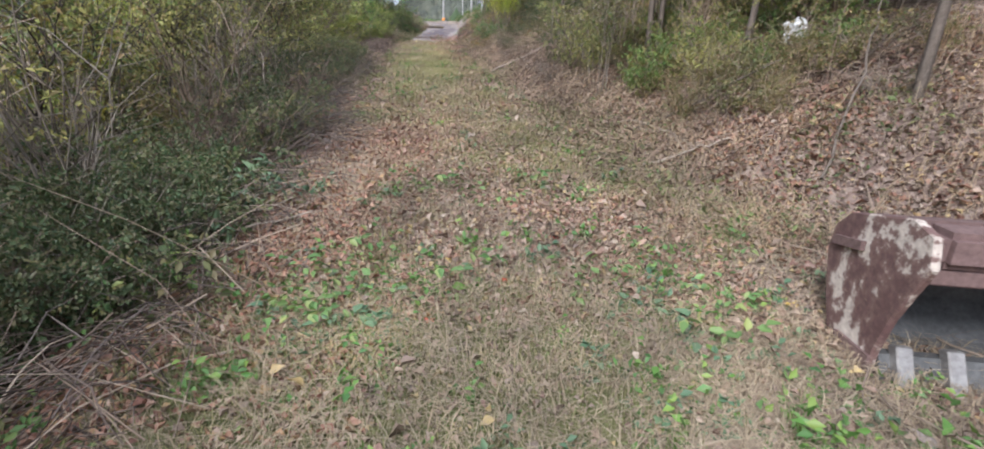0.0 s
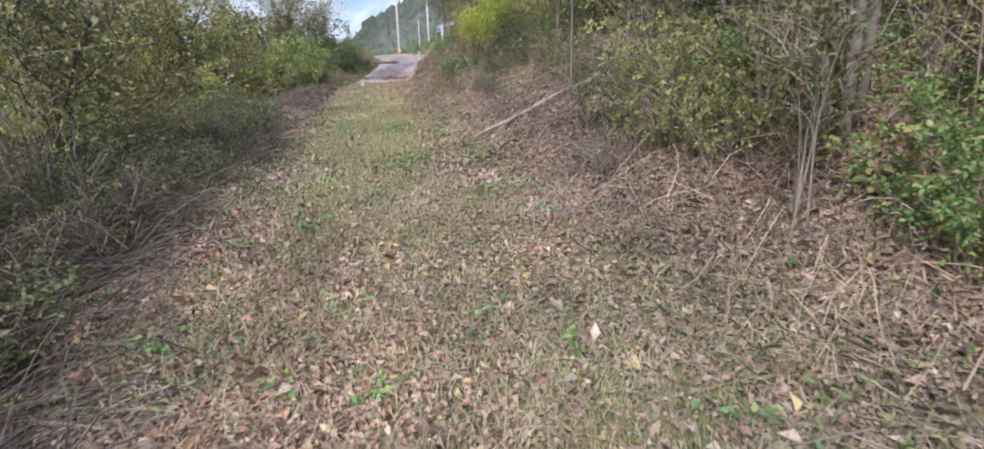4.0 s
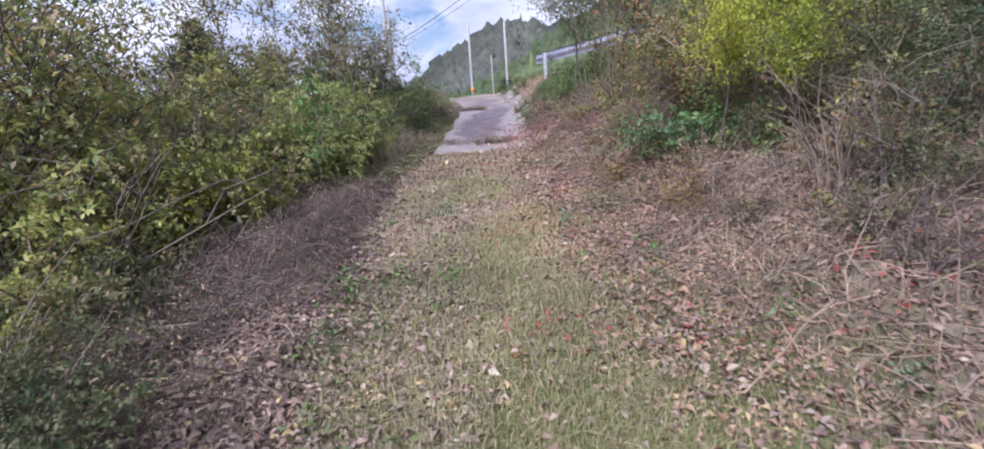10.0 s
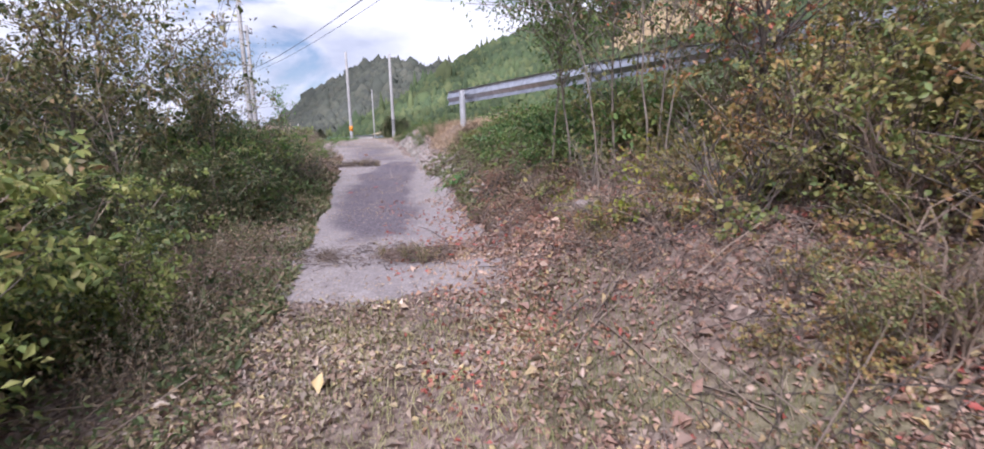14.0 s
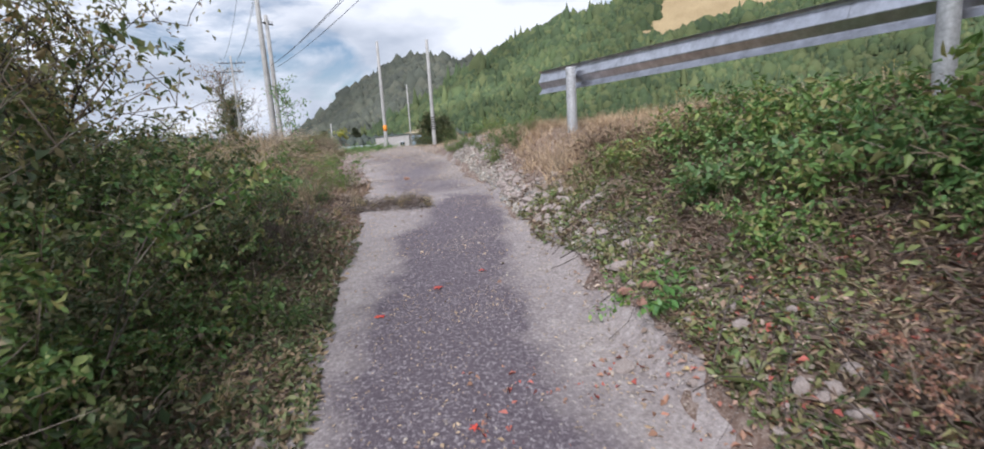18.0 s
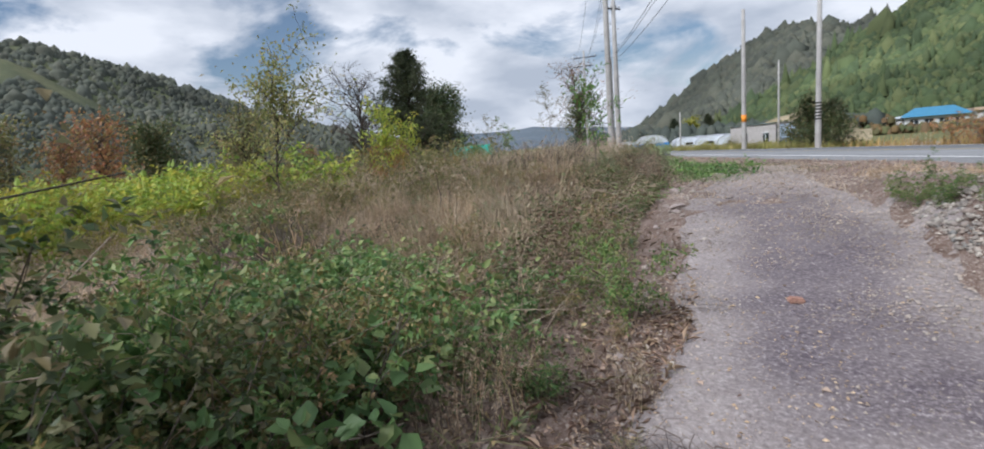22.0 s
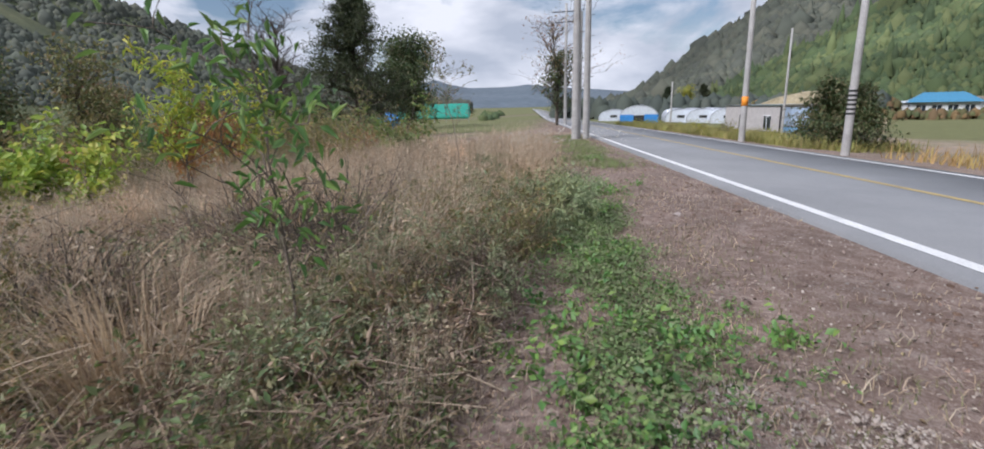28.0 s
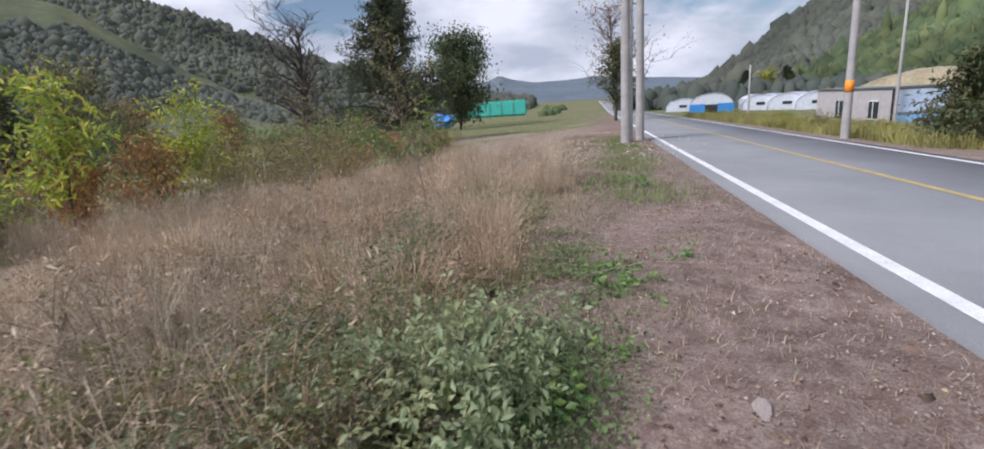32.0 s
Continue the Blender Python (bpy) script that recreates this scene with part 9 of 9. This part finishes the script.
for x, y, a in ((-8.3, 67.2, 10), (-7.5, 66.6, 40)):
    v, f = tubes([([(0.3 * math.cos(q), 0, 0.3 * math.sin(q)) for q in np.linspace(0, 2 * math.pi, 19)], np.full(19, 0.1))], 8)
    t = thing("tyre", "old black tyre half sunk in the ground", "tyre", "old tyres by the hut", m=pose(x, y, float(ground_z(x, y)) + 0.12, 0, 0, a))
    part("tread", mesh_np("tread", v, f, M_RUBBER, True), t)
g = np.random.default_rng(44)
n = 2600
az, dd = g.uniform(-9, 9, n), g.uniform(110, 140, n)
P = np.stack([VIEW[0] - np.sin(np.radians(az)) * dd, VIEW[1] + np.cos(np.radians(az)) * dd, 2.0 + g.random(n) ** 1.5 * (1.5 + 3.5 * vnoise(az * 0.6, az * 0, 5))], 1)
P = P[(np.abs(az + 6.0) > 3.0) & (P[:, 2] < 4.6)]
V, F = crowns(P, g.uniform(0.35, 0.85, len(P)), [("round", np.ones(len(P), bool))], g)
tagged(new("woodland_edge", mesh_np("woodland_edge", V, F, M_FOREST_RUST, True)), "rust and ochre trees at the foot of the hill", "woodland", kind="stuff")
g = np.random.default_rng(45)
P = np.stack([g.uniform(-4, 19, 420), g.uniform(132, 138, 420), g.uniform(1.4, 2.5, 420)], 1)
V, F = crowns(P, g.uniform(0.2, 0.7, 420), [("round", np.ones(420, bool))], g)
tagged(new("hedge", mesh_np("hedge", V, F, M_FOREST_RUST, True)), "low ochre hedge in front of the house", "hedge", kind="stuff")
for k in range(30):
    y = R.uniform(45.0, 54.0)
    x = -22.5 - (y - 46) * 0.9 + R.uniform(-5.0, 2.0)
    put_kind(R.choice(SH_OLIVE + SH_PALE + SH_RUST + SH_GREEN[:1]), x, y, R.uniform(1.0, 1.6), R.uniform(0, 360), label="olive and brown scrub across the field")
# brush beyond the road and far scrub
for k in range(34):
    x, y = road_xy(R.uniform(7.0, 12.0), R.uniform(-22, 6.5))
    put_kind(R.choice(SH_RUST + SH_OLIVE + SH_DRYWEED), x, y, R.uniform(0.7, 1.2), R.uniform(0, 360), label="autumn brush on the far side of the road")
for k in range(24):
    x, y = road_xy(R.uniform(6.6, 9.5), R.uniform(18, 46))
    put_kind(R.choice(SH_OLIVE + SH_YELLOW), x, y, R.uniform(0.45, 0.75), R.uniform(0, 360), label="yellow-green plants on the road's far verge")
g = np.random.default_rng(15)
n = 9000
x, y = g.uniform(-120, 60, n), g.uniform(36, 190, n)
pp, ss = road_ps(x, y)
az = np.degrees(np.arctan2(-(x + 7), y - 34))
dist = np.hypot(x + 7, y - 34)
k = (((pp < -12) & (dist > 40) & ((np.abs(az - 50) > 13) | (dist > 70)) & (np.abs(az - 40) > 5)) | ((pp > 30) & (y > 100) & (np.abs(az - 14) > 10) & ((y > 150) | (x > 24)))) & (vnoise(x * 0.08, y * 0.08, 81) > 0.3)
x, y = x[k], y[k]
P = on_ground(x, y, 0.4)
V, F = crowns(P, g.uniform(0.35, 0.9, len(P)) * (0.7 + 0.006 * np.hypot(x, y - 30)), [("round", np.ones(len(P), bool))], g)
tagged(new("far_scrub", mesh_np("far_scrub", V, F, M_FOREST, True)), "distant scrub and hedges across the fields", "scrub", kind="stuff")
for k in range(44):
    a, d = radians(R.uniform(42, 92)), R.uniform(17, 40)
    x, y = -7 - math.sin(a) * d, 34 + math.cos(a) * d
    if abs(math.degrees(a) - 50) > 4 or d > 24:
        put_kind(R.choice(SH_OLIVE + SH_GREEN + SH_YELLOW + SH_RUST), x, y, R.uniform(0.9, 1.7), R.uniform(0, 360), label="tall scrub at the far side of the field")

# shaded weeds and dead canes that close the thicket's foot
RF = random.Random(91)
# olive trees added sunward to shade the thicket's foot, some out of view
for x, y, s, tn in ((-3.4, -0.4, 1.0, 40), (-2.9, -1.6, 1.0, 150), (-5.6, 10.7, 1.0, 200), (-6.2, 9.7, 1.05, 320), (-5.1, 9.3, 0.9, 80)):
    put_tree(TR_ARCH[0], x, y, "arching small tree with olive leaves, added to shade the thicket", s, tn, "tree", "trees behind the thicket")
for k in range(20):
    y = RF.uniform(1.5, 3.6)
    put_kind(RF.choice(SH_DARK + SH_DARK + SH_WEEDLOW[1:]), -1.85 - RF.uniform(0.1, 1.2), y, RF.uniform(0.32, 0.5), RF.uniform(0, 360))
for x, y, s in ((-2.2, 2.9, 0.9), (-2.5, 3.3, 1.0), (-2.1, 3.6, 0.8), (-2.7, 2.6, 1.0), (-2.4, 2.2, 0.8)):
    put_kind(SH_BLUELEAF[int(s * 10) % 2], x, y, s, x * 123)
for x, y, s in ((-4.1, 10.6, 0.42), (-4.45, 10.9, 0.5), (-4.0, 11.2, 0.4), (-4.5, 11.6, 0.5), (-3.75, 10.1, 0.34), (-4.3, 10.2, 0.45), (-3.6, 9.4, 0.36), (-4.0, 9.0, 0.42), (-3.5, 8.4, 0.36)):
    put_kind(RF.choice(SH_DARK), x, y, s, x * 311)
    put_kind(RF.choice(SH_TANGLE), x + 0.35, y + 0.1, s * 1.2, y * 211)
for k in range(24):
    put_kind(RF.choice(SH_BRUSH + SH_BRUSH + SH_BROWNWEED + SH_TANGLE[:1] + SH_WEEDLOW[:1]), RF.uniform(0.2, 1.9), RF.uniform(9.8, 12.6), RF.uniform(0.35, 0.6), RF.uniform(0, 360))
for x, y, s in ((1.9, 12.4, 0.7), (2.4, 11.8, 0.8), (2.9, 12.6, 0.9), (2.2, 13.2, 0.8), (1.0, 16.3, 0.6), (1.4, 15.8, 0.7), (1.7, 16.7, 0.8), (1.2, 15.0, 0.6), (2.2, 15.3, 0.8), (2.3, 17.0, 1.3), (2.9, 16.0, 1.4), (2.6, 14.6, 1.2), (3.3, 17.4, 1.4), (3.2, 13.6, 1.2)):
    put_kind(RF.choice(SH_DARK), x, y, s, y * 151)
for k in range(44):
    put_kind(RF.choice(SH_TUFT + SH_OCHRE + SH_WEEDLOW[:1]), RF.uniform(-1.0, 0.4), RF.uniform(14.6, 18.4), RF.uniform(0.4, 0.75), RF.uniform(0, 360))
for k in range(26):
    y = RF.uniform(14.2, 17.4)
    put_kind(RF.choice(SH_YELLOW + SH_VINE + SH_PALE + SH_ROUND), -7.2 + 0.45 * (y - 14.2) + RF.uniform(-0.5, 0.3), y, RF.uniform(0.6, 0.9), RF.uniform(0, 360))
for k in range(30):
    y = RF.uniform(12.6, 15.6)
    put_kind(RF.choice(SH_BRUSH + SH_BRUSH + SH_BROWNWEED + SH_OCHRE[:1]), -5.9 + 0.25 * (y - 13.5) + RF.uniform(-0.9, 0.6), y, RF.uniform(0.6, 0.95), RF.uniform(0, 360))
for x, y, s in ((-7.5, 26.7, 1.0), (-7.9, 26.3, 1.05), (-8.1, 27.1, 0.95), (-7.2, 26.0, 0.8), (-7.3, 27.3, 0.75), (-7.7, 25.5, 1.1)):
    put_kind(RF.choice(SH_DARK), x, y, s, x * 311)
put_tree(TR_ARCH[0], -8.0, 26.2, "arching small tree with olive leaves beside the concrete track", 0.85, 75, "tree", "trees behind the thicket")
for k in range(30):
    y = RF.uniform(24.8, 27.6)
    put_kind(RF.choice(SH_TANGLE + SH_WEEDLOW[1:] + SH_BRUSH[:1]), float(np.interp(y, CT_Y, CT_L)) - RF.uniform(0.3, 1.6), y, RF.uniform(0.5, 0.8), RF.uniform(0, 360), label="dark weeds and dead canes beside the concrete")
# dark bank weeds, thickened to stand in for shade under the trees
for k in range(46):
    put_kind(RF.choice(SH_WEEDLOW[1:] + SH_VINE[:1] + SH_DARK + SH_BROWNWEED), RF.uniform(-0.9, 0.9), RF.uniform(13.4, 16.6), RF.uniform(0.28, 0.5), RF.uniform(0, 360))
for k in range(30):
    put_kind(RF.choice(SH_WEEDLOW[1:] + SH_BROWNWEED + SH_DARK[:1]), RF.uniform(0.2, 2.2), RF.uniform(9.4, 13.0), RF.uniform(0.28, 0.5), RF.uniform(0, 360))
for k in range(26):
    y = RF.uniform(12.6, 14.6)
    put_kind(RF.choice(SH_DARK + SH_TANGLE + SH_WEEDLOW[1:]), -4.6 - 0.5 * (y - 13.0) + RF.uniform(-0.5, 0.25), y, RF.uniform(0.32, 0.5), RF.uniform(0, 360))
for k in range(34):
    put_kind(RF.choice(SH_MUGWORT + SH_OLIVE + SH_BROWNWEED), RF.uniform(-14.6, -11.4), RF.uniform(30.6, 33.2), RF.uniform(0.75, 1.05), RF.uniform(0, 360), label="dark olive weeds in a clump in the field")
for k in range(20):
    put_kind(RF.choice(SH_BRUSH + SH_TWIG[:1] + SH_TANGLE), RF.uniform(-12.2, -9.6), RF.uniform(30.0, 31.6), RF.uniform(0.5, 0.8), RF.uniform(0, 360))
# lush brambles where the concrete meets the field
for k in range(22):
    a, d = RF.uniform(0, 6.283), math.sqrt(RF.random())
    x, y = -8.7 + 0.95 * d * math.cos(a), 29.2 + 0.8 * d * math.sin(a)
    put_kind(RF.choice(SH_BRAMBLE + SH_BRAMBLE + SH_WEEDLOW[:1]), x, y, RF.uniform(0.5, 0.8), RF.uniform(0, 360))
for k in range(46):
    x, y = RF.uniform(-10.4, -7.9), RF.uniform(30.4, 32.8)
    put_kind(RF.choice(SH_TUFT[1:] + SH_TUFT), x - 0.25 * (y - 31), y, RF.uniform(0.7, 1.3), RF.uniform(0, 360))
for k in range(24):
    put_kind(RF.choice(SH_BRAMBLE + SH_BRAMBLE + SH_WEEDLOW), RF.uniform(-11.6, -8.0), RF.uniform(27.6, 29.4), RF.uniform(0.4, 0.65), RF.uniform(0, 360))
# brown and grey-green weeds along the verge of the field
for k in range(40):
    y = RF.uniform(32.2, 34.2)
    put_kind(RF.choice(SH_BROWNWEED + SH_BROWNWEED + SH_WEEDLOW[1:] + SH_TANGLE[:1] + SH_MUGWORT[:1]), RF.uniform(-10.9, -8.3), y, RF.uniform(0.55, 0.85), RF.uniform(0, 360))
for k in range(54):
    y = RF.uniform(35.2, 38.4)
    x = float(np.interp(y, [35, 36.6, 37.6, 39.2], [-7.75, -8.3, -8.6, -9.1])) - abs(RF.gauss(0, 0.5))
    put_kind(RF.choice(SH_BROWNWEED + SH_BROWNWEED + SH_GREYWEED + SH_PALEMUG[:1] + SH_MUGWORT[:1]), x, y, RF.uniform(0.5, 0.85), RF.uniform(0, 360))
for k in range(26):
    put_kind(RF.choice(SH_BROWNWEED + SH_WEEDLOW[1:] + SH_TANGLE + SH_GREYWEED[:1]), RF.uniform(-11.4, -9.6), RF.uniform(34.6, 36.4), RF.uniform(0.6, 0.95), RF.uniform(0, 360))
n = 2600
az, dd = g.uniform(-60, 26, n), g.uniform(112, 150, n)
P = np.stack([VIEW[0] - np.sin(np.radians(az)) * dd, VIEW[1] + np.cos(np.radians(az)) * dd, g.uniform(2.5, 4.5, n)], 1)
P = P[(np.abs(az + 6.5) > 4.5)]
V, F = crowns(P, g.uniform(0.8, 1.9, len(P)), [("round", np.ones(len(P), bool))], g)
tagged(new("woodland_edge", mesh_np("woodland_edge", V, F, M_FOREST_HAZED, True)), "dark trees along the foot of the hills", "woodland", kind="stuff")
